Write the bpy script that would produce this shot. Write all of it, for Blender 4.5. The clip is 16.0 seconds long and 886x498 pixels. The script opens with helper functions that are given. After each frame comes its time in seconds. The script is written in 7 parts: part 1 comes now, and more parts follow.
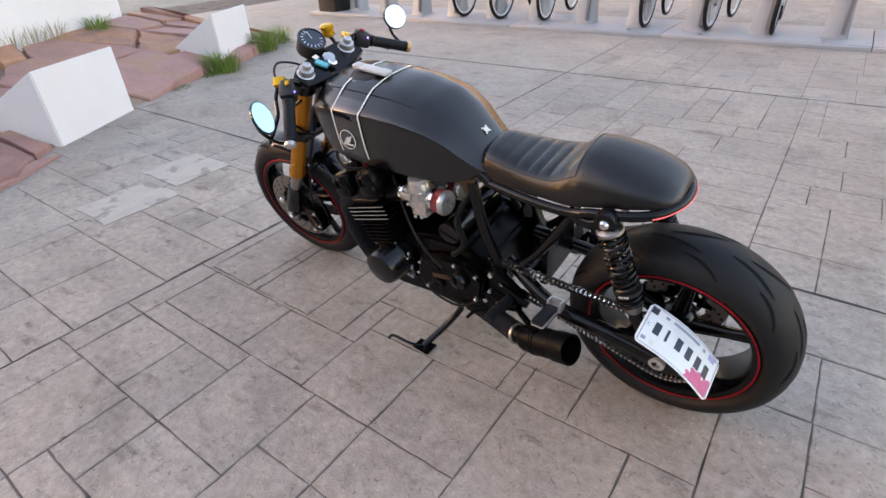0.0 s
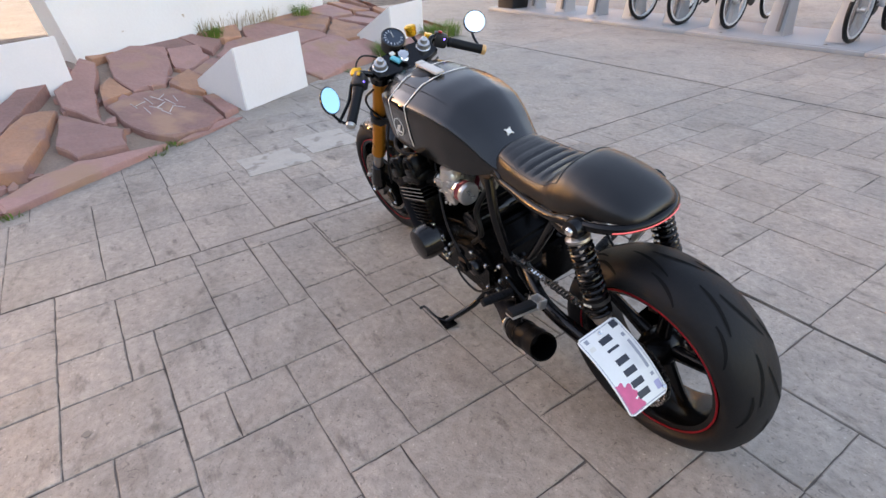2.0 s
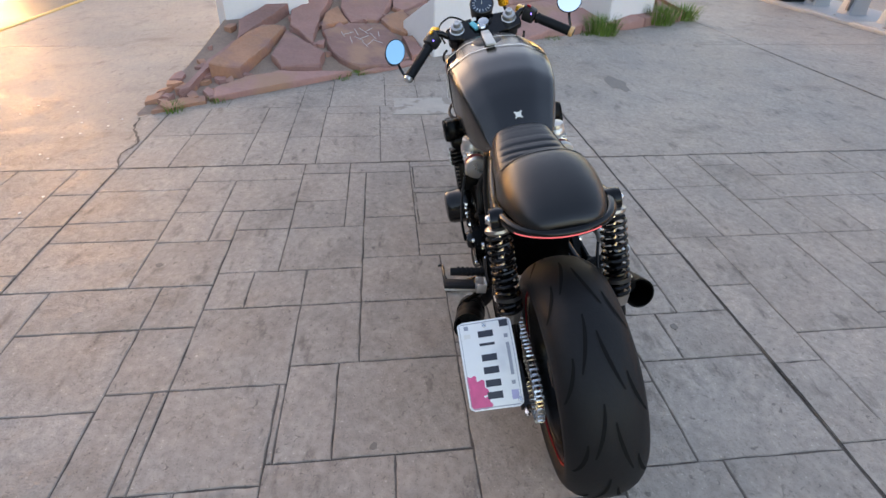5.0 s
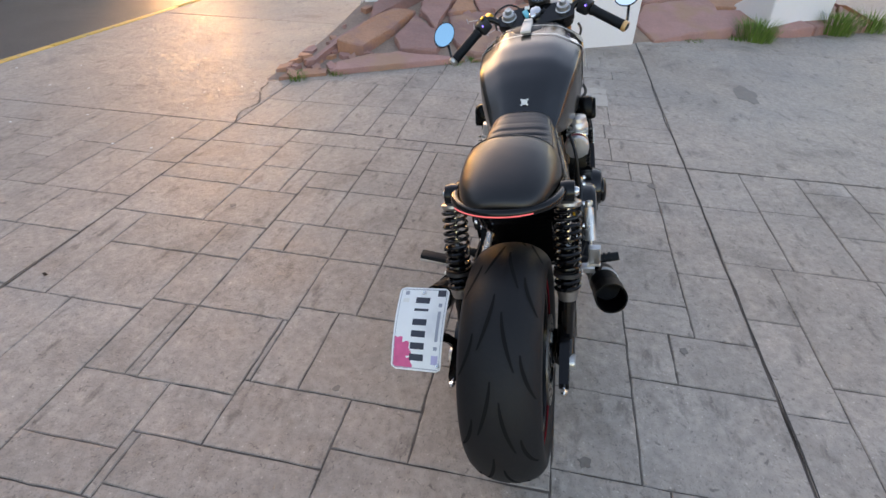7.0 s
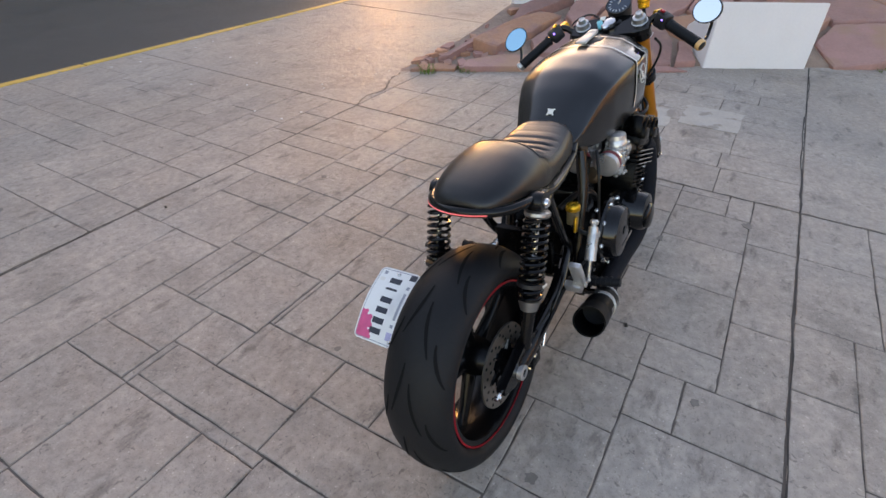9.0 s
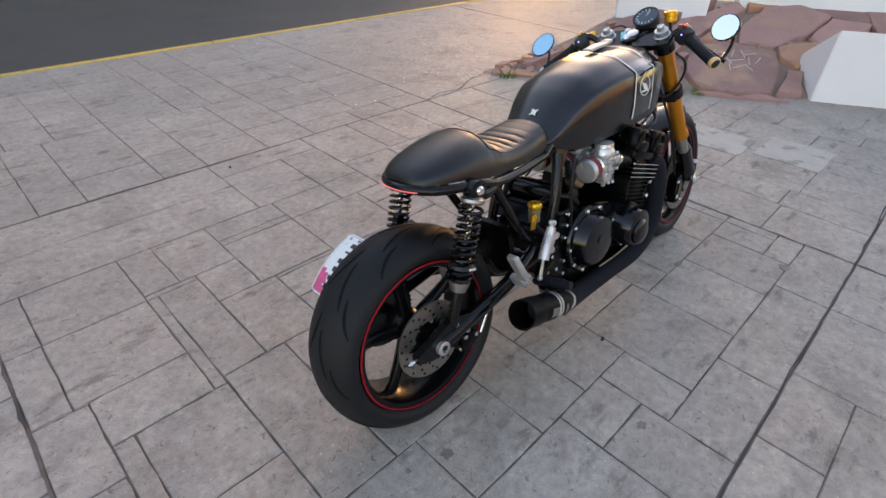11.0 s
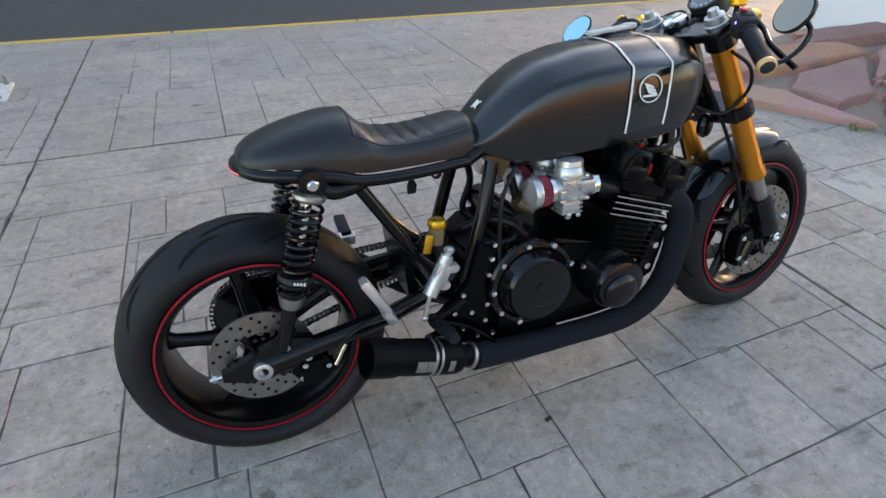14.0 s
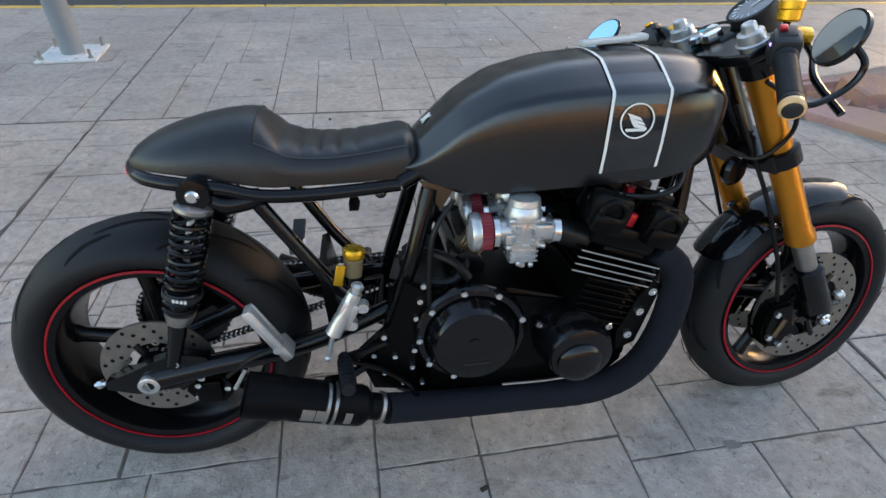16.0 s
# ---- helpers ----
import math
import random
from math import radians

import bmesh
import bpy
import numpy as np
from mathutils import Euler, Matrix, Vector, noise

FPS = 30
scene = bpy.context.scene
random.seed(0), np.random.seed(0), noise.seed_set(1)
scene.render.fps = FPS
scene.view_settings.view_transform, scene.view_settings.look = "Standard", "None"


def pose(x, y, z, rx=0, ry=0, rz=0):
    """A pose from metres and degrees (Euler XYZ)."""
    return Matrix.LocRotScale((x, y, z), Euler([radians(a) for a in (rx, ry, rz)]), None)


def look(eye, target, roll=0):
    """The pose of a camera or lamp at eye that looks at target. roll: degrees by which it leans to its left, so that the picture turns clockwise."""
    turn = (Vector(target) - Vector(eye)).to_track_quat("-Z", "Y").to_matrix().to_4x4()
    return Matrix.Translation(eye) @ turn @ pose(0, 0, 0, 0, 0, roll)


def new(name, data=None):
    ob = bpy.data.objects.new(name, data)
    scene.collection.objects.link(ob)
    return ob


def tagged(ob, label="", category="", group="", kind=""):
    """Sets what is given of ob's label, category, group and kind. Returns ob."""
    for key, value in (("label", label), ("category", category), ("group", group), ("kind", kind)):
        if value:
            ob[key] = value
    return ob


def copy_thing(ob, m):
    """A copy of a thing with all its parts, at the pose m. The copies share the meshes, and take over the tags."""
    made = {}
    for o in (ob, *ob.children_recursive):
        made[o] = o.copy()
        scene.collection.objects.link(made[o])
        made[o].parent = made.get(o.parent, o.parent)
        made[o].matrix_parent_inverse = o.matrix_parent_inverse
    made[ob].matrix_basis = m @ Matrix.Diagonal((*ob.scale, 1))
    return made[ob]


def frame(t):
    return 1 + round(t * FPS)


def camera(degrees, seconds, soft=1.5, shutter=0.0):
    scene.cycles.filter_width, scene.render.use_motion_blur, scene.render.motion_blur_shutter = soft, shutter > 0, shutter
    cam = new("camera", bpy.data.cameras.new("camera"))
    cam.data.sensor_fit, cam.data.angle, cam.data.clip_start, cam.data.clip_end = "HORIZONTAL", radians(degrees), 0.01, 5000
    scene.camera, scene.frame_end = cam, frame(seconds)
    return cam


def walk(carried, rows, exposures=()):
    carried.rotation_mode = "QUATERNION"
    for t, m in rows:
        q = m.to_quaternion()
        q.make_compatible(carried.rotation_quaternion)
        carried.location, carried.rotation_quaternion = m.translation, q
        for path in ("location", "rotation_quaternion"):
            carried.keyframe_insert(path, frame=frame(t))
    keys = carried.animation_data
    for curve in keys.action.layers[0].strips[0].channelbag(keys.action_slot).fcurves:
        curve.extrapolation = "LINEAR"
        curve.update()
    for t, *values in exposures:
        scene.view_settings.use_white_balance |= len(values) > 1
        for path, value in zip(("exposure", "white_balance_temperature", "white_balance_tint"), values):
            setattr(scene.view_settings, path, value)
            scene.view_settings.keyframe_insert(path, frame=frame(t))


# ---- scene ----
cam = camera(81.3, 16.0)
PATH = [
    (0, (-0.162, 1.181, 1.234), (0.863, -0.171, 0.176), -2.9),
    (0.5, (-0.302, 1.16, 1.254), (0.871, -0.07, 0.2), -3.9),
    (1, (-0.434, 1.12, 1.274), (0.856, 0.009, 0.224), -4.4),
    (1.5, (-0.528, 1.072, 1.275), (0.846, 0.058, 0.234), -4.0),
    (2, (-0.575, 0.989, 1.269), (0.862, 0.069, 0.225), -3.0),
    (2.5, (-0.602, 0.864, 1.284), (0.874, 0.062, 0.198), -2.5),
    (3, (-0.637, 0.75, 1.287), (0.878, 0.069, 0.173), -2.0),
    (3.5, (-0.699, 0.658, 1.29), (0.858, 0.104, 0.163), -1.7),
    (4, (-0.789, 0.564, 1.297), (0.809, 0.155, 0.167), -1.1),
    (4.2, (-0.828, 0.526, 1.296), (0.786, 0.173, 0.169), -0.6),
    (6.3, (-0.899, 0.157, 1.274), (0.72, 0.212, 0.1), 2.5),
    (6.5, (-0.909, 0.104, 1.283), (0.704, 0.227, 0.107), 2.1),
    (7, (-0.948, -0.04, 1.286), (0.651, 0.264, 0.124), 1.3),
    (7.5, (-0.953, -0.168, 1.286), (0.608, 0.315, 0.133), 1.1),
    (8, (-0.929, -0.261, 1.29), (0.577, 0.362, 0.131), 1.5),
    (8.5, (-0.893, -0.362, 1.303), (0.555, 0.374, 0.136), 1.1),
    (9, (-0.864, -0.459, 1.313), (0.538, 0.361, 0.145), 0.8),
    (9.2, (-0.854, -0.503, 1.318), (0.525, 0.353, 0.15), 0.6),
    (11.3, (-0.659, -0.903, 1.314), (0.457, 0.283, 0.153), 2.0),
    (11.5, (-0.616, -0.936, 1.317), (0.454, 0.288, 0.153), 1.7),
    (12, (-0.502, -1.036, 1.298), (0.454, 0.299, 0.156), 0.9),
    (12.5, (-0.357, -1.07, 1.289), (0.496, 0.318, 0.128), 0.8),
    (13, (-0.209, -1.084, 1.234), (0.573, 0.358, 0.089), 0.8),
    (13.5, (-0.084, -1.059, 1.184), (0.645, 0.419, 0.05), 1.2),
    (14, (0.028, -1.018, 1.18), (0.684, 0.467, 0.012), 1.7),
    (14.5, (0.135, -1.003, 1.175), (0.695, 0.512, -0.005), 1.2),
    (15, (0.22, -0.981, 1.17), (0.708, 0.548, -0.023), 1.2),
    (15.5, (0.305, -0.966, 1.159), (0.718, 0.589, -0.028), 1.7),
    (16, (0.413, -0.924, 1.168), (0.724, 0.632, -0.049), 2.4),
]
EXPOSURES = [(0.0, 3.40, 9150, 33), (2.5, 3.26, 8750, 32), (4.0, 3.08, 8450, 29), (6.5, 2.90, 8700, 29), (7.5, 3.02, 8850, 30), (9.0, 2.92, 8850, 31), (11.5, 3.06, 8800, 29), (13.0, 3.12, 8150, 23), (16.0, 3.16, 7850, 21)]
walk(cam, [(t, look(eye, target, roll)) for t, eye, target, roll in PATH], EXPOSURES)

# ---- light ----
world = bpy.data.worlds.new("world")
scene.world = world
world.use_nodes = True
wn = world.node_tree.nodes
wl = world.node_tree.links
sky = wn.new("ShaderNodeTexSky")
sky.sky_type, sky.sun_disc = "NISHITA", False
SUN_EL, SUN_AZ = radians(5.0), radians(33.0)      # azimuth counted from +x towards +y
sky.sun_elevation, sky.sun_rotation = SUN_EL, radians(90.0) - SUN_AZ
sky.air_density, sky.dust_density, sky.ozone_density = 1.0, 1.5, 2.0
wl.new(sky.outputs[0], wn["Background"].inputs[0])
wn["Background"].inputs[1].default_value = 0.15
sun = new("sun", bpy.data.lights.new("sun", "SUN"))
sun.data.energy, sun.data.angle, sun.data.color = 0.17, radians(1.5), (1.0, 0.62, 0.30)
sun_from = Vector((math.cos(SUN_AZ) * math.cos(SUN_EL), math.sin(SUN_AZ) * math.cos(SUN_EL), math.sin(SUN_EL)))
sun.matrix_world = look(sun_from * 50, (0, 0, 0))


# ---- materials ----
def material(name, base, rough=0.5, metal=0.0, spread=0.15, scale=8.0, fine=60.0, bump=0.0, bump_scale=120.0,
             coat=0.0, second=None, second_scale=2.0, second_cut=(0.5, 0.7), island=0.0, rough_spread=0.1, spec=0.5):
    m = bpy.data.materials.new(name)
    m.use_nodes = True
    n, l = m.node_tree.nodes, m.node_tree.links
    b = n["Principled BSDF"]
    tc = n.new("ShaderNodeTexCoord")
    b.inputs["Metallic"].default_value = metal
    b.inputs["Coat Weight"].default_value = coat
    b.inputs["Coat Roughness"].default_value = 0.06
    b.inputs["Specular IOR Level"].default_value = spec

    def noise_node(s, detail=4.0):
        t = n.new("ShaderNodeTexNoise")
        t.inputs["Scale"].default_value, t.inputs["Detail"].default_value = s, detail
        l.new(tc.outputs["Object"], t.inputs["Vector"])
        return t

    def math_node(op, a, bb):
        t = n.new("ShaderNodeMath")
        t.operation = op
        for i, v in enumerate((a, bb)):
            if isinstance(v, (int, float)):
                t.inputs[i].default_value = v
            else:
                l.new(v, t.inputs[i])
        return t.outputs[0]

    big, small = noise_node(scale), noise_node(fine)
    v = math_node("ADD", math_node("MULTIPLY", math_node("SUBTRACT", big.outputs[0], 0.5), 2.2 * spread),
                  math_node("MULTIPLY", math_node("SUBTRACT", small.outputs[0], 0.5), 1.4 * spread))
    if island:
        oi, ge = n.new("ShaderNodeObjectInfo"), n.new("ShaderNodeNewGeometry")
        r = math_node("FRACT", math_node("ADD", oi.outputs["Random"], ge.outputs["Random Per Island"]), 0.0)
        v = math_node("ADD", v, math_node("MULTIPLY", math_node("SUBTRACT", r, 0.5), 2 * island))
    v = math_node("ADD", v, 1.0)
    mul = n.new("ShaderNodeMix")
    mul.data_type, mul.blend_type = "RGBA", "MULTIPLY"
    mul.inputs["Factor"].default_value = 1.0
    mul.inputs["A"].default_value = (*base, 1)
    l.new(v, mul.inputs["B"])
    colour = mul.outputs["Result"]
    if second:
        t = noise_node(second_scale, 6.0)
        ramp = n.new("ShaderNodeMapRange")
        ramp.inputs["From Min"].default_value, ramp.inputs["From Max"].default_value = second_cut
        l.new(t.outputs[0], ramp.inputs["Value"])
        mix = n.new("ShaderNodeMix")
        mix.data_type = "RGBA"
        l.new(ramp.outputs[0], mix.inputs["Factor"])
        l.new(colour, mix.inputs["A"])
        mix.inputs["B"].default_value = (*second, 1)
        colour = mix.outputs["Result"]
    l.new(colour, b.inputs["Base Color"])
    rr = math_node("ADD", math_node("MULTIPLY", math_node("SUBTRACT", big.outputs[0], 0.5), 2 * rough_spread), rough)
    l.new(rr, b.inputs["Roughness"])
    if bump:
        bt = noise_node(bump_scale, 5.0)
        bn = n.new("ShaderNodeBump")
        bn.inputs["Strength"].default_value, bn.inputs["Distance"].default_value = 1.0, bump
        l.new(bt.outputs[0], bn.inputs["Height"])
        l.new(bn.outputs[0], b.inputs["Normal"])
    return m


def glowing(name, base, strength):
    m = material(name, base, 0.3)
    b = m.node_tree.nodes["Principled BSDF"]
    b.inputs["Emission Color"].default_value, b.inputs["Emission Strength"].default_value = (*base, 1), strength
    return m


SATIN = material("satin_black_paint", (0.0026, 0.0026, 0.0029), 0.23, 0.0, 0.1, 6, 300, 0.0, coat=0.0, rough_spread=0.03, spec=0.75)
GLOSS = material("gloss_black_paint", (0.006, 0.006, 0.007), 0.07, coat=1.0, rough_spread=0.02)
FRAME = material("frame_black", (0.003, 0.003, 0.0035), 0.17, spread=0.2, rough_spread=0.06, spec=0.32)
CAST = material("black_cast_metal", (0.002, 0.002, 0.002), 0.24, spread=0.3, scale=15, bump=0.0004, bump_scale=220, spec=0.11)
COVER = material("black_engine_cover", (0.003, 0.003, 0.0035), 0.14, spread=0.2, scale=12, rough_spread=0.04, spec=0.42)
SEAM = material("grey_stitching", (0.035, 0.036, 0.042), 0.6, spread=0.2)
LEATHER = material("black_vinyl", (0.0036, 0.0035, 0.0037), 0.33, spread=0.15, scale=9, bump=0.0005, bump_scale=420, rough_spread=0.06, spec=0.55)
RUBBER = material("tyre_rubber", (0.0102, 0.0104, 0.0114), 0.55, spread=0.25, scale=7, fine=80, bump=0.0004, bump_scale=160, spec=0.22)
GROOVE = material("tyre_groove", (0.006, 0.006, 0.006), 0.85, spec=0.15)
GRIP = material("grip_rubber", (0.009, 0.010, 0.012), 0.55, spread=0.1, bump=0.0006, bump_scale=300, spec=0.2)
WHEEL = material("wheel_black", (0.003, 0.003, 0.0035), 0.24, spread=0.15, rough_spread=0.06, spec=0.24)
RED = material("red_tape", (0.32, 0.008, 0.016), 0.5, spec=0.2)
REDPART = material("red_anodised", (0.5, 0.015, 0.02), 0.3, 0.5)
GOLD = material("gold_anodised", (0.62, 0.30, 0.045), 0.26, 0.85, 0.08)
FORKGOLD = material("gold_fork_tube", (0.62, 0.225, 0.022), 0.30, 0.75, 0.1)
GOLDY = material("yellow_gold_anodised", (0.72, 0.36, 0.022), 0.28, 0.7, 0.08)
CHROME = material("polished_metal", (0.72, 0.71, 0.69), 0.16, 1.0, 0.1)
ALU = material("cast_aluminium", (0.56, 0.55, 0.535), 0.30, 0.75, 0.2, 20, bump=0.0005, bump_scale=150)
STEEL = material("brushed_steel", (0.36, 0.34, 0.32), 0.35, 0.95, 0.15, 25)
DISC = material("brake_disc_steel", (0.26, 0.235, 0.21), 0.38, 0.9, 0.15, 30)
CHAIN = material("chain_steel", (0.05, 0.047, 0.045), 0.4, 0.8, 0.2)
WRAP = material("exhaust_wrap", (0.008, 0.009, 0.013), 0.9, spread=0.35, scale=20, fine=300, bump=0.0012, bump_scale=260, spec=0.2)
PIPE = material("muffler_black", (0.003, 0.003, 0.0035), 0.40, spread=0.15, rough_spread=0.06, spec=0.07)
MIRROR = material("mirror_glass", (0.86, 0.93, 0.95), 0.02, 1.0, 0.0, rough_spread=0.0)
# left mirror: blue of the reflected sky is put into the glass colour
SKYMIRROR = material("sky_reflecting_glass", (0.42, 0.80, 0.92), 0.03, 1.0, 0.0, rough_spread=0.0)
WHITELINE = material("cream_pinstripe", (0.74, 0.72, 0.66), 0.35, spread=0.05)
PLATE = material("plate_white", (0.80, 0.80, 0.78), 0.35, spread=0.06, second=(0.62, 0.62, 0.63), second_scale=9, second_cut=(0.58, 0.75))
INK = material("plate_dark_ink", (0.03, 0.035, 0.05), 0.5)
INKGREY = material("plate_grey_ink", (0.30, 0.32, 0.36), 0.5)
PINK = material("plate_pink_print", (0.75, 0.10, 0.24), 0.45, spread=0.2, scale=40)
LILAC = material("plate_lilac_print", (0.42, 0.40, 0.60), 0.45)
LED = glowing("tail_light_red", (0.72, 0.13, 0.14), 0.11)
BLUELED = glowing("blue_indicator", (0.15, 0.12, 1.0), 0.8)
AMBER = material("amber_reflector", (0.65, 0.24, 0.03), 0.2, coat=0.5)
AMBERLAMP = material("amber_signal", (0.72, 0.40, 0.16), 0.28, coat=0.4)
TEAL = material("teal_plastic", (0.05, 0.50, 0.58), 0.3)
DIAL = material("dial_face", (0.015, 0.03, 0.05), 0.25, coat=0.6)
DIALMARK = material("dial_marks", (0.6, 0.65, 0.7), 0.5)
BROWNMETAL = material("bronze_bracket", (0.12, 0.078, 0.048), 0.42, 0.8, 0.2, 30)
HOSE = material("black_hose", (0.005, 0.005, 0.005), 0.42, spec=0.3)
FUELCAP = material("white_filler_flap", (0.52, 0.50, 0.465), 0.3, spread=0.1)
TRANSLUCENT = material("smoked_reservoir", (0.17, 0.12, 0.06), 0.2)



def stamped_concrete():
    """Pink-grey stamped concrete: broad tone drift, stone-like blotches, dark grit and two depths of relief."""
    m = bpy.data.materials.new("stamped_concrete")
    m.use_nodes = True
    n, l = m.node_tree.nodes, m.node_tree.links
    b = n["Principled BSDF"]
    tc = n.new("ShaderNodeTexCoord")

    def tex(scale, detail, rough=0.55, distort=0.0):
        t = n.new("ShaderNodeTexNoise")
        t.inputs["Scale"].default_value, t.inputs["Detail"].default_value = scale, detail
        t.inputs["Roughness"].default_value, t.inputs["Distortion"].default_value = rough, distort
        l.new(tc.outputs["Object"], t.inputs["Vector"])
        return t.outputs[0]

    def span(v, a0, a1, b0, b1):
        t = n.new("ShaderNodeMapRange")
        for k, q in zip(("From Min", "From Max", "To Min", "To Max"), (a0, a1, b0, b1)):
            t.inputs[k].default_value = q
        l.new(v, t.inputs["Value"])
        return t.outputs[0]

    def times(u, v):
        t = n.new("ShaderNodeMath")
        t.operation = "MULTIPLY"
        l.new(u, t.inputs[0])
        l.new(v, t.inputs[1])
        return t.outputs[0]

    broad, blotch, fine, grit, stain = tex(0.55, 3), tex(4.2, 6, 0.58, 0.8), tex(30, 5, 0.6), tex(120, 4, 0.65), tex(2.4, 8, 0.66, 0.5)
    oi, ge = n.new("ShaderNodeObjectInfo"), n.new("ShaderNodeNewGeometry")
    add = n.new("ShaderNodeMath")
    add.operation = "ADD"
    l.new(oi.outputs["Random"], add.inputs[0])
    l.new(ge.outputs["Random Per Island"], add.inputs[1])
    fr = n.new("ShaderNodeMath")
    fr.operation = "FRACT"
    l.new(add.outputs[0], fr.inputs[0])
    v = times(span(broad, 0.3, 0.7, 0.88, 1.10), span(blotch, 0.30, 0.70, 0.83, 1.11))
    v = times(v, span(fine, 0.3, 0.7, 0.79, 1.13))
    v = times(v, span(grit, 0.56, 0.72, 1.0, 0.55))
    v = times(v, span(tex(64, 6, 0.75), 0.52, 0.70, 1.02, 0.72))
    v = times(v, span(tex(95, 2, 0.5), 0.66, 0.72, 1.0, 1.45))
    v = times(v, span(tex(38, 3, 0.6, 1.2), 0.62, 0.70, 1.0, 0.58))
    v = times(v, span(stain, 0.54, 0.70, 1.0, 0.68))
    v = times(v, span(fr.outputs[0], 0.0, 1.0, 0.94, 1.05))
    # slanting scuffs and dabs left by the stamping mats
    mp = n.new("ShaderNodeMapping")
    mp.inputs["Rotation"].default_value = (0, 0, 0.7)
    mp.inputs["Scale"].default_value = (5.0, 13.0, 5.0)
    l.new(tc.outputs["Object"], mp.inputs["Vector"])
    dab = n.new("ShaderNodeTexNoise")
    dab.inputs["Scale"].default_value, dab.inputs["Detail"].default_value, dab.inputs["Roughness"].default_value = 1.0, 6.0, 0.62
    l.new(mp.outputs[0], dab.inputs["Vector"])
    v = times(v, span(dab.outputs[0], 0.58, 0.69, 1.0, 0.58))
    mix = n.new("ShaderNodeMix")
    mix.data_type = "RGBA"
    l.new(span(tex(0.9, 4), 0.35, 0.65, 0.0, 1.0), mix.inputs["Factor"])
    mix.inputs["A"].default_value = (0.405, 0.328, 0.272, 1)
    mix.inputs["B"].default_value = (0.383, 0.328, 0.284, 1)
    mul = n.new("ShaderNodeMix")
    mul.data_type, mul.blend_type = "RGBA", "MULTIPLY"
    mul.inputs["Factor"].default_value = 1.0
    l.new(mix.outputs["Result"], mul.inputs["A"])
    l.new(v, mul.inputs["B"])
    b.inputs["Specular IOR Level"].default_value = 0.35
    l.new(mul.outputs["Result"], b.inputs["Base Color"])
    l.new(span(blotch, 0.3, 0.7, 0.52, 0.68), b.inputs["Roughness"])
    b1, b2 = n.new("ShaderNodeBump"), n.new("ShaderNodeBump")
    b1.inputs["Distance"].default_value, b2.inputs["Distance"].default_value = 0.020, 0.0040
    b1.inputs["Strength"].default_value, b2.inputs["Strength"].default_value = 0.55, 0.8
    l.new(tex(8.0, 7, 0.62, 0.5), b1.inputs["Height"])
    l.new(tex(110, 4), b2.inputs["Height"])
    l.new(b1.outputs[0], b2.inputs["Normal"])
    l.new(b2.outputs[0], b.inputs["Normal"])
    return m


CONCRETE = stamped_concrete()
JOINT = material("joint_dirt", (0.130, 0.104, 0.088), 0.9, spread=0.35, scale=14, fine=70, second=(0.062, 0.048, 0.040), second_scale=5, second_cut=(0.50, 0.62))
PATCH = material("pale_concrete_patch", (0.46, 0.405, 0.35), 0.7, spread=0.2, scale=8, bump=0.003, bump_scale=60, second=(0.30, 0.25, 0.21), second_scale=7, second_cut=(0.55, 0.62))
ASPHALT = material("asphalt", (0.045, 0.040, 0.034), 0.46, spread=0.3, scale=1.5, fine=140, bump=0.003, bump_scale=160, spec=0.5)
KERB = material("kerb_concrete", (0.34, 0.31, 0.28), 0.7, spread=0.25, scale=5, bump=0.003, bump_scale=50)
YELLOW = material("yellow_kerb_paint", (0.62, 0.37, 0.07), 0.55, spread=0.2, scale=12, second=(0.28, 0.25, 0.22), second_scale=14, second_cut=(0.60, 0.68), bump=0.002, bump_scale=70)
WHITEWALL = material("white_wall_paint", (0.80, 0.79, 0.77), 0.6, spread=0.05, scale=1.5, bump=0.002, bump_scale=25)
WHITEPEEL = material("white_wall_peeling", (0.80, 0.79, 0.77), 0.6, spread=0.05, scale=1.5, bump=0.002, bump_scale=25,
                     second=(0.52, 0.42, 0.32), second_scale=11, second_cut=(0.70, 0.735))
PINKWHITE = material("white_block_paint", (0.79, 0.76, 0.755), 0.55, spread=0.05, scale=3, bump=0.0015, bump_scale=30)
STONE = material("purple_flagstone", (0.365, 0.186, 0.158), 0.68, spread=0.24, scale=4.5, fine=45, bump=0.012, bump_scale=9,
                 second=(0.41, 0.222, 0.150), second_scale=2.6, second_cut=(0.54, 0.66), island=0.22)
STONEORANGE = material("orange_flagstone", (0.45, 0.215, 0.132), 0.72, spread=0.26, scale=5, fine=45, bump=0.012, bump_scale=9,
                       second=(0.32, 0.165, 0.140), second_scale=3.4, second_cut=(0.5, 0.64), island=0.15)
MORTAR = material("planter_mortar", (0.29, 0.200, 0.155), 0.9, spread=0.3, scale=6, bump=0.01, bump_scale=30)
GRASS = material("grass_green", (0.11, 0.20, 0.028), 0.6, spread=0.3, scale=5, island=0.3)
GRASSDRY = material("dry_grass", (0.42, 0.33, 0.19), 0.7, spread=0.3)
RACKGREY = material("rack_grey_paint", (0.32, 0.335, 0.35), 0.45, spread=0.08, scale=2)
SLOTSHADE = material("rack_slot_shade", (0.16, 0.15, 0.15), 0.6)
BLACKBOX = material("black_plastic", (0.012, 0.012, 0.013), 0.5)
BIKEWHITE = material("bicycle_white", (0.68, 0.68, 0.67), 0.35)
POLEGREY = material("pole_grey_paint", (0.20, 0.225, 0.245), 0.4, spread=0.12, scale=4)
BASEPLATE = material("galvanised_plate", (0.62, 0.62, 0.60), 0.5, 0.3, 0.2, 12, second=(0.35, 0.22, 0.14), second_scale=18, second_cut=(0.62, 0.72))
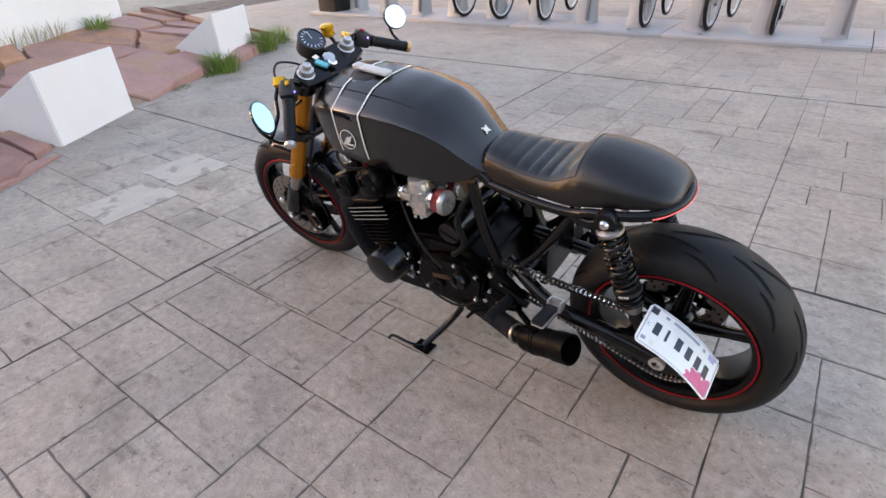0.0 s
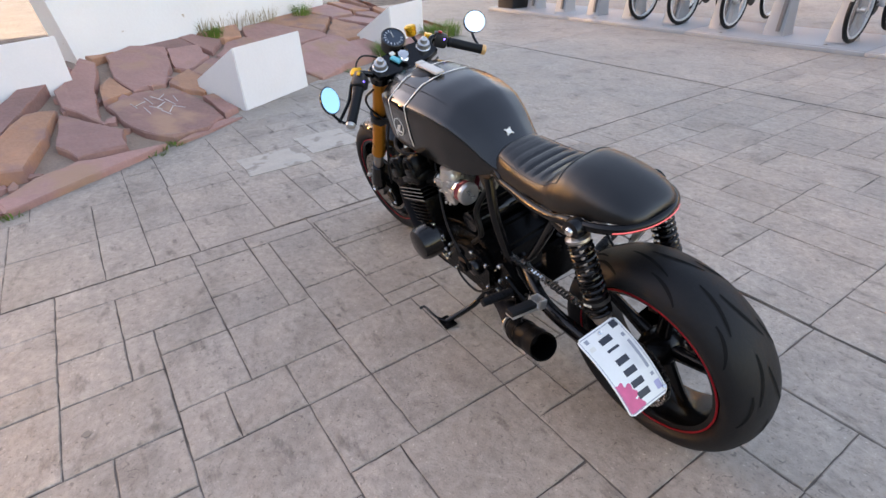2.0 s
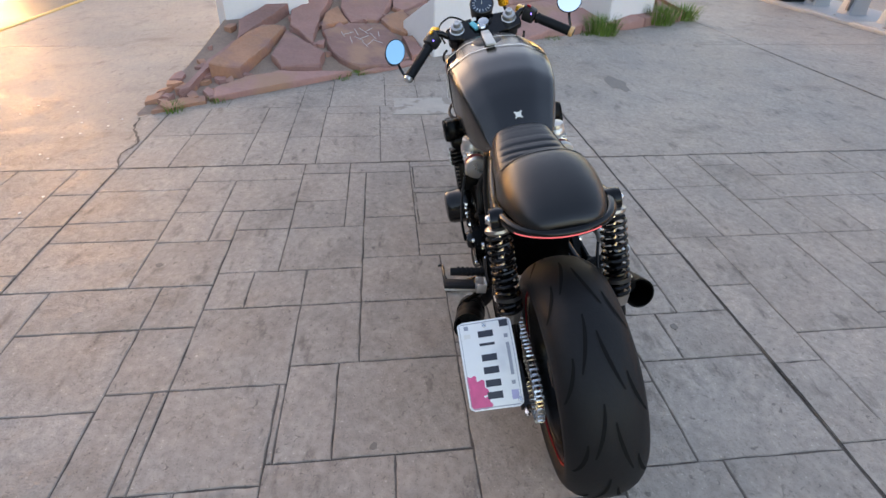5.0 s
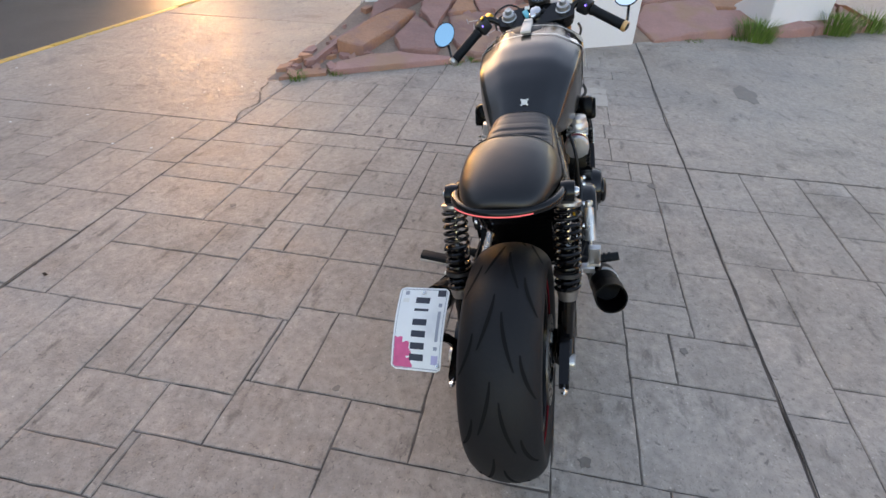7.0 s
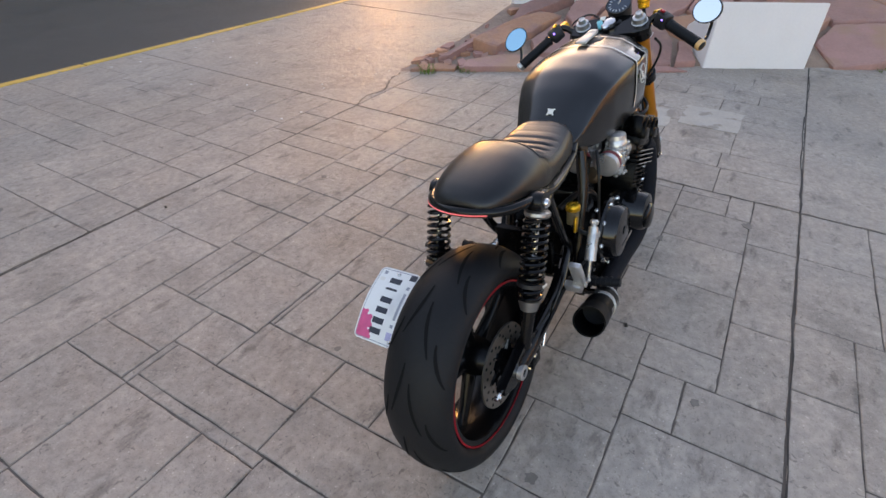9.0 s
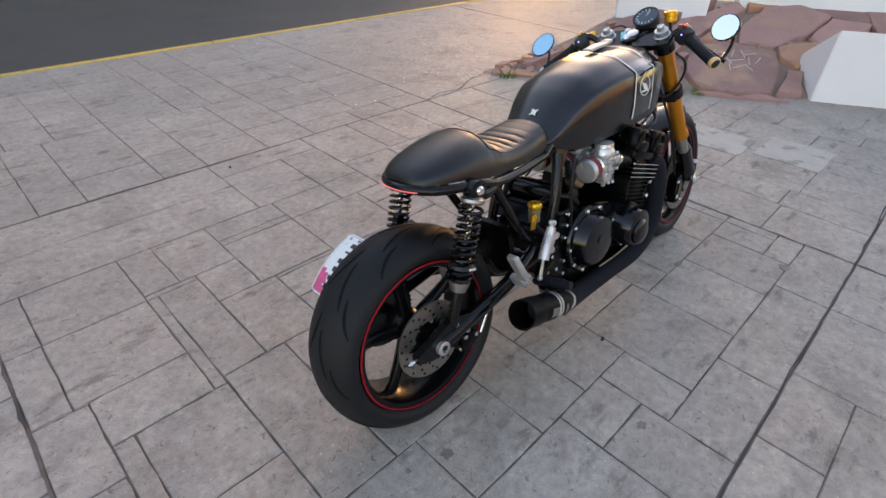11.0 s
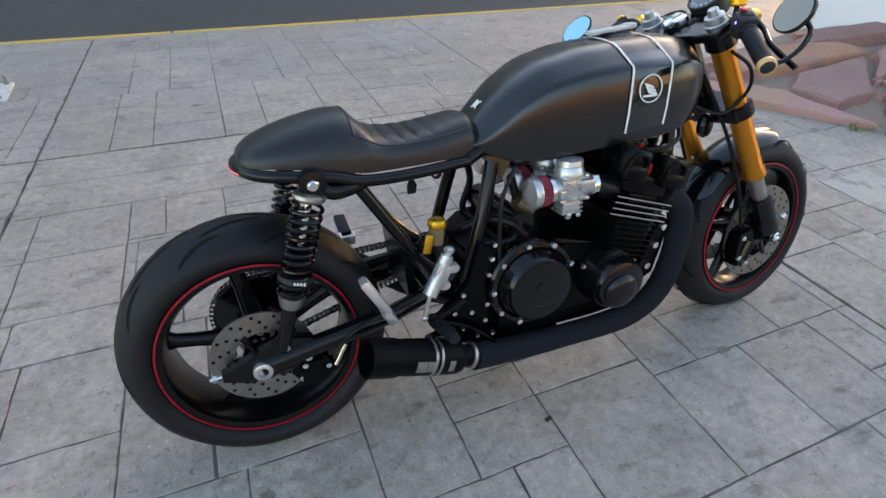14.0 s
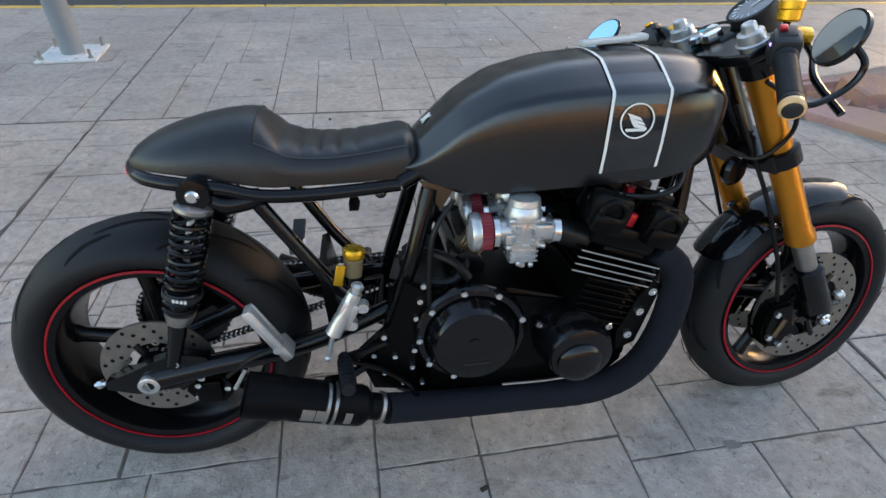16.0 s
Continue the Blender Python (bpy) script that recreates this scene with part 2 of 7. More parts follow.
FACADE = material("warm_facade_plaster", (0.62, 0.47, 0.33), 0.8, spread=0.12, scale=0.6, bump=0.004, bump_scale=12)
FACADEGREY = material("grey_facade_plaster", (0.34, 0.33, 0.33), 0.8, spread=0.12, scale=0.6)
GLASSDARK = material("dark_window_glass", (0.03, 0.035, 0.04), 0.06)
CHALK = material("white_chalk", (0.62, 0.56, 0.55), 0.9)
LEAFDEAD = material("dark_leaf", (0.03, 0.02, 0.015), 0.8)
CRACK = material("open_crack_dirt", (0.06, 0.050, 0.045), 0.95, spread=0.3, scale=30)
STAIN = material("dark_oil_stain", (0.185, 0.155, 0.132), 0.6, spread=0.3, scale=20)


# ---- mesh helpers ----
def mesh_of(name, bm, mat, smooth=True, angle=38):
    me = bpy.data.meshes.new(name)
    bm.to_mesh(me)
    bm.free()
    me.materials.append(mat)
    if smooth:
        me.shade_smooth()
        me.set_sharp_from_angle(angle=radians(angle))
    return me


def proportion(p):
    """The motorcycle's true proportions: a little lower and longer than its parts are drawn with."""
    return Vector((p[0] * 1.015 - 0.016, p[1], p[2] * 0.985))


def part(name, bm, mat, parent=None, label="", smooth=True, angle=38, drawn=True):
    top = parent
    while top and top.parent:
        top = top.parent
    if drawn and top and top.name == "motorcycle":
        for v in bm.verts:
            v.co = proportion(v.co)
    ob = new(name, mesh_of(name, bm, mat, smooth, angle))
    if parent:
        ob.parent = parent
    if label:
        ob["label"] = label
    return ob


def thing(name, label, category, at=None, group="", kind=""):
    ob = new(name)
    ob.empty_display_size = 0.1
    if at is not None:
        ob.matrix_world = at
    return tagged(ob, label, category, group, kind)


def ring_faces(bm, rings, closed=True, caps=True):
    vs = [[bm.verts.new(p) for p in r] for r in rings]
    k = len(vs[0])
    for a, b in zip(vs, vs[1:]):
        for i in range(k if closed else k - 1):
            j = (i + 1) % k
            bm.faces.new((a[i], a[j], b[j], b[i]))
    if caps:
        bm.faces.new(vs[0][::-1])
        bm.faces.new(vs[-1])
    return vs


def fix(bm):
    bmesh.ops.recalc_face_normals(bm, faces=bm.faces)
    return bm


def frame_of(d):
    d = Vector(d).normalized()
    u = d.orthogonal().normalized()
    return d, u, d.cross(u)


def spline(pts, n=8):
    P = [Vector(p) for p in pts]
    if len(P) < 3:
        return P
    out = []
    for i in range(len(P) - 1):
        p0, p1, p2, p3 = P[max(i - 1, 0)], P[i], P[i + 1], P[min(i + 2, len(P) - 1)]
        for k in range(n):
            t = k / n
            out.append(0.5 * ((2 * p1) + (p2 - p0) * t + (2 * p0 - 5 * p1 + 4 * p2 - p3) * t * t + (3 * p1 - p0 - 3 * p2 + p3) * t ** 3))
    return out + [P[-1]]


def tube(bm, pts, r, seg=10, smooth=8, caps=True, r_of=None):
    P = spline(pts, smooth) if smooth else [Vector(p) for p in pts]
    d, u, w = frame_of(P[1] - P[0])
    rings = []
    for i, p in enumerate(P):
        d2 = (P[min(i + 1, len(P) - 1)] - P[max(i - 1, 0)]).normalized()
        q = d.rotation_difference(d2)
        u, d = q @ u, d2
        w = d.cross(u)
        rr = r_of(i / (len(P) - 1)) if r_of else r
        rings.append([p + rr * (math.cos(a) * u + math.sin(a) * w) for a in [2 * math.pi * k / seg for k in range(seg)]])
    ring_faces(bm, rings, True, caps)
    return bm


def cyl(bm, p0, p1, r0, r1=None, seg=16):
    return tube(bm, [p0, p1], r0, seg, 0, True, (lambda t: r0 + ((r1 if r1 is not None else r0) - r0) * t))


def lathe(bm, profile, origin, axis, seg=32, closed=False):
    """profile: (radius, height along the axis)."""
    d, u, w = frame_of(axis)
    o = Vector(origin)
    rings = []
    for r, h in profile:
        rings.append([o + d * h + max(r, 0.0004) * (math.cos(a) * u + math.sin(a) * w) for a in [2 * math.pi * k / seg for k in range(seg)]])
    if closed:
        vs = ring_faces(bm, rings, True, False)
        for i in range(seg):
            j = (i + 1) % seg
            bm.faces.new((vs[-1][i], vs[-1][j], vs[0][j], vs[0][i]))
    else:
        ring_faces(bm, rings, True, True)
    return bm


def box(bm, centre, size, rot=None, bevel=0.0):
    m = Matrix.Translation(centre) @ (rot.to_4x4() if rot else Matrix()) @ Matrix.Diagonal((*size, 1))
    r = bmesh.ops.create_cube(bm, size=1.0, matrix=m)
    if bevel:
        es = list({e for v in r["verts"] for e in v.link_edges})
        bmesh.ops.bevel(bm, geom=es, offset=bevel, segments=2, affect="EDGES", profile=0.5)
    return bm


def prism(bm, outline, z0, z1):
    """A plate with a flat outline in x, y from z0 to z1."""
    ring_faces(bm, [[(x, y, z0) for x, y in outline], [(x, y, z1) for x, y in outline]])
    return bm


def plate_xz(bm, outline, y0, y1):
    """A plate with an outline in x, z, between two sides y."""
    ring_faces(bm, [[(x, y0, z) for x, z in outline], [(x, y1, z) for x, z in outline]])
    return bm


def ball(bm, p, r, seg=10):
    bmesh.ops.create_uvsphere(bm, u_segments=seg, v_segments=max(5, seg // 2 + 1), radius=r, matrix=Matrix.Translation(p))
    return bm


def B():
    return bmesh.new()


# ---- ground, road, kerb ----
KERB_Y = 4.44
bm = B()
prism(bm, [(-60, -60), (90, -60), (90, 70), (-60, 70)], -0.30, -0.12)
ground = tagged(part("ground", bm, ASPHALT), "dark grey worn asphalt of the road and car park", "ground", kind="structure")
bm = B()
prism(bm, [(-14, -16), (12, -16), (12, KERB_Y - 0.085), (-14, KERB_Y - 0.085)], -0.119, -0.0032)
pavement = tagged(part("pavement", bm, JOINT), "stamped grey-pink concrete pavement with thin dark joints", "pavement", kind="structure")
kerb = tagged(new("kerb"), "concrete road kerb with worn yellow paint along its top", "kerb", kind="structure")
x = -14.0
while x < 12:
    ln = 1.5 + 0.4 * random.random()
    bm = B()
    box(bm, (x + ln / 2, KERB_Y - 0.0415, -0.055), (ln - 0.012, 0.080, 0.12), None, 0.012)
    part("kerb_stone", bm, YELLOW, kerb)
    x += ln

# ---- motorcycle ----
bike = thing("motorcycle", "matte black cafe racer motorcycle leaning on its side stand", "motorcycle", pose(0, -0.105, 0, -10.0, 0, -1.3))
RC, FC = Vector((0.005, 0, 0.303)), Vector((1.488, 0, 0.287))
# steering: turned a little to the left about the fork's axis
HEAD = Vector((1.135, 0, 0.90))
AXIS = Vector((-0.50, 0, 0.866))
STEER = Matrix.Translation(HEAD) @ Matrix.Rotation(radians(5.0), 4, AXIS) @ Matrix.Translation(-HEAD)


def steered(bm):
    bmesh.ops.transform(bm, matrix=STEER, verts=bm.verts)
    return bm


def circle(c, r, n=32):
    return [(c.x + r * math.cos(2 * math.pi * k / n), c.y, c.z + r * math.sin(2 * math.pi * k / n)) for k in range(n)]


def bolts(parent, spots, axis, r=0.007, mat=None, name="bolt", st=False):
    """Each head is a part of its own."""
    for p in spots:
        bm = B()
        a = Vector(axis)
        lathe(bm, [(r * 1.05, -0.004), (r * 1.05, 0.002), (r * 0.9, 0.005), (r * 0.55, 0.0052), (r * 0.5, 0.003)], p, a, 8)
        part(name, steered(fix(bm)) if st else fix(bm), mat or CHROME, parent)


def make_wheel(name, C, R, half, rim_r, rim_half, spokes, st, side_sign):
    mod = steered if st else (lambda b: b)
    C = proportion(C)
    bm = B()
    # rim barrel with an open well
    lathe(bm, [(rim_r, rim_half), (rim_r - 0.003, rim_half + 0.003), (rim_r - 0.016, rim_half), (rim_r - 0.022, rim_half - 0.012), (rim_r - 0.026, 0),
               (rim_r - 0.022, -rim_half + 0.012), (rim_r - 0.016, -rim_half), (rim_r - 0.003, -rim_half - 0.003), (rim_r, -rim_half), (rim_r - 0.004, 0)], C, (0, 1, 0), 64, True)
    wheel = part(name, mod(fix(bm)), WHEEL, bike, "glossy black five-spoke cast wheel", drawn=False)
    # tyre
    bm = B()
    prof = []
    for k in range(13):
        a = math.pi * (k / 12 - 0.5)
        prof.append((R - (1 - math.cos(a)) * (R - rim_r) * 0.72 - 0.0, half * math.sin(a)))
    prof = [(rim_r - 0.002, -rim_half * 0.92), (rim_r + 0.012, -half * 0.93)] + prof + [(rim_r + 0.012, half * 0.93), (rim_r - 0.002, rim_half * 0.92)]
    lathe(bm, prof, C, (0, 1, 0), 72, True)
    tyre = part("tyre", mod(fix(bm)), RUBBER, wheel, "black rubber tyre with curved tread grooves", angle=60, drawn=False)
    # red line on both lips
    for s in (-1, 1):
        bm = B()
        lathe(bm, [(rim_r + 0.001, 0.0), (rim_r + 0.001, 0.002), (rim_r - 0.0036, 0.003), (rim_r - 0.0036, 0.0)], C + Vector((0, s * (rim_half + 0.0035), 0)), (0, s, 0), 64, True)
        part("rim_stripe", mod(fix(bm)), RED, wheel, "thin red rim stripe", drawn=False)
    # spokes
    for k in range(spokes):
        a = 2 * math.pi * (k + 0.35) / spokes
        u, t = Vector((math.cos(a), 0, math.sin(a))), Vector((-math.sin(a), 0, math.cos(a)))
        bm = B()
        rings = []
        for f in (0.0, 0.25, 0.6, 0.9, 1.0):
            r = 0.045 + f * (rim_r - 0.024 - 0.045)
            w, d = 0.023 - 0.010 * f + 0.012 * max(0, f - 0.85) / 0.15, 0.019 - 0.006 * f
            rings.append([C + u * r + t * (w * math.cos(q)) + Vector((0, d * math.sin(q), 0)) for q in [2 * math.pi * i / 10 for i in range(10)]])
        ring_faces(bm, rings)
        part("spoke", mod(fix(bm)), WHEEL, wheel, drawn=False)
    bm = B()
    lathe(bm, [(0.012, -0.062), (0.036, -0.06), (0.044, -0.04), (0.052, -0.018), (0.052, 0.018), (0.044, 0.04), (0.036, 0.06), (0.012, 0.062)], C, (0, 1, 0), 28)
    part("hub", mod(fix(bm)), WHEEL, wheel, drawn=False)
    return wheel, mod


def tread(wheel, mod, C, R, half, rim_r, n, spec):
    """Curved grooves lying on the tyre's crown, each a thin dark strip."""
    C = proportion(C)
    for k in range(n):
        for q, (side, a0, a1, s0, s1, wid) in enumerate(spec):
            bm = B()
            rows = []
            for i in range(9):
                f = i / 8
                ang = 2 * math.pi * (k / n) + a0 + (a1 - a0) * f
                sl = side * (s0 + (s1 - s0) * f ** 1.6)
                w = wid * math.sin(math.pi * min(max(f, 0.06), 0.94)) ** 0.5
                row = []
                for e in (-1, 1):
                    s = max(-0.97, min(0.97, sl + e * w / half * 0.5))
                    th = math.asin(s)
                    r = R - (1 - math.cos(th)) * (R - rim_r) * 0.72 + 0.0007
                    row.append(C + Vector((r * math.cos(ang), half * s, r * math.sin(ang))))
                rows.append(row)
            ring_faces(bm, rows, False, False)
            part("tread_groove", mod(fix(bm)), GROOVE, wheel, drawn=False)


def disc(wheel, mod, C, y, r0, r1, holes):
    C = proportion(C)
    bm = B()
    lathe(bm, [(r1, -0.0025), (r1, 0.0025), (r0, 0.0025), (r0, -0.0025)], C + Vector((0, y, 0)), (0, 1, 0), 56, True)
    d = part("brake_disc", mod(fix(bm)), DISC, wheel, "drilled steel brake disc", drawn=False)
    bm = B()
    for k in range(holes):
        for j, rr in enumerate((0.25, 0.55, 0.82)):
            a = 2 * math.pi * (k + 0.33 * j) / holes
            p = C + Vector(((r0 + rr * (r1 - r0)) * math.cos(a), y, (r0 + rr * (r1 - r0)) * math.sin(a)))
            cyl(bm, p - Vector((0, 0.0032, 0)), p + Vector((0, 0.0032, 0)), 0.0042, None, 8)
    tagged(part("disc_drilling", mod(fix(bm)), GROOVE, wheel, drawn=False), kind="stuff")
    for k in range(6):
        a = 2 * math.pi * k / 6
        u = Vector((math.cos(a), 0, math.sin(a)))
        part("carrier_arm", mod(fix(tube(B(), [C + Vector((0, y, 0)) + u * 0.03, C + Vector((0, y, 0)) + u * (r0 + 0.008)], 0.009, 8, 0))), COVER, wheel, drawn=False)
    bm = B()
    for k in range(10):
        a = 2 * math.pi * (k + 0.4) / 10
        p = C + Vector((r0 * 1.02 * math.cos(a), y, r0 * 1.02 * math.sin(a)))
        part("disc_button", mod(fix(lathe(B(), [(0.0035, -0.0042), (0.0075, -0.0042), (0.0075, 0.0042), (0.0035, 0.0042)], p, (0, 1, 0), 10, True))), STEEL, wheel, drawn=False)
    lathe(bm, [(0.03, -0.006), (0.045, -0.006), (0.045, 0.006), (0.03, 0.006)], C + Vector((0, y, 0)), (0, 1, 0), 24, True)
    part("disc_carrier", mod(fix(bm)), COVER, wheel, drawn=False)
    return d


rear_wheel, rmod = make_wheel("rear_wheel", RC, 0.296, 0.092, 0.217, 0.072, 5, False, -1)
TREAD = [(1, 0.0, 0.42, 0.10, 0.42, 0.0085), (1, 0.30, 0.62, 0.55, 0.88, 0.008), (-1, 0.14, 0.56, 0.10, 0.42, 0.0085), (-1, 0.44, 0.76, 0.55, 0.88, 0.008)]
tread(rear_wheel, rmod, RC, 0.296, 0.092, 0.217, 10, TREAD)
disc(rear_wheel, rmod, RC, -0.092, 0.062, 0.112, 14)
front_wheel, fmod = make_wheel("front_wheel", FC, 0.287, 0.058, 0.214, 0.047, 5, True, -1)
tread(front_wheel, fmod, FC, 0.294, 0.058, 0.216, 9, TREAD)
for s in (-1, 1):
    disc(front_wheel, fmod, FC, s * 0.066, 0.092, 0.148, 18)
# sprocket and chain on the left
SP, FS = Vector((0, 0.112, 0.302)), Vector((0.500, 0.112, 0.385))
bm = B()
prof = []
for k in range(84):
    a = 2 * math.pi * k / 84
    prof.append((SP.x + (0.098 + 0.006 * (1 if (k // 1) % 2 else 0)) * math.cos(a), SP.z + (0.098 + 0.006 * (k % 2)) * math.sin(a)))
plate_xz(bm, prof, 0.109, 0.114)
part("sprocket", fix(bm), COVER, rear_wheel)
chain = part("chain_guide", fix(lathe(B(), [(0.03, 0), (0.034, 0.004), (0.034, 0.012), (0.03, 0.016)], FS - Vector((0, 0.008, 0)), (0, 1, 0), 20)), STEEL, bike)


def chain_path():
    r1, r2 = 0.102, 0.036
    d = FS - SP
    base = math.atan2(d.z, d.x)
    off = math.acos((r1 - r2) / math.hypot(d.x, d.z))
    pts = []
    for k in range(15):
        a = base + off + (2 * math.pi - 2 * off) * k / 14
        pts.append(Vector((SP.x + r1 * math.cos(a), 0.112, SP.z + r1 * math.sin(a))))
    for k in range(7):
        a = base - off + 2 * off * k / 6
        pts.append(Vector((FS.x + r2 * math.cos(a), 0.112, FS.z + r2 * math.sin(a))))
    return pts + [pts[0]]


def walk_links(pts, step):
    out, left = [], 0.0
    for a, b in zip(pts, pts[1:]):
        ln = (b - a).length
        s = left
        while s < ln:
            out.append((a + (b - a) * (s / ln), (b - a).normalized()))
            s += step
        left = s - ln
    return out


link_mesh = {}
for w in (0, 1):
    bm = B()
    for y in (-0.0075 - 0.002 * w, 0.0075 + 0.002 * w):
        ring_faces(bm, [[(0.0078 * math.cos(a) * 1.3, y + e * 0.0009, 0.0062 * math.sin(a)) for a in [2 * math.pi * k / 8 for k in range(8)]] for e in (-1, 1)])
    cyl(bm, (-0.0063, -0.0105, 0), (-0.0063, 0.0105, 0), 0.004, None, 6)
    fix(bm)
    for f in bm.faces:
        f.material_index = 1 if abs(f.calc_center_median().x + 0.0063) < 0.0045 and len(f.verts) in (4, 6) and abs(f.normal.z) + abs(f.normal.x) > 0.3 or len(f.verts) == 6 else 0
    link_mesh[w] = mesh_of("chain_link", bm, CHAIN, False)
    link_mesh[w].materials.append(CHROME)
for i, (p, d) in enumerate(walk_links(chain_path(), 0.01255)):
    ob = new("chain_link", link_mesh[i % 2])
    ob.parent = bike
    ob.matrix_basis = Matrix.Translation(proportion(p)) @ Matrix.Rotation(-math.atan2(d.z, d.x), 4, "Y")

# swingarm
swing = part("swingarm", fix(tube(B(), [(0.47, -0.085, 0.40), (0.30, -0.118, 0.352), (0.12, -0.128, 0.325), (0.0, -0.128, 0.303)], 0.020, 12, 8, True, lambda t: 0.019 + 0.006 * t)), FRAME, bike, "black tubular swingarm")
part("swingarm_leg", fix(tube(B(), [(0.47, 0.075, 0.40), (0.30, 0.138, 0.352), (0.12, 0.142, 0.325), (0.0, 0.142, 0.303)], 0.020, 12, 8, True, lambda t: 0.019 + 0.006 * t)), FRAME, swing)
part("cross_tube", fix(cyl(B(), (0.40, -0.10, 0.38), (0.40, 0.10, 0.38), 0.020)), FRAME, swing)
for s in (-1, 1):
    y = -0.128 if s < 0 else 0.142
    part("axle_plate", fix(plate_xz(B(), [(-0.080, 0.294), (-0.03, 0.276), (0.06, 0.284), (0.13, 0.318), (0.11, 0.352), (0.06, 0.366), (0.01, 0.350), (-0.03, 0.332), (-0.080, 0.312)], y - 0.012, y + 0.012)), FRAME, swing)
    part("axle_nut", fix(lathe(B(), [(0.010, 0), (0.020, 0), (0.020, 0.012), (0.016, 0.014), (0.011, 0.014), (0.011, 0.004)], (0, y + s * 0.012, 0.303), (0, s, 0), 20)), ALU, swing, "silver axle nut")
    bm = B()
    cyl(bm, (-0.07, y, 0.302), (-0.105, y, 0.300), 0.005)
    lathe(bm, [(0.009, 0), (0.009, 0.008)], (-0.092, y, 0.3007), (-1, 0, 0), 6)
    part("chain_adjuster", fix(bm), CHROME, swing)
bolts(swing, [(0.055, -0.141, 0.345), (0.095, -0.141, 0.305)], (0, -1, 0), 0.008)
# rear caliper below the arm
bm = B()
plate_xz(bm, [(0.07, 0.300), (0.13, 0.290), (0.150, 0.255), (0.125, 0.225), (0.075, 0.228), (0.055, 0.262)], -0.128, -0.085)
box(bm, (0.10, -0.132, 0.262), (0.05, 0.014, 0.05), None, 0.004)
cal = part("rear_caliper", fix(bm), CAST, bike, "black rear brake caliper")
bolts(cal, [(0.075, -0.129, 0.245), (0.135, -0.129, 0.262), (0.085, -0.14, 0.285)], (0, -1, 0), 0.007)
part("caliper_rod", fix(cyl(B(), (0.150, -0.135, 0.262), (0.178, -0.135, 0.312), 0.005)), CHROME, cal)


def make_shock(s):
    top, low = Vector((0.160, s * 0.138, 0.700)), Vector((0.052, s * 0.134, 0.352))
    d = (low - top).normalized()
    ln = (low - top).length
    at = lambda f: top + d * f
    body = part("shock_absorber", fix(cyl(B(), at(0.13), at(ln - 0.06), 0.017)), FRAME, bike, "black coil-over rear shock absorber")
    turns, n = 11.5, 180
    pts = []
    _, u, w = frame_of(d)
    for i in range(n + 1):
        f = i / n
        a = 2 * math.pi * turns * f
        pts.append(at(0.040 + f * 0.205) + 0.0285 * (math.cos(a) * u + math.sin(a) * w))
    part("coil_spring", fix(tube(B(), pts, 0.0046, 7, 0)), FRAME, body, "glossy black coil spring")
    part("damper_rod", fix(cyl(B(), at(0.02), at(0.14), 0.0075)), CHROME, body)
    part("spring_cap", fix(lathe(B(), [(0.012, 0.016), (0.022, 0.018), (0.031, 0.023), (0.0315, 0.030), (0.028, 0.035), (0.012, 0.035)], top, d, 28)), STEEL, body, "steel spring cap")
    part("eye", fix(lathe(B(), [(0.010, -0.018), (0.026, -0.016), (0.028, 0), (0.026, 0.016), (0.010, 0.018)], top, (0, 1, 0), 24)), FRAME, body)
    part("eye_bolt", fix(lathe(B(), [(0.012, 0), (0.012, 0.004), (0.008, 0.009), (0.004, 0.009)], top + Vector((0, s * 0.017, 0)), (0, s, 0), 14)), CHROME, body)
    part("lower_collar", fix(lathe(B(), [(0.020, 0.242), (0.028, 0.245), (0.027, 0.252), (0.021, 0.272), (0.016, 0.273)], top, d, 24)), STEEL, body, "silver lower collar")
    part("clevis", fix(cyl(B(), at(ln - 0.085), at(ln + 0.012), 0.016, 0.014)), FRAME, body)
    part("maker_mark", fix(lathe(B(), [(0.0345, 0.198), (0.0345, 0.208)], top, d, 20)), BLACKBOX, body)
    for k in (-1.1, -0.55, 0.0, 0.5):
        bm = B()
        c = at(0.203)
        e = Vector((0, s, 0))
        side = d.cross(e).normalized()
        box(bm, c + e * 0.034 + side * k * 0.012, (0.004, 0.003, 0.006), None)
        part("mark_bar", fix(bm), WHITELINE, body)
    return body


for s in (-1, 1):
    make_shock(s)

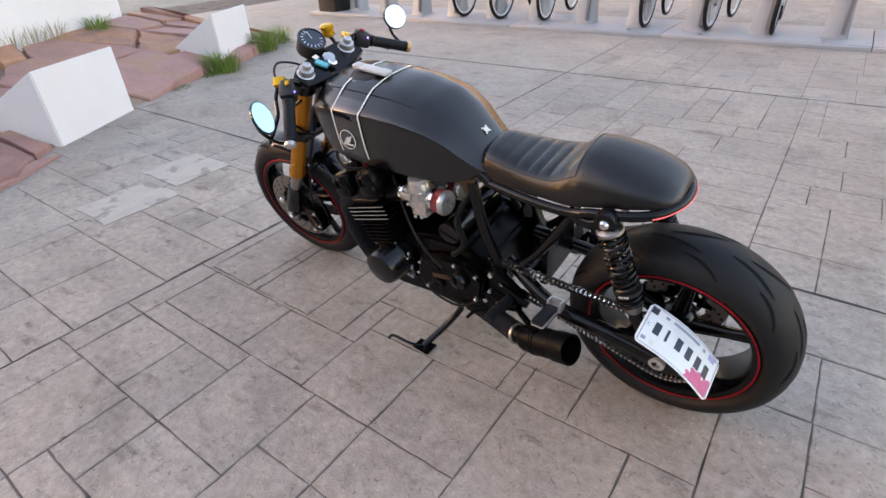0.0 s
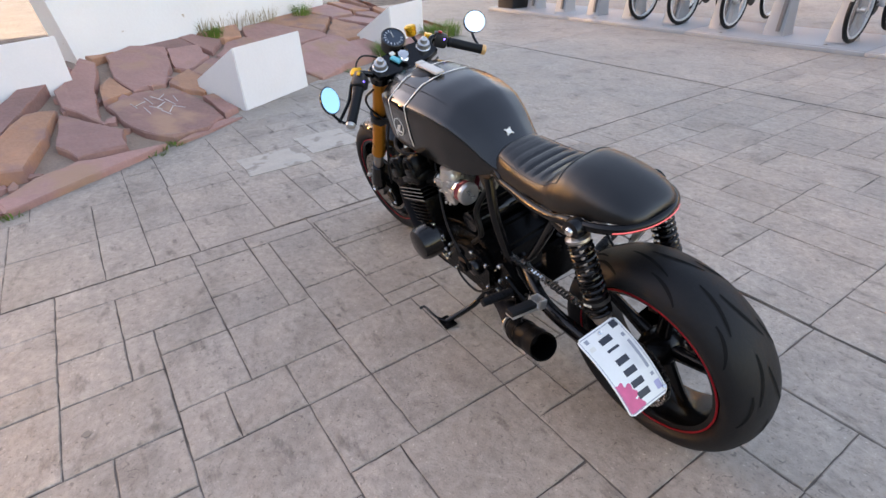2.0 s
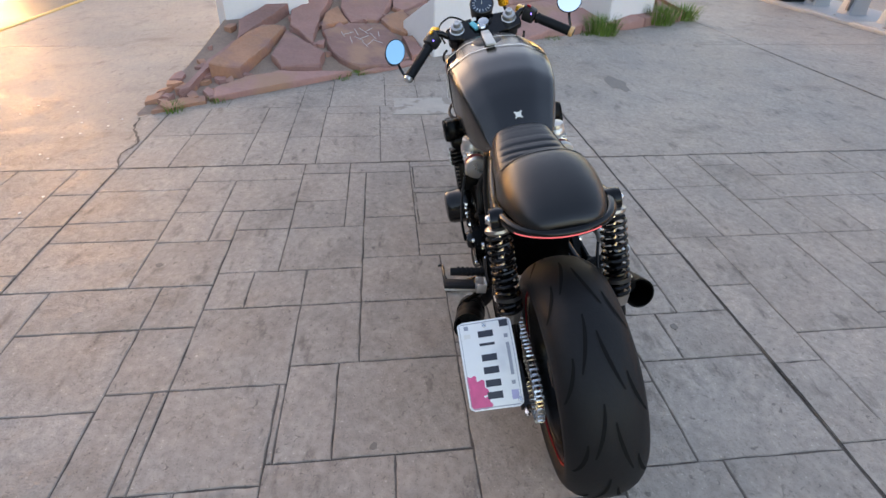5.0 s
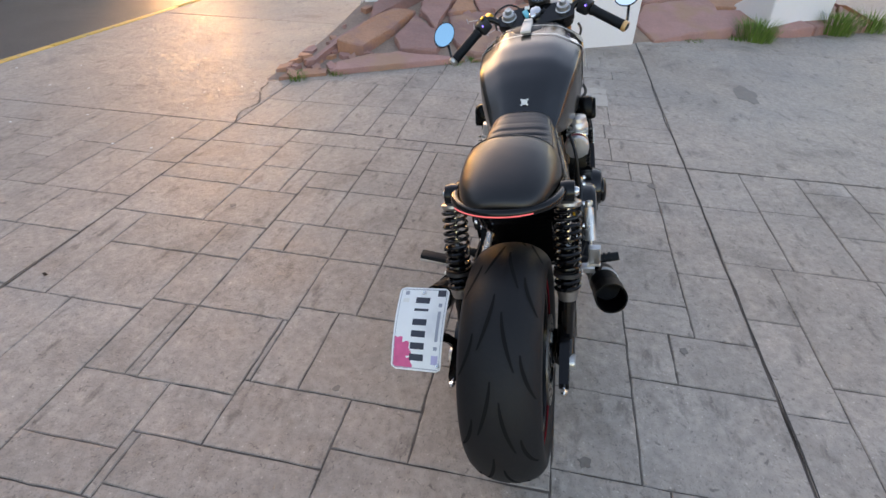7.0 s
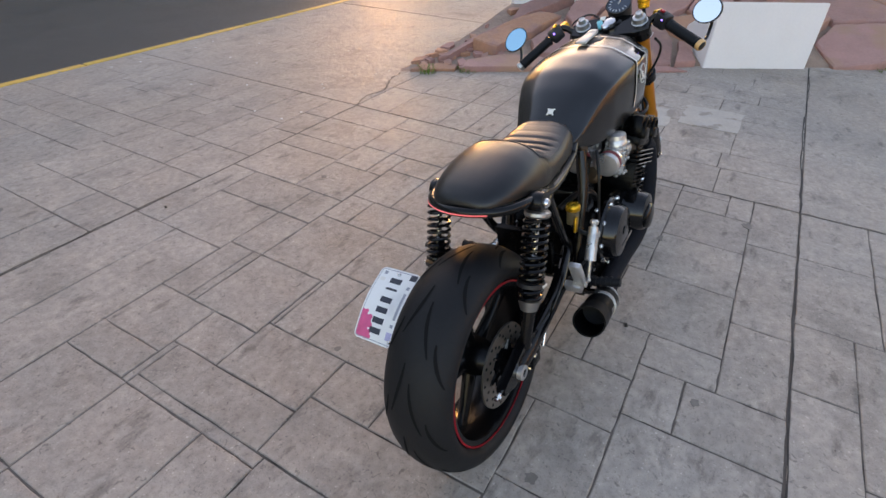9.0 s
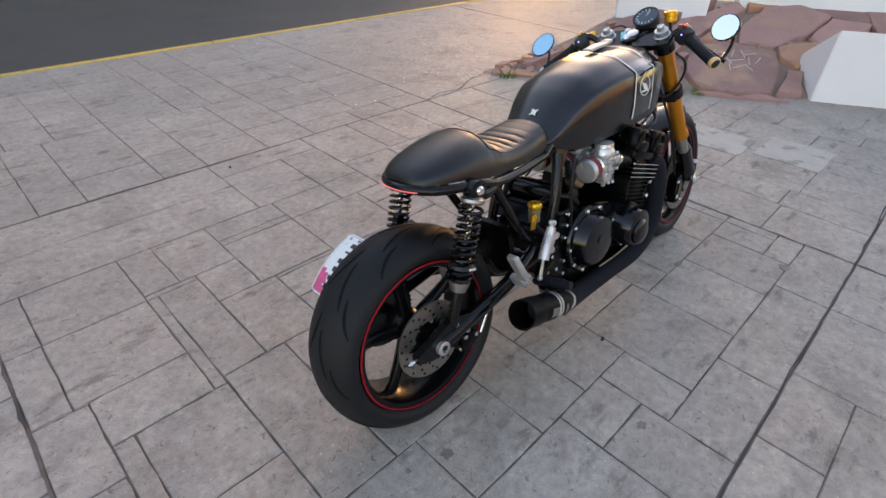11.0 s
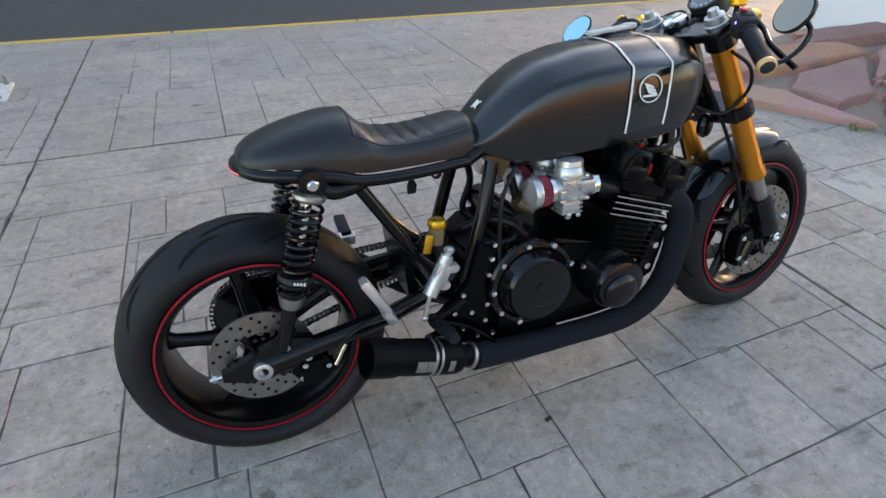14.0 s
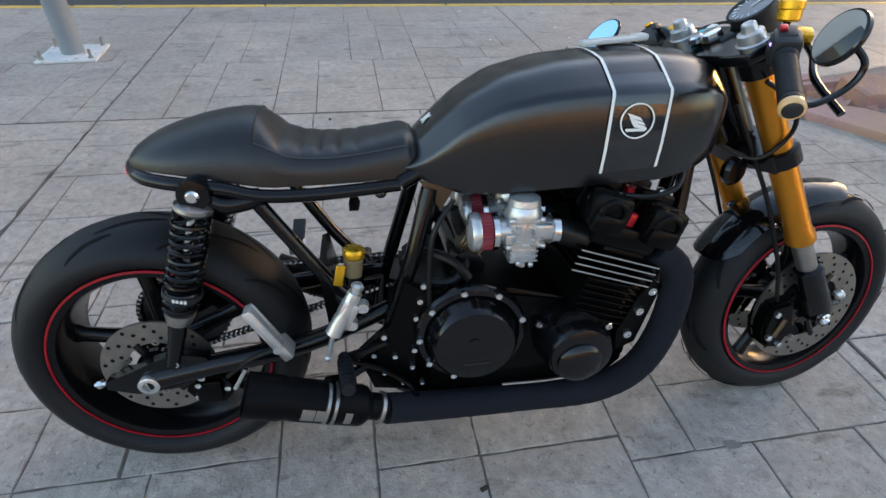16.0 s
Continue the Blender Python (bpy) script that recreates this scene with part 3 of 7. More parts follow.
# frame
bm = B()
half_loop = [(0.50, 0.092, 0.680), (0.36, 0.115, 0.678), (0.26, 0.126, 0.684), (0.20, 0.130, 0.702), (0.125, 0.123, 0.712), (0.072, 0.098, 0.716), (0.040, 0.052, 0.719)]
loop = [(x, -y, z) for x, y, z in half_loop] + [(0.030, 0, 0.720)] + half_loop[::-1]
tube(bm, loop, 0.0125, 10, 6)
frame_loop = part("frame", fix(bm), FRAME, bike, "glossy black tubular steel frame")
for s in (-1, 1):
    fp = [("seat_stay", [(0.245, s * 0.120, 0.680), (0.36, s * 0.112, 0.492), (0.43, s * 0.10, 0.42)], 0.0135),
          ("side_tube", [(0.555, s * 0.095, 0.672), (0.52, s * 0.115, 0.54), (0.467, s * 0.115, 0.36), (0.455, s * 0.115, 0.27)], 0.0165),
          ("lower_rail", [(0.455, s * 0.115, 0.27), (0.50, s * 0.115, 0.205), (0.62, s * 0.115, 0.185), (0.90, s * 0.105, 0.195), (1.02, s * 0.08, 0.28), (1.10, s * 0.045, 0.50), (1.115, s * 0.02, 0.70)], 0.0165),
          ("top_tube", [(0.50, s * 0.088, 0.682), (0.64, s * 0.06, 0.74), (0.85, s * 0.04, 0.78), (1.09, 0, 0.80)], 0.016),
          ("shock_mount", [(0.26, s * 0.118, 0.68), (0.20, s * 0.128, 0.672), (0.160, s * 0.118, 0.700)], 0.017)]
    for nm, pts, r in fp:
        part(nm, fix(tube(B(), pts, r, 12, 6)), FRAME, frame_loop)
    part("gusset", fix(plate_xz(B(), [(0.535, 0.690), (0.60, 0.672), (0.575, 0.628)], s * 0.098, s * 0.104)), BROWNMETAL, frame_loop, "bronze gusset plate")
part("head_tube", fix(cyl(B(), HEAD + AXIS * 0.02, HEAD - AXIS * 0.20, 0.030)), FRAME, frame_loop)
part("inner_fender", fix(plate_xz(B(), [(0.345, 0.36), (0.34, 0.44), (0.335, 0.50), (0.35, 0.505), (0.362, 0.44), (0.365, 0.36)], -0.085, 0.085)), CAST, bike)


# ---- tank ----
def lerp(tab, x):
    for (x0, *a), (x1, *b) in zip(tab, tab[1:]):
        if x <= x1:
            f = min(max((x - x0) / (x1 - x0), 0), 1)
            f = f * f * (3 - 2 * f) * 0.35 + f * 0.65
            return [p + (q - p) * f for p, q in zip(a, b)]
    return list(tab[-1][1:])


# x, top, bottom, half width, height of the widest line
TANK = [(0.510, 0.730, 0.698, 0.088, 0.708), (0.535, 0.755, 0.684, 0.098, 0.704), (0.575, 0.796, 0.664, 0.112, 0.698), (0.63, 0.840, 0.648, 0.131, 0.696), (0.70, 0.876, 0.655, 0.150, 0.700),
        (0.80, 0.899, 0.664, 0.162, 0.708), (0.90, 0.908, 0.671, 0.169, 0.716), (0.98, 0.911, 0.673, 0.167, 0.724), (1.04, 0.908, 0.684, 0.157, 0.738),
        (1.085, 0.896, 0.708, 0.140, 0.760), (1.115, 0.874, 0.745, 0.108, 0.785), (1.128, 0.845, 0.785, 0.070, 0.810)]


CREASE = [(0.510, 0.712), (0.53, 0.718), (0.57, 0.748), (0.62, 0.794), (0.68, 0.827), (0.76, 0.846), (0.84, 0.854), (0.92, 0.857), (1.00, 0.857), (1.06, 0.848), (1.10, 0.830), (1.128, 0.815)]


def tank_ring(x, grow=0.0, n=20):
    zt, zb, w, zm = lerp(TANK, x)
    out = []
    zc = lerp(CREASE, x)[0]
    zc = min(max(zc, zm + 0.004), zt - 0.012)
    h, q = zt - zc, zc - zm
    half = [(0.975, zm), (1, zm + 0.30 * q), (1, zm + 0.66 * q), (0.992, zm + 0.95 * q), (0.970, zc + 0.03 * h), (0.87, zc + 0.22 * h), (0.75, zc + 0.45 * h),
            (0.62, zc + 0.69 * h), (0.50, zc + 0.86 * h), (0.25, zc + 0.965 * h), (0, zt)]
    for k in range(n + 1):                       # from the left widest line over the top to the right
        f, z = half[k if k <= 10 else 20 - k]
        out.append([w * f * (1 if k <= 10 else -1), z])
    m = 8
    for k in range(1, m):                        # round the underside
        a = math.pi + math.pi * k / m
        c, s = math.cos(a), math.sin(a)
        out.append([w * math.copysign(abs(c) ** 0.55, c), zm + (zm - zb) * math.copysign(abs(s) ** 0.55, s)])
    if grow:
        cz = (zt + zb) / 2
        for p in out:
            v = Vector((p[0], p[1] - cz))
            v *= 1 + grow / max(v.length, 0.02)
            p[0], p[1] = v.x, v.y + cz
    return [(x, y, z) for y, z in out]


def smoothed(rings, times=1):
    for _ in range(times):
        rings = [rings[0]] + [[tuple((Vector(a) + 2 * Vector(b) + Vector(c)) / 4) for a, b, c in zip(p, q, r)] for p, q, r in zip(rings, rings[1:], rings[2:])] + [rings[-1]]
    return rings


TX = [0.510 + (1.128 - 0.510) * i / 44 for i in range(45)]
bm = B()
ring_faces(bm, smoothed([tank_ring(x) for x in TX], 2))
tank = part("fuel_tank", fix(bm), SATIN, bike, "satin black fuel tank with a gloss band and cream pinstripes", angle=50)


def band(x0, x1, grow, ks, n=6, lean=0.0, skew=0.006):
    """A thin shell lying on the tank between two stations."""
    bm = B()
    xs = [x0 + (x1 - x0) * i / n for i in range(n + 1)]
    rows = []
    for x in xs:
        full = tank_ring(x, grow)
        row = []
        for k in ks:
            f = abs(k - 10) / 10.0
            xx = x - lean * (1 - f) ** 2 + skew * (10 - k) / 10
            q = tank_ring(xx, grow)[k % len(full)]
            row.append(q)
        rows.append(row)
    ring_faces(bm, rows, False, False)
    return fix(bm)


UP = list(range(0, 21))
for ks in (UP[:7], UP[14:]):
    part("gloss_panel", band(0.860, 0.960, 0.0022, ks, 6, -0.004), GLOSS, tank, "gloss black side panel")
for xx in (0.856, 0.958):
    part("pinstripe", band(xx, xx + 0.0055, 0.0032, UP, 1, -0.004), WHITELINE, tank, "cream pinstripe")
for s in (-1, 1):
    # round winged emblem, drawn as plain shapes
    cy = s * (0.1702)
    C = Vector((0.922, cy, 0.772)) if s > 0 else Vector((0.900, cy, 0.808))
    nrm = Vector((0, s, 0.05)).normalized()
    up = Vector((0, -s * 0.05, 1)).normalized()
    fw = Vector((1, 0, 0))
    Cn = C + nrm * 0.004
    bm = B()
    lathe(bm, [(0.031, 0), (0.031, 0.0015), (0.0285, 0.0015), (0.0285, 0)], Cn, nrm, 32, True)
    part("emblem_ring", fix(bm), WHITELINE, tank)
    for i, (a, b, c, d) in enumerate(((-0.020, 0.014, 0.004, 0.006), (-0.016, 0.006, 0.010, -0.002), (-0.011, -0.002, 0.014, -0.009))):
        bm = B()
        pts = [Cn + fw * a + up * b, Cn + fw * c + up * d, Cn + fw * (c + 0.006) + up * (d - 0.006), Cn + fw * (a + 0.007) + up * (b - 0.009)]
        ring_faces(bm, [[p + nrm * 0.0 for p in pts], [p + nrm * 0.0016 for p in pts]])
        part("emblem_wing", fix(bm), WHITELINE, tank)
    bm = B()
    pts = [Cn + fw * a + up * b for a, b in ((-0.020, -0.013), (0.018, -0.013), (0.016, -0.018), (-0.018, -0.018))]
    ring_faces(bm, [pts, [p + nrm * 0.0016 for p in pts]])
    part("emblem_bar", fix(bm), WHITELINE, tank)
# small rear mark
C = Vector((0.560, -0.004, 0.7835))
bm = B()
for a in (45, 135):
    box(bm, C, (0.030, 0.005, 0.002), (Matrix.Rotation(radians(-40), 3, "Y") @ Matrix.Rotation(radians(a), 3, "Z")))
lathe(bm, [(0.009, 0.0), (0.009, 0.0018)], C, Vector((-0.64, 0, 0.77)), 16)
part("tank_mark", fix(bm), WHITELINE, tank, "small silver workshop mark")
# filler recess, cap and flap
part("filler_recess", fix(lathe(B(), [(0.052, -0.004), (0.055, 0.002), (0.052, 0.005), (0.046, 0.003), (0.044, -0.004)], (0.950, 0.016, 0.902), (0.0, 0, 1), 32)), GLOSS, tank)
bm = B()
R3 = Matrix.Rotation(radians(-5), 3, "Y")
box(bm, (0.916, 0.014, 0.920), (0.112, 0.034, 0.010), R3, 0.004)
box(bm, (0.976, 0.014, 0.926), (0.030, 0.030, 0.014), R3, 0.005)
part("filler_flap", fix(bm), FUELCAP, tank, "pale metal filler flap")
# raised edge of the deck beside the filler
pts = [(x, tank_ring(x)[7][1], tank_ring(x)[7][2] + 0.0005) for x in (0.72, 0.80, 0.88, 0.96, 1.02)]
part("shoulder_crease", fix(tube(B(), pts, 0.002, 6, 6, True, lambda t: 0.0004 + 0.0014 * t)), CAST, tank)
part("filler_cap", fix(lathe(B(), [(0.052, -0.006), (0.052, 0.004), (0.046, 0.009), (0.020, 0.011), (0.001, 0.011)], (0.948, 0.016, 0.902), (0, 0, 1), 32)), BLACKBOX, tank, "round black filler cap")

# ---- seat ----
# x, top, bottom, half width
SEAT = [(0.034, 0.742, 0.730, 0.046), (0.044, 0.754, 0.729, 0.070), (0.072, 0.771, 0.728, 0.093), (0.12, 0.789, 0.724, 0.110), (0.18, 0.804, 0.716, 0.119), (0.225, 0.810, 0.706, 0.121),
        (0.248, 0.809, 0.701, 0.121), (0.262, 0.803, 0.698, 0.120), (0.282, 0.781, 0.695, 0.117), (0.305, 0.764, 0.694, 0.114), (0.34, 0.755, 0.693, 0.110), (0.40, 0.754, 0.692, 0.104),
        (0.46, 0.762, 0.692, 0.097), (0.51, 0.770, 0.692, 0.089), (0.530, 0.766, 0.694, 0.084), (0.540, 0.746, 0.704, 0.078)]


def glide(tab, x):
    """A smooth curve through a table's rows."""
    i = max(k for k in range(len(tab) - 1) if tab[k][0] <= x + 1e-9)
    x0, x1 = tab[i][0], tab[i + 1][0]
    t = (x - x0) / (x1 - x0)
    out = []
    for q in range(1, len(tab[0])):
        def slope(k):
            a, b = max(k - 1, 0), min(k + 1, len(tab) - 1)
            return (tab[b][q] - tab[a][q]) / (tab[b][0] - tab[a][0])
        p, r, m0, m1 = tab[i][q], tab[i + 1][q], slope(i) * (x1 - x0), slope(i + 1) * (x1 - x0)
        out.append((2 * t ** 3 - 3 * t * t + 1) * p + (t ** 3 - 2 * t * t + t) * m0 + (3 * t * t - 2 * t ** 3) * r + (t ** 3 - t * t) * m1)
    return out


def seat_ring(x, n=24):
    zt, zb, w = glide(SEAT, x)
    pad = min(max((x - 0.262) / 0.02, 0), 1) * min(max((0.524 - x) / 0.008, 0), 1)
    out = []
    for k in range(n + 1):
        a = math.pi * k / n
        c, s = math.cos(a), math.sin(a)
        e = 2 / (2.5 + 0.9 * pad)
        y, z = w * math.copysign(abs(c) ** e, c), zb + (zt - zb) * abs(s) ** e
        if pad and abs(y) < w * 0.80:
            g = abs(math.sin(math.pi * (x - 0.262) / 0.0325))
            z -= 0.0065 * pad * max(0.12, min(1, (0.47 - x) / 0.07)) * (1 - g) ** 2.2 * min(1, (w * 0.80 - abs(y)) / 0.012)
        out.append((x, y, z))
    return out + [(x, -w * 0.8, zb - 0.004), (x, 0, zb - 0.006), (x, w * 0.8, zb - 0.004)]


SX = [0.034 + (0.54 - 0.034) * i / 110 for i in range(111)]
bm = B()
ring_faces(bm, [seat_ring(x) for x in SX])
seat = part("seat", fix(bm), LEATHER, bike, "black vinyl cafe racer seat with ribbed pad and humped tail", angle=60)
for s in (-1, 1):
    # stitched edge of the pad, climbing the hump
    pts = []
    for i in range(22):
        x = 0.256 + (0.526 - 0.256) * i / 21
        zt, zb, w = glide(SEAT, x)
        q = seat_ring(x)[5 if s > 0 else 19]
        pts.append((x, q[1] + s * 0.0006, q[2]))
    part("seat_seam", fix(tube(B(), pts, 0.0015, 5, 3)), SEAM, seat, "fine grey stitched seam")
part("hump_piping", fix(tube(B(), [(x, y, z + 0.0006) for x, y, z in seat_ring(0.256)[5:20]], 0.0022, 6, 3)), LEATHER, seat)
# tail light round the back of the loop
tail = [p for p in spline(loop[4:11], 8) if -0.066 < p.y < 0.106]
rows = []
for k, p in enumerate(tail):
    d = (tail[min(k + 1, len(tail) - 1)] - tail[max(k - 1, 0)]).normalized()
    out = Vector((-d.y, d.x, 0)) * (1 if -d.y * (p.x - 0.125) + d.x * p.y > 0 else -1)
    rows.append([tuple(p + out * q + Vector((0, 0, h))) for q, h in ((0.0108, -0.0044), (0.0132, -0.0030), (0.0134, -0.0006), (0.0112, 0.0006))])
bm = B()
ring_faces(bm, rows)
part("tail_light", fix(bm), LED, bike, "thin red strip tail light round the seat loop")

# ---- engine ----
bm = B()
plate_xz(bm, [(0.505, 0.25), (0.56, 0.195), (0.93, 0.190), (0.985, 0.25), (0.985, 0.33), (0.93, 0.40), (0.84, 0.425), (0.70, 0.465), (0.57, 0.47), (0.505, 0.42)], -0.150, 0.150)
bmesh.ops.bevel(bm, geom=list(bm.edges), offset=0.012, segments=2, affect="EDGES")
engine = part("engine", fix(bm), CAST, bike, "black four-cylinder engine with polished fin edges")
bm = B()
plate_xz(bm, [(0.60, 0.20), (0.90, 0.20), (0.86, 0.125), (0.64, 0.125)], -0.075, 0.075)
part("oil_pan", fix(bm), CAST, engine)
# cylinder block, leaning forward, with its fins
TL = radians(-18.5)
CR = Matrix.Rotation(-TL, 3, "Y")
CUP = CR @ Vector((0, 0, 1))
CB = Vector((0.852, 0, 0.400))
CX = CR @ Vector((1, 0, 0))
bm = B()
box(bm, CB + CUP * 0.085 + CX * 0.02, (0.100, 0.360, 0.17), CR, 0.008)
part("cylinder_block", fix(bm), CAST, engine)
for i in range(11):
    bm = B()
    low = i < 7
    box(bm, CB + CUP * (0.012 + 0.0145 * i) + CX * (0.026 if low else 0.0), (0.112 if low else 0.172, 0.386 if low else 0.405, 0.0032), CR, 0.001)
    part("cooling_fin", fix(bm), CAST, engine)
for i in (7, 8, 9, 10):
    for s in (-1, 1):
        bm = B()
        box(bm, CB + CUP * (0.012 + 0.0145 * i) + Vector((0, s * 0.2035, 0)), (0.172, 0.003, 0.0028), CR)
        part("fin_edge", fix(bm), CHROME, engine, "polished fin edge")
bm = B()
box(bm, CB + CUP * 0.192, (0.140, 0.385, 0.050), CR, 0.012)
part("cylinder_head", fix(bm), CAST, engine)
for f in (-0.060, 0.060):
    bm = B()
    c = CB + CUP * 0.238 + CX * f
    tube(bm, [c + Vector((0, -0.195, 0)), c + Vector((0, 0.195, 0))], 0.036, 16, 0)
    cov = part("cam_cover", fix(bm), CAST, engine, "black cam cover")
    for s in (-1, 1):
        bm = B()
        box(bm, c + Vector((0, s * 0.178, 0)), (0.082, 0.05, 0.072), CR, 0.016)
        box(bm, c + Vector((0, s * 0.196, 0)) - CUP * 0.022, (0.066, 0.03, 0.040), CR, 0.010)
        tube(bm, [c + Vector((0, s * 0.204, 0)) + (CX * math.cos(radians(q)) + CUP * math.sin(radians(q))) * 0.024 for q in range(-20, 201, 20)], 0.006, 8, 2)
        part("end_cap", fix(bm), CAST, cov)
    for k in range(4):
        part("cover_rib", fix(box(B(), c + Vector((0, -0.13 + 0.087 * k, 0.015)), (0.074, 0.022, 0.068), CR, 0.006)), CAST, cov)
    bolts(cov, [c + CUP * 0.052 + Vector((0, -0.13 + 0.087 * k, 0.0)) for k in range(4)], CUP, 0.008)
# black box added to keep daylight from showing between engine and exhaust
part("crankcase_front", fix(box(B(), (0.925, 0, 0.335), (0.115, 0.25, 0.170), None, 0.02)), CAST, engine)
part("oil_filter_housing", fix(lathe(B(), [(0.046, 0), (0.046, 0.030), (0.040, 0.036), (0.014, 0.037), (0.012, 0.042), (0.001, 0.042)], (0.972, 0, 0.315), (1, 0, 0), 28)), COVER, engine)
for y in (-0.12, -0.04, 0.04, 0.12):
    bm = B()
    c = CB + CUP * 0.245
    cyl(bm, c + Vector((0, y, -0.02)), c + CUP * 0.035 + Vector((0, y, 0)), 0.012, 0.011, 12)
    part("spark_plug_cap", fix(bm), REDPART, engine, "red spark plug cap")
    bm = B()
    tube(bm, [c + CUP * 0.035 + Vector((0, y, 0)), c + CUP * 0.065 + Vector((0.02, y * 0.9, 0)), c + CUP * 0.06 + Vector((0.08, y * 0.6, 0)), (1.06, y * 0.2, 0.70)], 0.0035, 6, 5)
    part("plug_lead", fix(bm), HOSE, engine)


def cover(cx, cz, r, y0, y1, s, name, dome=0.35, label=""):
    bm = B()
    lathe(bm, [(r * 1.06, 0), (r * 1.06, 0.012), (r, 0.018), (r * 0.97, (y1 - y0) * 0.72), (r * 0.86, (y1 - y0) * 0.93), (r * 0.6, y1 - y0), (0.001, y1 - y0 + 0.001)], (cx, s * y0, cz), (0, s, 0), 44)
    return part(name, fix(bm), COVER, engine, label)


cl = cover(0.630, 0.372, 0.091, 0.150, 0.212, -1, "clutch_cover", label="round black clutch cover")
bolts(cl, [(0.630 + 0.106 * math.cos(a), -0.171, 0.372 + 0.106 * math.sin(a)) for a in [radians(q) for q in (18, 62, 100, 140, 180, 215, 250)]], (0, -1, 0), 0.0075)
part("cover_boss", fix(lathe(B(), [(0.014, 0), (0.014, 0.003), (0.009, 0.004)], (0.627, -0.212, 0.382), (0, -1, 0), 16)), COVER, cl)
part("cover_mark", fix(box(B(), (0.637, -0.2125, 0.334), (0.056, 0.002, 0.003))), BLACKBOX, cl)
# upper lip over the clutch cover
bm = B()
lathe(bm, [(0.112, 0.0), (0.114, 0.012), (0.109, 0.019), (0.098, 0.021), (0.094, 0.016), (0.094, 0.0)], (0.630, -0.150, 0.372), (0, -1, 0), 48, True)
part("cover_lip", fix(bm), COVER, cl)
al = cover(0.842, 0.342, 0.073, 0.150, 0.236, -1, "pulse_cover", label="domed black ignition cover")
part("cover_boss", fix(lathe(B(), [(0.046, 0), (0.046, 0.006), (0.040, 0.012), (0.022, 0.016), (0.001, 0.017)], (0.836, -0.234, 0.332), (0, -1, 0), 32)), COVER, al)
bolts(al, [(0.842 + 0.083 * math.cos(a), -0.166, 0.342 + 0.083 * math.sin(a)) for a in [radians(q) for q in (15, 150, 270)]], (0, -1, 0), 0.0085)
bm = B()
plate_xz(bm, [(0.785, 0.375), (0.805, 0.428), (0.845, 0.43), (0.885, 0.405), (0.85, 0.375)], -0.20, -0.15)
bmesh.ops.bevel(bm, geom=list(bm.edges), offset=0.005, segments=2, affect="EDGES")
part("breather_cap", fix(bm), COVER, al)
gl = cover(0.866, 0.328, 0.068, 0.165, 0.250, 1, "alternator_cover", label="round black alternator cover")
bolts(gl, [(0.866 + 0.078 * math.cos(a), 0.176, 0.328 + 0.078 * math.sin(a)) for a in [radians(q) for q in (40, 100, 160, 220, 300)]], (0, 1, 0), 0.0065)
bm = B()
plate_xz(bm, [(0.52, 0.285), (0.62, 0.245), (0.73, 0.25), (0.765, 0.31), (0.74, 0.385), (0.66, 0.415), (0.55, 0.42), (0.505, 0.37)], 0.150, 0.178)
bmesh.ops.bevel(bm, geom=list(bm.edges), offset=0.008, segments=2, affect="EDGES")
sc = part("sprocket_cover", fix(bm), CAST, engine)
bolts(sc, [(0.535, 0.180, 0.29), (0.725, 0.180, 0.265), (0.738, 0.180, 0.365), (0.60, 0.180, 0.405), (0.525, 0.180, 0.39), (0.752, 0.180, 0.315)], (0, 1, 0), 0.0065)
part("side_mark", fix(box(B(), (0.655, 0.180, 0.335), (0.080, 0.003, 0.018), Matrix.Rotation(radians(14), 3, "Y"), 0.002)), BROWNMETAL, sc)
bm = B()
plate_xz(bm, [(0.775, 0.27), (0.805, 0.245), (0.90, 0.25), (0.945, 0.31), (0.93, 0.39), (0.85, 0.415), (0.78, 0.39)], 0.148, 0.172)
bmesh.ops.bevel(bm, geom=list(bm.edges), offset=0.006, segments=2, affect="EDGES")
ch = part("crank_housing", fix(bm), COVER, engine)
bolts(ch, [(0.787, 0.174, 0.375), (0.795, 0.174, 0.27), (0.84, 0.174, 0.405), (0.787, 0.174, 0.315)], (0, 1, 0), 0.0068)
part("clutch_actuator", fix(lathe(B(), [(0.030, 0), (0.031, 0.010), (0.026, 0.020), (0.012, 0.024), (0.001, 0.024)], (0.585, 0.178, 0.352), (0, 1, 0), 24)), COVER, sc)
part("actuator_arm", fix(tube(B(), [(0.585, 0.203, 0.352), (0.60, 0.205, 0.385), (0.625, 0.205, 0.405)], 0.005, 8, 4)), CAST, sc)
part("actuator_cable", fix(tube(B(), [(0.625, 0.205, 0.405), (0.70, 0.19, 0.45), (0.77, 0.16, 0.52), (0.86, 0.10, 0.68)], 0.004, 8, 6)), HOSE, sc)
part("neutral_lead", fix(tube(B(), [(0.53, 0.165, 0.28), (0.60, 0.185, 0.232), (0.70, 0.180, 0.235), (0.76, 0.165, 0.27)], 0.0042, 8, 6)), HOSE, sc)
for cz, rr in ((0.300, 0.024), (0.365, 0.018)):
    part("cover_boss", fix(lathe(B(), [(rr, 0), (rr, 0.006), (rr * 0.7, 0.010), (rr * 0.3, 0.008)], (0.675, 0.177, cz), (0, 1, 0), 20)), CAST, sc)
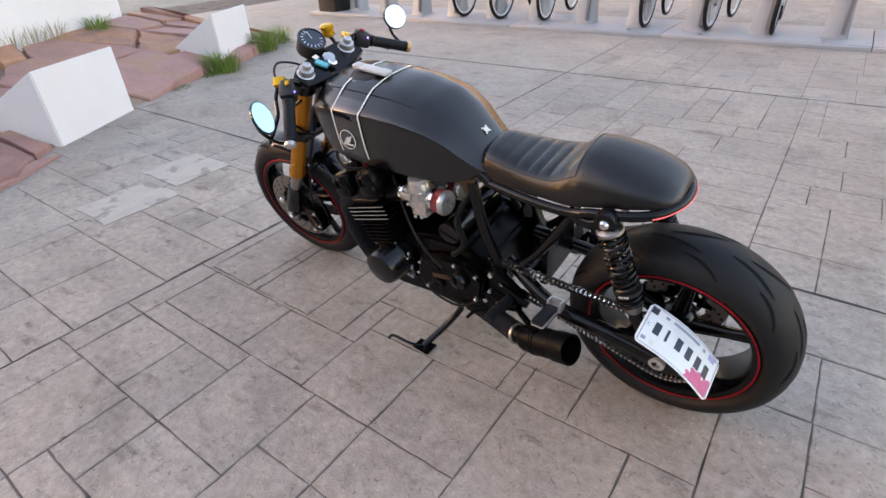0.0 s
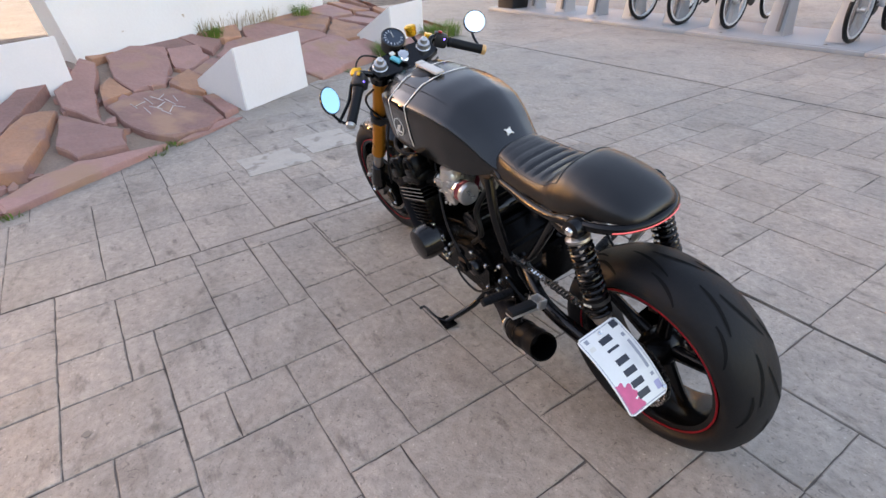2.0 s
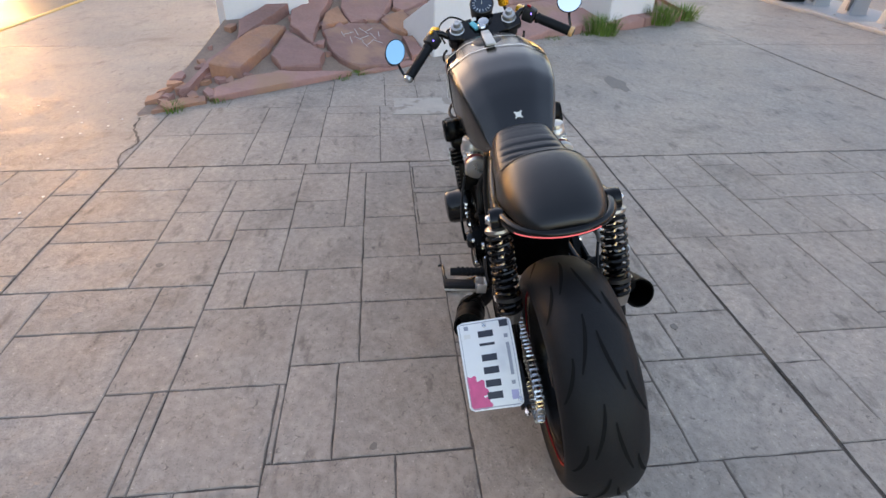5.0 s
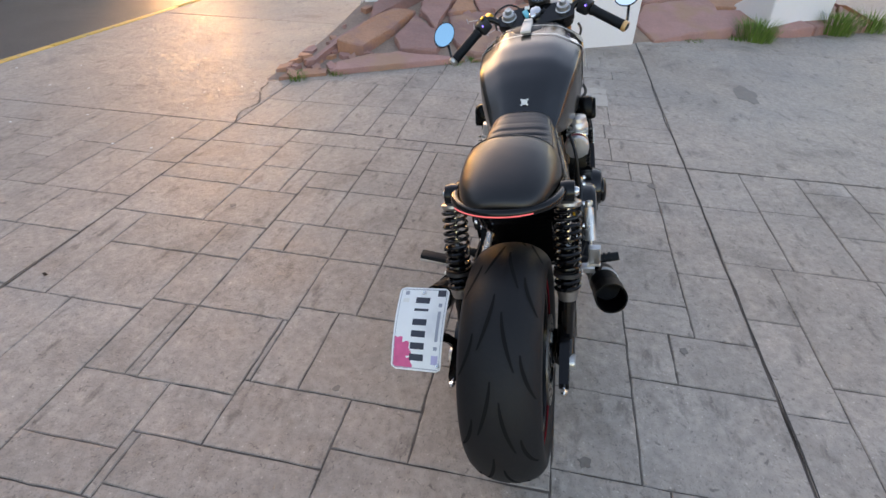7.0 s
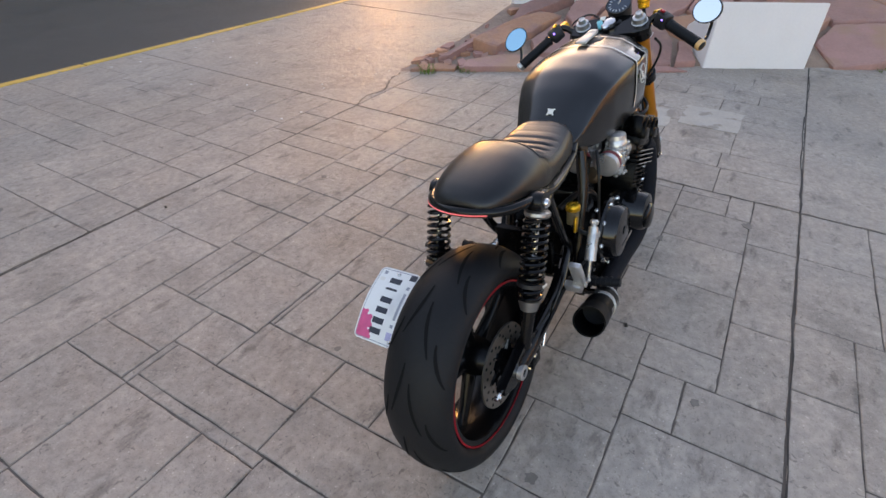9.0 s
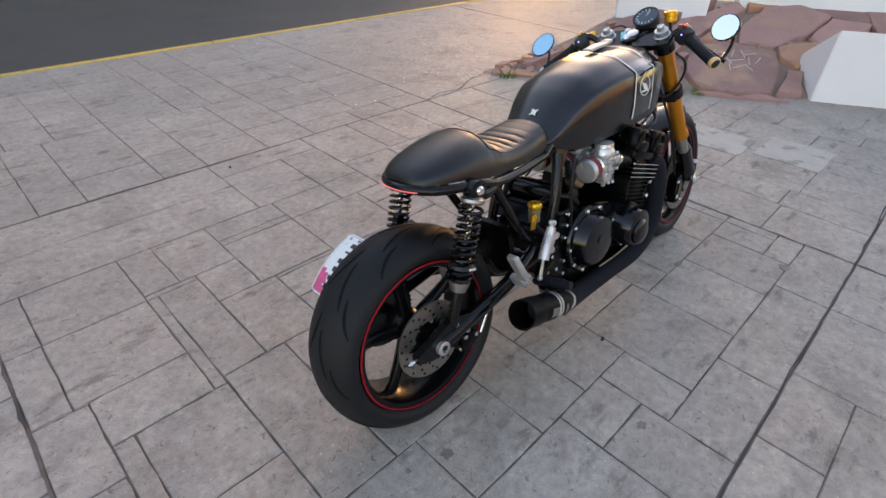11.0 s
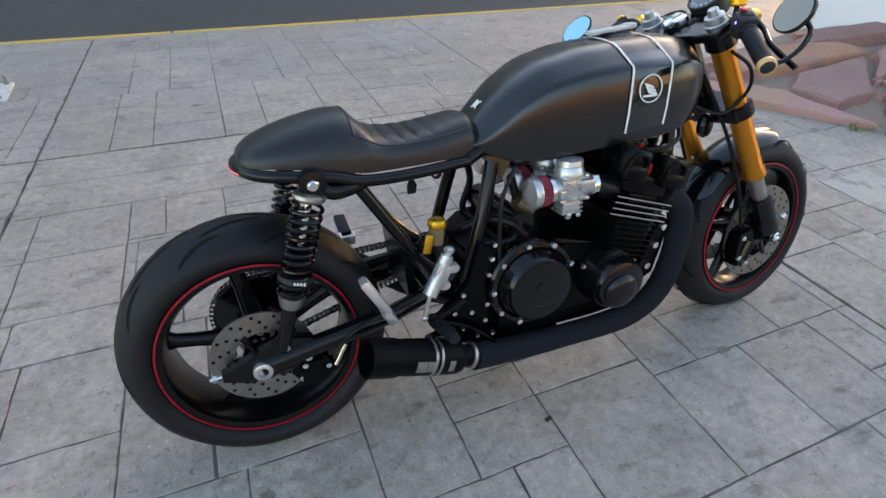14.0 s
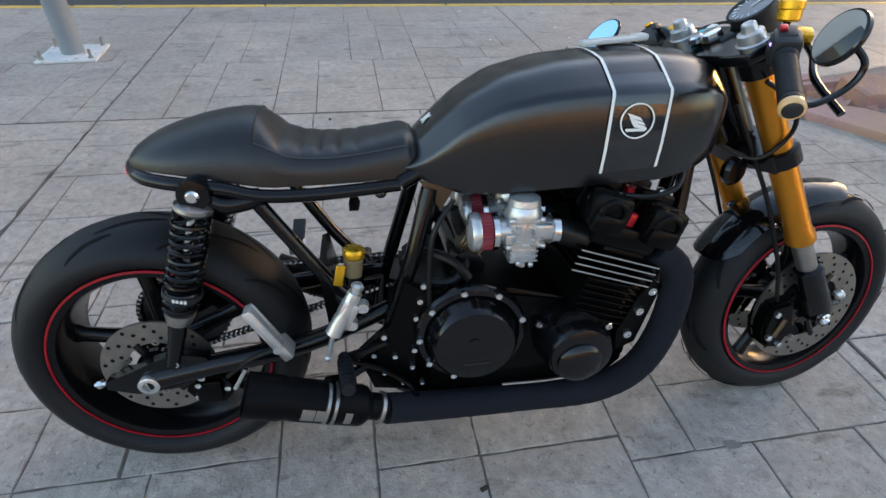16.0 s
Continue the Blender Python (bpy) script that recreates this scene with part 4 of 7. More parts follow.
# bracket plates with many small bolts ahead of the foot peg
bm = B()
plate_xz(bm, [(0.43, 0.24), (0.545, 0.22), (0.56, 0.46), (0.50, 0.50), (0.47, 0.40), (0.40, 0.33)], -0.150, -0.128)
rear_set_plate = part("mounting_plate", fix(bm), CAST, bike)
bolts(rear_set_plate, [(0.528, -0.152, 0.455), (0.520, -0.152, 0.415), (0.515, -0.152, 0.335), (0.510, -0.152, 0.290), (0.475, -0.152, 0.322), (0.452, -0.152, 0.28), (0.432, -0.152, 0.33), (0.455, -0.152, 0.375), (0.535, -0.152, 0.49), (0.49, -0.152, 0.25), (0.53, -0.152, 0.245)], (0, -1, 0), 0.0066)
bm = B()
plate_xz(bm, [(0.40, 0.27), (0.53, 0.24), (0.55, 0.40), (0.47, 0.41), (0.38, 0.34)], 0.128, 0.150)
rsl = part("mounting_plate", fix(bm), CAST, bike)
bolts(rsl, [(0.52, 0.152, 0.27), (0.47, 0.152, 0.285), (0.43, 0.152, 0.30), (0.52, 0.152, 0.36), (0.49, 0.152, 0.39), (0.455, 0.152, 0.36), (0.50, 0.152, 0.32)], (0, 1, 0), 0.0085)

bm = B()
plate_xz(bm, [(0.945, 0.30), (0.985, 0.32), (1.02, 0.46), (1.00, 0.475), (0.975, 0.44), (0.94, 0.35)], -0.172, -0.158)
fm = part("front_mount", fix(bm), CAST, engine)
bolts(fm, [(0.999, -0.174, 0.450), (0.980, -0.174, 0.402), (0.963, -0.174, 0.344)], (0, -1, 0), 0.010)
part("mount_rail", fix(tube(B(), [(0.70, -0.172, 0.233), (0.80, -0.174, 0.234), (0.90, -0.172, 0.240)], 0.003, 8, 4)), STEEL, engine)
for s in (-1, 1):
    part("plug_cover", fix(box(B(), CB + CUP * 0.225 + Vector((0, s * 0.17, 0)), (0.016, 0.018, 0.036), CR, 0.004)), REDPART, engine, "red plug cover")
    part("vent_hose", fix(tube(B(), [(0.90, s * 0.14, 0.66), (0.95, s * 0.175, 0.665), (1.01, s * 0.165, 0.68), (1.04, s * 0.11, 0.72), (1.03, s * 0.05, 0.74)], 0.0055, 8, 6)), HOSE, engine)

# ---- carburettors with pod filters ----
for i, y in enumerate((-0.150, -0.055, 0.045, 0.130)):
    bm = B()
    c = Vector((0.722, y, 0.600))
    box(bm, c + Vector((0, 0, 0.0)), (0.060, 0.052, 0.060), None, 0.009)
    box(bm, c + Vector((0.0, 0, -0.042)), (0.050, 0.044, 0.040), None, 0.008)
    cyl(bm, c + Vector((0.005, 0, -0.06)), c + Vector((0.005, 0, -0.078)), 0.008, 0.007, 10)
    lathe(bm, [(0.026, 0), (0.034, 0.004), (0.034, 0.012), (0.028, 0.024), (0.030, 0.026), (0.028, 0.038), (0.012, 0.041)], c + Vector((0, 0, 0.026)), (0, 0, 1), 24)
    cyl(bm, c + Vector((-0.05, 0, 0)), c + Vector((0.06, 0, -0.004)), 0.025, 0.023, 20)
    for q in (-1, 1):
        cyl(bm, c + Vector((q * 0.018, -0.034, 0.012)), c + Vector((q * 0.018, 0.034, 0.012)), 0.006, None, 8)
        cyl(bm, c + Vector((q * 0.014, -0.030, -0.02)), c + Vector((q * 0.014, 0.030, -0.02)), 0.008, None, 8)
    box(bm, c + Vector((0, 0, -0.022)), (0.074, 0.060, 0.008), None, 0.002)
    box(bm, c + Vector((0, 0, 0.026)), (0.066, 0.058, 0.008), None, 0.002)
    box(bm, c + Vector((0.030, -0.028 if y < 0 else 0.028, 0.008)), (0.034, 0.014, 0.026), None, 0.004)
    box(bm, c + Vector((-0.030, -0.027 if y < 0 else 0.027, -0.006)), (0.018, 0.012, 0.020), None, 0.003)
    for qx, qz in ((-0.032, -0.022), (0.032, -0.022), (-0.028, 0.030), (0.028, 0.030), (0.012, -0.060), (-0.012, -0.056)):
        ball(bm, c + Vector((qx, -0.029 if y < 0 else 0.029, qz)), 0.0055, 8)
    for qz in (-0.036, -0.046, -0.056):
        box(bm, c + Vector((0, 0, qz)), (0.053, 0.047, 0.003), None)
    bmesh.ops.scale(bm, vec=(1.02, 1.0, 1.04), space=Matrix.Translation(-c), verts=bm.verts)
    carb = part("carburettor", fix(bm), ALU, bike, "bare aluminium carburettor with a pod filter")
    part("clamp_ring", fix(lathe(B(), [(0.029, 0), (0.031, 0.002), (0.031, 0.014), (0.029, 0.016)], c + Vector((0.052, 0, -0.003)), (1, 0, -0.05), 24)), CHROME, carb)
    part("intake_rubber", fix(cyl(B(), c + Vector((0.066, 0, -0.004)), (0.845, y * 1.02, 0.575), 0.026, 0.028, 18)), HOSE, carb)
    f0 = c + Vector((-0.046, 0, 0.0))
    part("filter_collar", fix(lathe(B(), [(0.028, 0), (0.036, 0.004), (0.036, 0.014), (0.028, 0.016)], f0, (-1, 0, 0), 24)), CHROME, carb)
    bm = B()
    rings = []
    for h in (0.016, 0.018, 0.036, 0.038):
        ring = []
        for k in range(64):
            r = 0.0335 + (0.0022 if k % 2 else 0)
            a = 2 * math.pi * k / 64
            ring.append(f0 + Vector((-h, r * math.cos(a), r * math.sin(a))))
        rings.append(ring)
    ring_faces(bm, rings)
    part("filter_mesh", fix(bm), material("red_filter_gauze", (0.20, 0.012, 0.022), 0.6) if i == 0 else bpy.data.materials["red_filter_gauze"], carb, "dark red pleated filter gauze")
    part("filter_end", fix(lathe(B(), [(0.0365, 0.037), (0.038, 0.040), (0.038, 0.048), (0.034, 0.054), (0.020, 0.056), (0.001, 0.0565)], f0, (-1, 0, 0), 28)), ALU, carb, "brushed filter end cap")

# ---- exhaust ----
bm = B()
pts = spline([(0.990, -0.165, 0.545), (1.045, -0.172, 0.490), (1.043, -0.180, 0.375), (0.998, -0.184, 0.262), (0.905, -0.180, 0.202), (0.75, -0.170, 0.188), (0.58, -0.180, 0.200), (0.45, -0.214, 0.240)], 10)
exhaust = part("exhaust", fix(tube(bm, pts, 0.036, 16, 0, True, lambda t: 0.0305 + 0.0014 * abs(math.sin(t * 95)))), WRAP, bike, "exhaust pipe in black heat wrap with a short muffler")
for y in (-0.055, 0.055):
    part("header_pipe", fix(tube(B(), [(0.99, y, 0.54), (1.048, y, 0.48), (1.045, y * 0.9, 0.36), (0.99, y * 0.6, 0.22), (0.88, y * 0.2 - 0.06, 0.175), (0.72, -0.12, 0.170)], 0.022, 12, 8)), WRAP, exhaust)
left_run = spline([(0.990, 0.150, 0.545), (1.040, 0.150, 0.490), (1.040, 0.148, 0.375), (0.990, 0.140, 0.255), (0.900, 0.115, 0.190), (0.75, 0.095, 0.172), (0.58, 0.120, 0.185), (0.46, 0.165, 0.215), (0.37, 0.214, 0.258)], 10)
part("wrapped_pipe", fix(tube(B(), left_run, 0.036, 16, 0, True, lambda t: 0.0305 + 0.0014 * abs(math.sin(t * 95)))), WRAP, exhaust)


def muffler(s):
    M0, M1 = (Vector((0.418, -0.222, 0.260)), Vector((0.200, -0.245, 0.342))) if s < 0 else (Vector((0.350, 0.222, 0.270)), Vector((0.192, 0.245, 0.330)))
    md = (M1 - M0).normalized()
    part("link_pipe", fix(cyl(B(), M0 - md * 0.035, M0 + md * 0.03, 0.027)), PIPE, exhaust)
    part("pipe_clamp", fix(lathe(B(), [(0.030, -0.007), (0.0315, -0.006), (0.0315, 0.001), (0.030, 0.002)], M0 - md * 0.02, md, 24)), STEEL, exhaust)
    ml = (M1 - M0).length
    muf = part("muffler", fix(lathe(B(), [(0.026, 0.0), (0.038, 0.012), (0.041, 0.022), (0.041, ml * 0.62), (0.039, ml * 0.68), (0.043, ml * 0.74), (0.043, ml), (0.039, ml), (0.038, ml - 0.02), (0.036, ml - 0.09), (0.001, ml - 0.10)], M0, md, 40)), PIPE, exhaust, "short satin black muffler")
    for f in (0.30, 0.36):
        part("muffler_strap", fix(lathe(B(), [(0.0412, 0), (0.0432, 0.001), (0.0432, 0.0065), (0.0412, 0.0075)], M0 + md * ml * f, md, 36)), STEEL if s < 0 else PIPE, exhaust, "brushed muffler strap" if s < 0 else "black muffler strap")
    part("muffler_hanger", fix(tube(B(), [M0 + md * ml * 0.34 + Vector((0, 0.01, 0.043)), (0.385, s * 0.170, 0.300), (0.42, s * 0.15, 0.31)], 0.010, 8, 4)), CAST, exhaust)
    for k, w in ((0.42, 0.020), (0.52, 0.024), (0.20, 0.014)):
        side = md.cross(Vector((0, 0, 1))).normalized()
        side = side if side.y * s > 0 else -side
        rows = []
        for a in (-0.35, -0.1, 0.1, 0.30):
            nn = (side * math.cos(a) + side.cross(md) * math.sin(a) * (1 if side.cross(md).z > 0 else -1)).normalized()
            rows.append([M0 + md * (ml * k - w / 2) + nn * 0.0417, M0 + md * (ml * k + w / 2) + nn * 0.0417])
        bm = B()
        ring_faces(bm, rows, False, False)
        part("muffler_mark", fix(bm), STEEL if s < 0 else PIPE, muf)


for s in (-1, 1):
    muffler(s)

# ---- rear sets, stand, brake hydraulics ----
for s in (-1, 1):
    bm = B()
    y0 = s * 0.165
    if s < 0:
        RP = Matrix.Rotation(radians(62), 3, "Y")
        box(bm, (0.243, y0 - 0.035, 0.456), (0.100, 0.032, 0.016), RP, 0.004)
        for dy in (-0.011, 0.011):
            box(bm, (0.243, y0 - 0.035 + dy, 0.456) , (0.090, 0.005, 0.019), RP, 0.002)
        cyl(bm, (0.262, y0 - 0.052, 0.412), (0.262, y0 - 0.016, 0.412), 0.007, None, 10)
        box(bm, (0.270, y0 - 0.014, 0.392), (0.036, 0.046, 0.020), Matrix.Rotation(radians(60), 3, "Y"), 0.004)
    else:
        box(bm, (0.262, 0.243, 0.424), (0.034, 0.105, 0.010), Matrix.Rotation(radians(14), 3, "X"), 0.003)
        for dx in (-0.017, 0.017):
            box(bm, (0.262 + dx, 0.192, 0.419), (0.006, 0.026, 0.030), Matrix.Rotation(radians(14), 3, "X"), 0.002)
        box(bm, (0.262, 0.180, 0.416), (0.040, 0.006, 0.030), Matrix.Rotation(radians(14), 3, "X"), 0.002)
    peg = part("passenger_peg", fix(bm), ALU, bike, "silver folding foot peg")
    if s > 0:
        part("peg_rubber", fix(box(B(), (0.262, 0.250, 0.4345), (0.031, 0.088, 0.016), Matrix.Rotation(radians(14), 3, "X"), 0.003)), GRIP, peg)
    bm = B()
    px = 0.375 if s < 0 else 0.420
    cyl(bm, (px, s * 0.155, 0.335), (px + 0.010, s * 0.272, 0.352), 0.013, 0.013, 14)
    rp = part("rider_peg", fix(bm), GRIP, bike, "black rider foot peg")
    for k in range(6):
        part("peg_ring", fix(lathe(B(), [(0.0155, 0), (0.0155, 0.007)], (px + 0.001 + 0.0016 * k, s * (0.172 + 0.014 * k), 0.3375 + 0.0022 * k), (0, s, 0.1), 12)), GRIP, rp)
    part("peg_bracket", fix(tube(B(), [(0.46, s * 0.150, 0.36), (0.40, s * 0.158, 0.34), (0.365, s * 0.158, 0.33)], 0.011, 8, 4)), CAST, bike)
part("brake_pedal", fix(tube(B(), [(0.39, -0.16, 0.325), (0.45, -0.165, 0.300), (0.50, -0.175, 0.262), (0.515, -0.20, 0.252)], 0.0055, 8, 5)), CAST, bike)
part("shift_lever", fix(tube(B(), [(0.39, 0.17, 0.33), (0.46, 0.175, 0.28), (0.53, 0.19, 0.25), (0.545, 0.225, 0.245)], 0.0055, 8, 5)), CAST, bike)
part("shift_rod", fix(cyl(B(), (0.42, 0.165, 0.30), (0.60, 0.165, 0.335), 0.0035)), CAST, bike)
# rear master cylinder and its gold reservoir
bm = B()
a0, a1 = Vector((0.408, -0.186, 0.508)), Vector((0.362, -0.192, 0.424))
cyl(bm, a0, a1, 0.0135, 0.0160, 16)
box(bm, (a0 + a1) / 2 + Vector((0.004, 0, 0)), (0.034, 0.024, 0.056), Matrix.Rotation(radians(28), 3, "Y"), 0.006)
cyl(bm, a0 + Vector((0.004, 0, 0.012)), a0, 0.008, 0.008, 10)
for lx, lz in ((0.410, 0.478), (0.388, 0.440)):
    box(bm, (lx - 0.004, -0.188, lz), (0.034, 0.016, 0.018), Matrix.Rotation(radians(20), 3, "Y"), 0.004)
    lathe(bm, [(0.010, -0.010), (0.011, 0.0), (0.010, 0.010), (0.005, 0.010), (0.005, 0.006)], (lx + 0.010, -0.188, lz), (0, -1, 0), 14)
lathe(bm, [(0.010, 0), (0.012, 0.004), (0.012, 0.010), (0.008, 0.014)], a0 + Vector((0.002, 0, 0.006)), (0.35, 0, 1), 6)
cyl(bm, a1, a1 + Vector((-0.014, 0, -0.055)), 0.0045, 0.0055, 8)
ball(bm, a1 + Vector((-0.015, 0, -0.058)), 0.008)
mcyl = part("rear_master_cylinder", fix(bm), ALU, bike, "bare aluminium rear master cylinder")
bm = B()
lathe(bm, [(0.018, 0), (0.021, 0.004), (0.021, 0.016), (0.018, 0.020), (0.006, 0.021)], (0.408, -0.126, 0.550), (0.1, 0, 1), 10)
res = part("fluid_reservoir", fix(bm), GOLDY, bike, "gold anodised brake fluid reservoir cap and bracket")
part("reservoir_cup", fix(lathe(B(), [(0.012, 0), (0.017, 0.004), (0.018, 0.040), (0.016, 0.042)], (0.404, -0.126, 0.508), (0.1, 0, 1), 20)), TRANSLUCENT, res)
part("reservoir_bracket", fix(box(B(), (0.380, -0.145, 0.522), (0.018, 0.006, 0.044), Matrix.Rotation(radians(12), 3, "Y"), 0.002)), GOLDY, res)
part("reservoir_hose", fix(tube(B(), [(0.402, -0.126, 0.506), (0.40, -0.15, 0.492), (0.400, -0.178, 0.482)], 0.006, 8, 5)), HOSE, res)
part("brake_hose", fix(tube(B(), [(0.372, -0.184, 0.43), (0.29, -0.155, 0.385), (0.20, -0.150, 0.35), (0.14, -0.135, 0.295)], 0.0045, 8, 6)), HOSE, bike)
part("cable", fix(tube(B(), [(0.595, -0.13, 0.66), (0.555, -0.15, 0.60), (0.545, -0.155, 0.50), (0.548, -0.155, 0.43)], 0.005, 8, 6)), HOSE, bike)
part("cable_end", fix(cyl(B(), (0.548, -0.155, 0.43), (0.549, -0.155, 0.375), 0.0035)), CHROME, bike)
for pts in ([(0.50, -0.05, 0.50), (0.55, -0.08, 0.525), (0.60, -0.11, 0.515), (0.63, -0.12, 0.48)], [(0.60, -0.10, 0.63), (0.63, -0.09, 0.52), (0.60, -0.11, 0.47), (0.53, -0.10, 0.47)],
            [(0.57, 0.09, 0.63), (0.60, 0.13, 0.55), (0.58, 0.14, 0.47), (0.62, 0.15, 0.42)]):
    part("hose", fix(tube(B(), pts, 0.010, 8, 6)), HOSE, bike)
part("starter_housing", fix(cyl(B(), (0.63, -0.10, 0.495), (0.63, 0.145, 0.495), 0.036, None, 24)), COVER, engine)
for k in range(7):
    part("hose_rib", fix(lathe(B(), [(0.020, 0), (0.023, 0.003), (0.020, 0.006)], (0.655 - 0.006 * k, -0.105, 0.545 + 0.004 * k), (-0.8, 0, 0.5), 16)), BROWNMETAL, engine)
# links under the seat and a lug
part("seat_lug", fix(lathe(B(), [(0.008, -0.006), (0.013, -0.006), (0.013, 0.006), (0.008, 0.006)], (0.468, 0.03, 0.62), (0, 1, 0), 16, True)), FRAME, frame_loop)
part("link_plate", fix(plate_xz(B(), [(0.40, 0.590), (0.412, 0.625), (0.425, 0.590), (0.42, 0.570), (0.40, 0.570)], 0.05, 0.056)), FRAME, frame_loop)
# side stand: foot on the ground, in the leaning frame's own coordinates
inv = bike.matrix_world.inverted()
foot = inv @ Vector((0.712, 0.165, 0.012))
toe = inv @ Vector((0.826, 0.190, 0.022))
stand = part("side_stand", fix(tube(B(), [(0.60, 0.125, 0.205), (0.655, 0.175, 0.115), tuple(foot)], 0.011, 10, 5)), FRAME, bike, "black side stand with a curled toe", drawn=False)
part("stand_foot", fix(prism(B(), [(foot.x - 0.035, foot.y - 0.025), (foot.x + 0.03, foot.y - 0.022), (foot.x + 0.035, foot.y + 0.02), (foot.x - 0.03, foot.y + 0.024)], foot.z - 0.008, foot.z - 0.002)), FRAME, stand, drawn=False)
part("stand_toe", fix(tube(B(), [tuple(foot), (foot.x + 0.04, foot.y + 0.022, foot.z + 0.012), tuple(toe), (toe.x + 0.01, toe.y + 0.018, toe.z - 0.004)], 0.005, 8, 5)), FRAME, stand, drawn=False)
part("stand_spring", fix(tube(B(), [(0.585, 0.13, 0.20), (0.65, 0.155, 0.13)], 0.007, 8, 0)), CHROME, stand, drawn=False)

# ---- front end ----
FD = Vector((0.503, 0, -0.864)).normalized()
for s in (-1, 1):
    t0 = Vector((1.128, s * 0.098, 0.924))
    at = lambda f: t0 + FD * f
    FL = 0.705
    leg = part("fork_leg", steered(fix(lathe(B(), [(0.025, 0.01), (0.0270, 0.012), (0.0270, 0.16), (0.0270, 0.455), (0.0305, 0.468), (0.0305, 0.490), (0.024, 0.494)], t0, FD, 24))), FORKGOLD, bike, "gold anodised upside-down fork tube")
    part("fork_slider", steered(fix(cyl(B(), at(0.48), at(0.60), 0.0215))), STEEL, leg, "steel fork slider")
    part("fork_foot", steered(fix(lathe(B(), [(0.022, 0.575), (0.030, 0.580), (0.031, 0.62), (0.033, 0.70), (0.028, 0.74), (0.01, 0.748)], t0, FD, 20))), COVER, leg)
    part("fork_cap", steered(fix(lathe(B(), [(0.030, 0.014), (0.030, 0.002), (0.024, -0.002), (0.022, -0.018), (0.014, -0.020), (0.012, -0.034), (0.009, -0.036), (0.004, -0.034)], t0, FD, 24))), ALU, leg, "silver fork cap with adjuster")
    part("axle_end", steered(fix(lathe(B(), [(0.008, 0), (0.015, 0), (0.015, 0.008), (0.011, 0.010), (0.008, 0.004)], FC + Vector((0, s * 0.122, 0)), (0, s, 0), 18))), CHROME, leg)
    part("axle_lug", steered(fix(cyl(B(), FC + Vector((0, s * 0.075, 0)), FC + Vector((0, s * 0.122, 0)), 0.024, 0.020))), COVER, leg)
    # caliper behind the leg
    bm = B()
    c = FC + Vector((-0.090, s * 0.075, -0.028))
    plate_xz(bm, [(c.x - 0.045, c.z + 0.065), (c.x + 0.015, c.z + 0.075), (c.x + 0.035, c.z), (c.x + 0.01, c.z - 0.06), (c.x - 0.035, c.z - 0.055), (c.x - 0.055, c.z)], c.y - 0.030, c.y + 0.030)
    bmesh.ops.bevel(bm, geom=list(bm.edges), offset=0.008, segments=2, affect="EDGES")
    cal = part("front_caliper", steered(fix(bm)), CAST, bike, "black four-piston front brake caliper")
    bolts(cal, [c + Vector((-0.03, s * 0.032, 0.045)), c + Vector((0.0, s * 0.032, -0.045)), c + Vector((-0.036, s * 0.032, -0.02))], (0, s, 0), 0.0085, st=True)
    part("caliper_bleed", steered(fix(cyl(B(), c + Vector((-0.02, s * 0.03, -0.02)), c + Vector((-0.005, s * 0.034, 0.03)), 0.006))), BROWNMETAL, cal)
    part("caliper_hose", steered(fix(tube(B(), [c + Vector((-0.02, s * 0.01, 0.07)), c + Vector((-0.05, s * 0.012, 0.17)), (1.28, s * 0.085, 0.58), (1.215, s * 0.075, 0.70), (1.17, s * 0.05, 0.80)], 0.0048, 8, 6))), HOSE, cal)
    part("axle_clamp_bolt", steered(fix(lathe(B(), [(0.012, 0), (0.012, 0.012), (0.007, 0.016)], FC + Vector((0.03, s * 0.112, 0.055)), (0.6, s * 0.3, 0.5), 12))), ALU, leg)
    # lower clamp ring
    part("clamp_band", steered(fix(lathe(B(), [(0.030, 0.235), (0.037, 0.238), (0.037, 0.272), (0.030, 0.275)], t0, FD, 24))), FRAME, leg)
# triple clamps
bm = B()
prism(bm, [(-0.035, -0.135), (0.02, -0.14), (0.042, -0.10), (0.05, 0), (0.042, 0.10), (0.02, 0.14), (-0.035, 0.135), (-0.05, 0.08), (-0.055, 0), (-0.05, -0.08)], -0.014, 0.010)
bmesh.ops.bevel(bm, geom=list(bm.edges), offset=0.003, segments=1, affect="EDGES")
TR = AXIS.to_track_quat("Z", "X").to_matrix().to_4x4()
ROTB = Matrix.Rotation(radians(-30), 4, "Y")
bmesh.ops.transform(bm, matrix=Matrix.Translation((1.128, 0, 0.912)) @ ROTB, verts=bm.verts)
clamp_top = part("triple_clamp", steered(fix(bm)), FRAME, bike, "black upper fork clamp")
bm = B()
prism(bm, [(-0.03, -0.12), (0.03, -0.12), (0.045, 0), (0.03, 0.12), (-0.03, 0.12), (-0.045, 0)], -0.02, 0.02)
bmesh.ops.transform(bm, matrix=Matrix.Translation(Vector((1.124, 0, 0.922)) + FD * 0.255) @ ROTB, verts=bm.verts)
part("lower_clamp", steered(fix(bm)), FRAME, bike)
part("stem_nut", steered(fix(lathe(B(), [(0.020, 0), (0.022, 0.004), (0.020, 0.016), (0.010, 0.018)], Vector((1.122, 0, 0.922)), AXIS, 8))), CHROME, clamp_top)
part("horn", steered(fix(lathe(B(), [(0.012, 0), (0.030, 0.006), (0.034, 0.018), (0.028, 0.026)], (1.185, -0.045, 0.665), (0.3, -1, 0), 20))), COVER, bike)
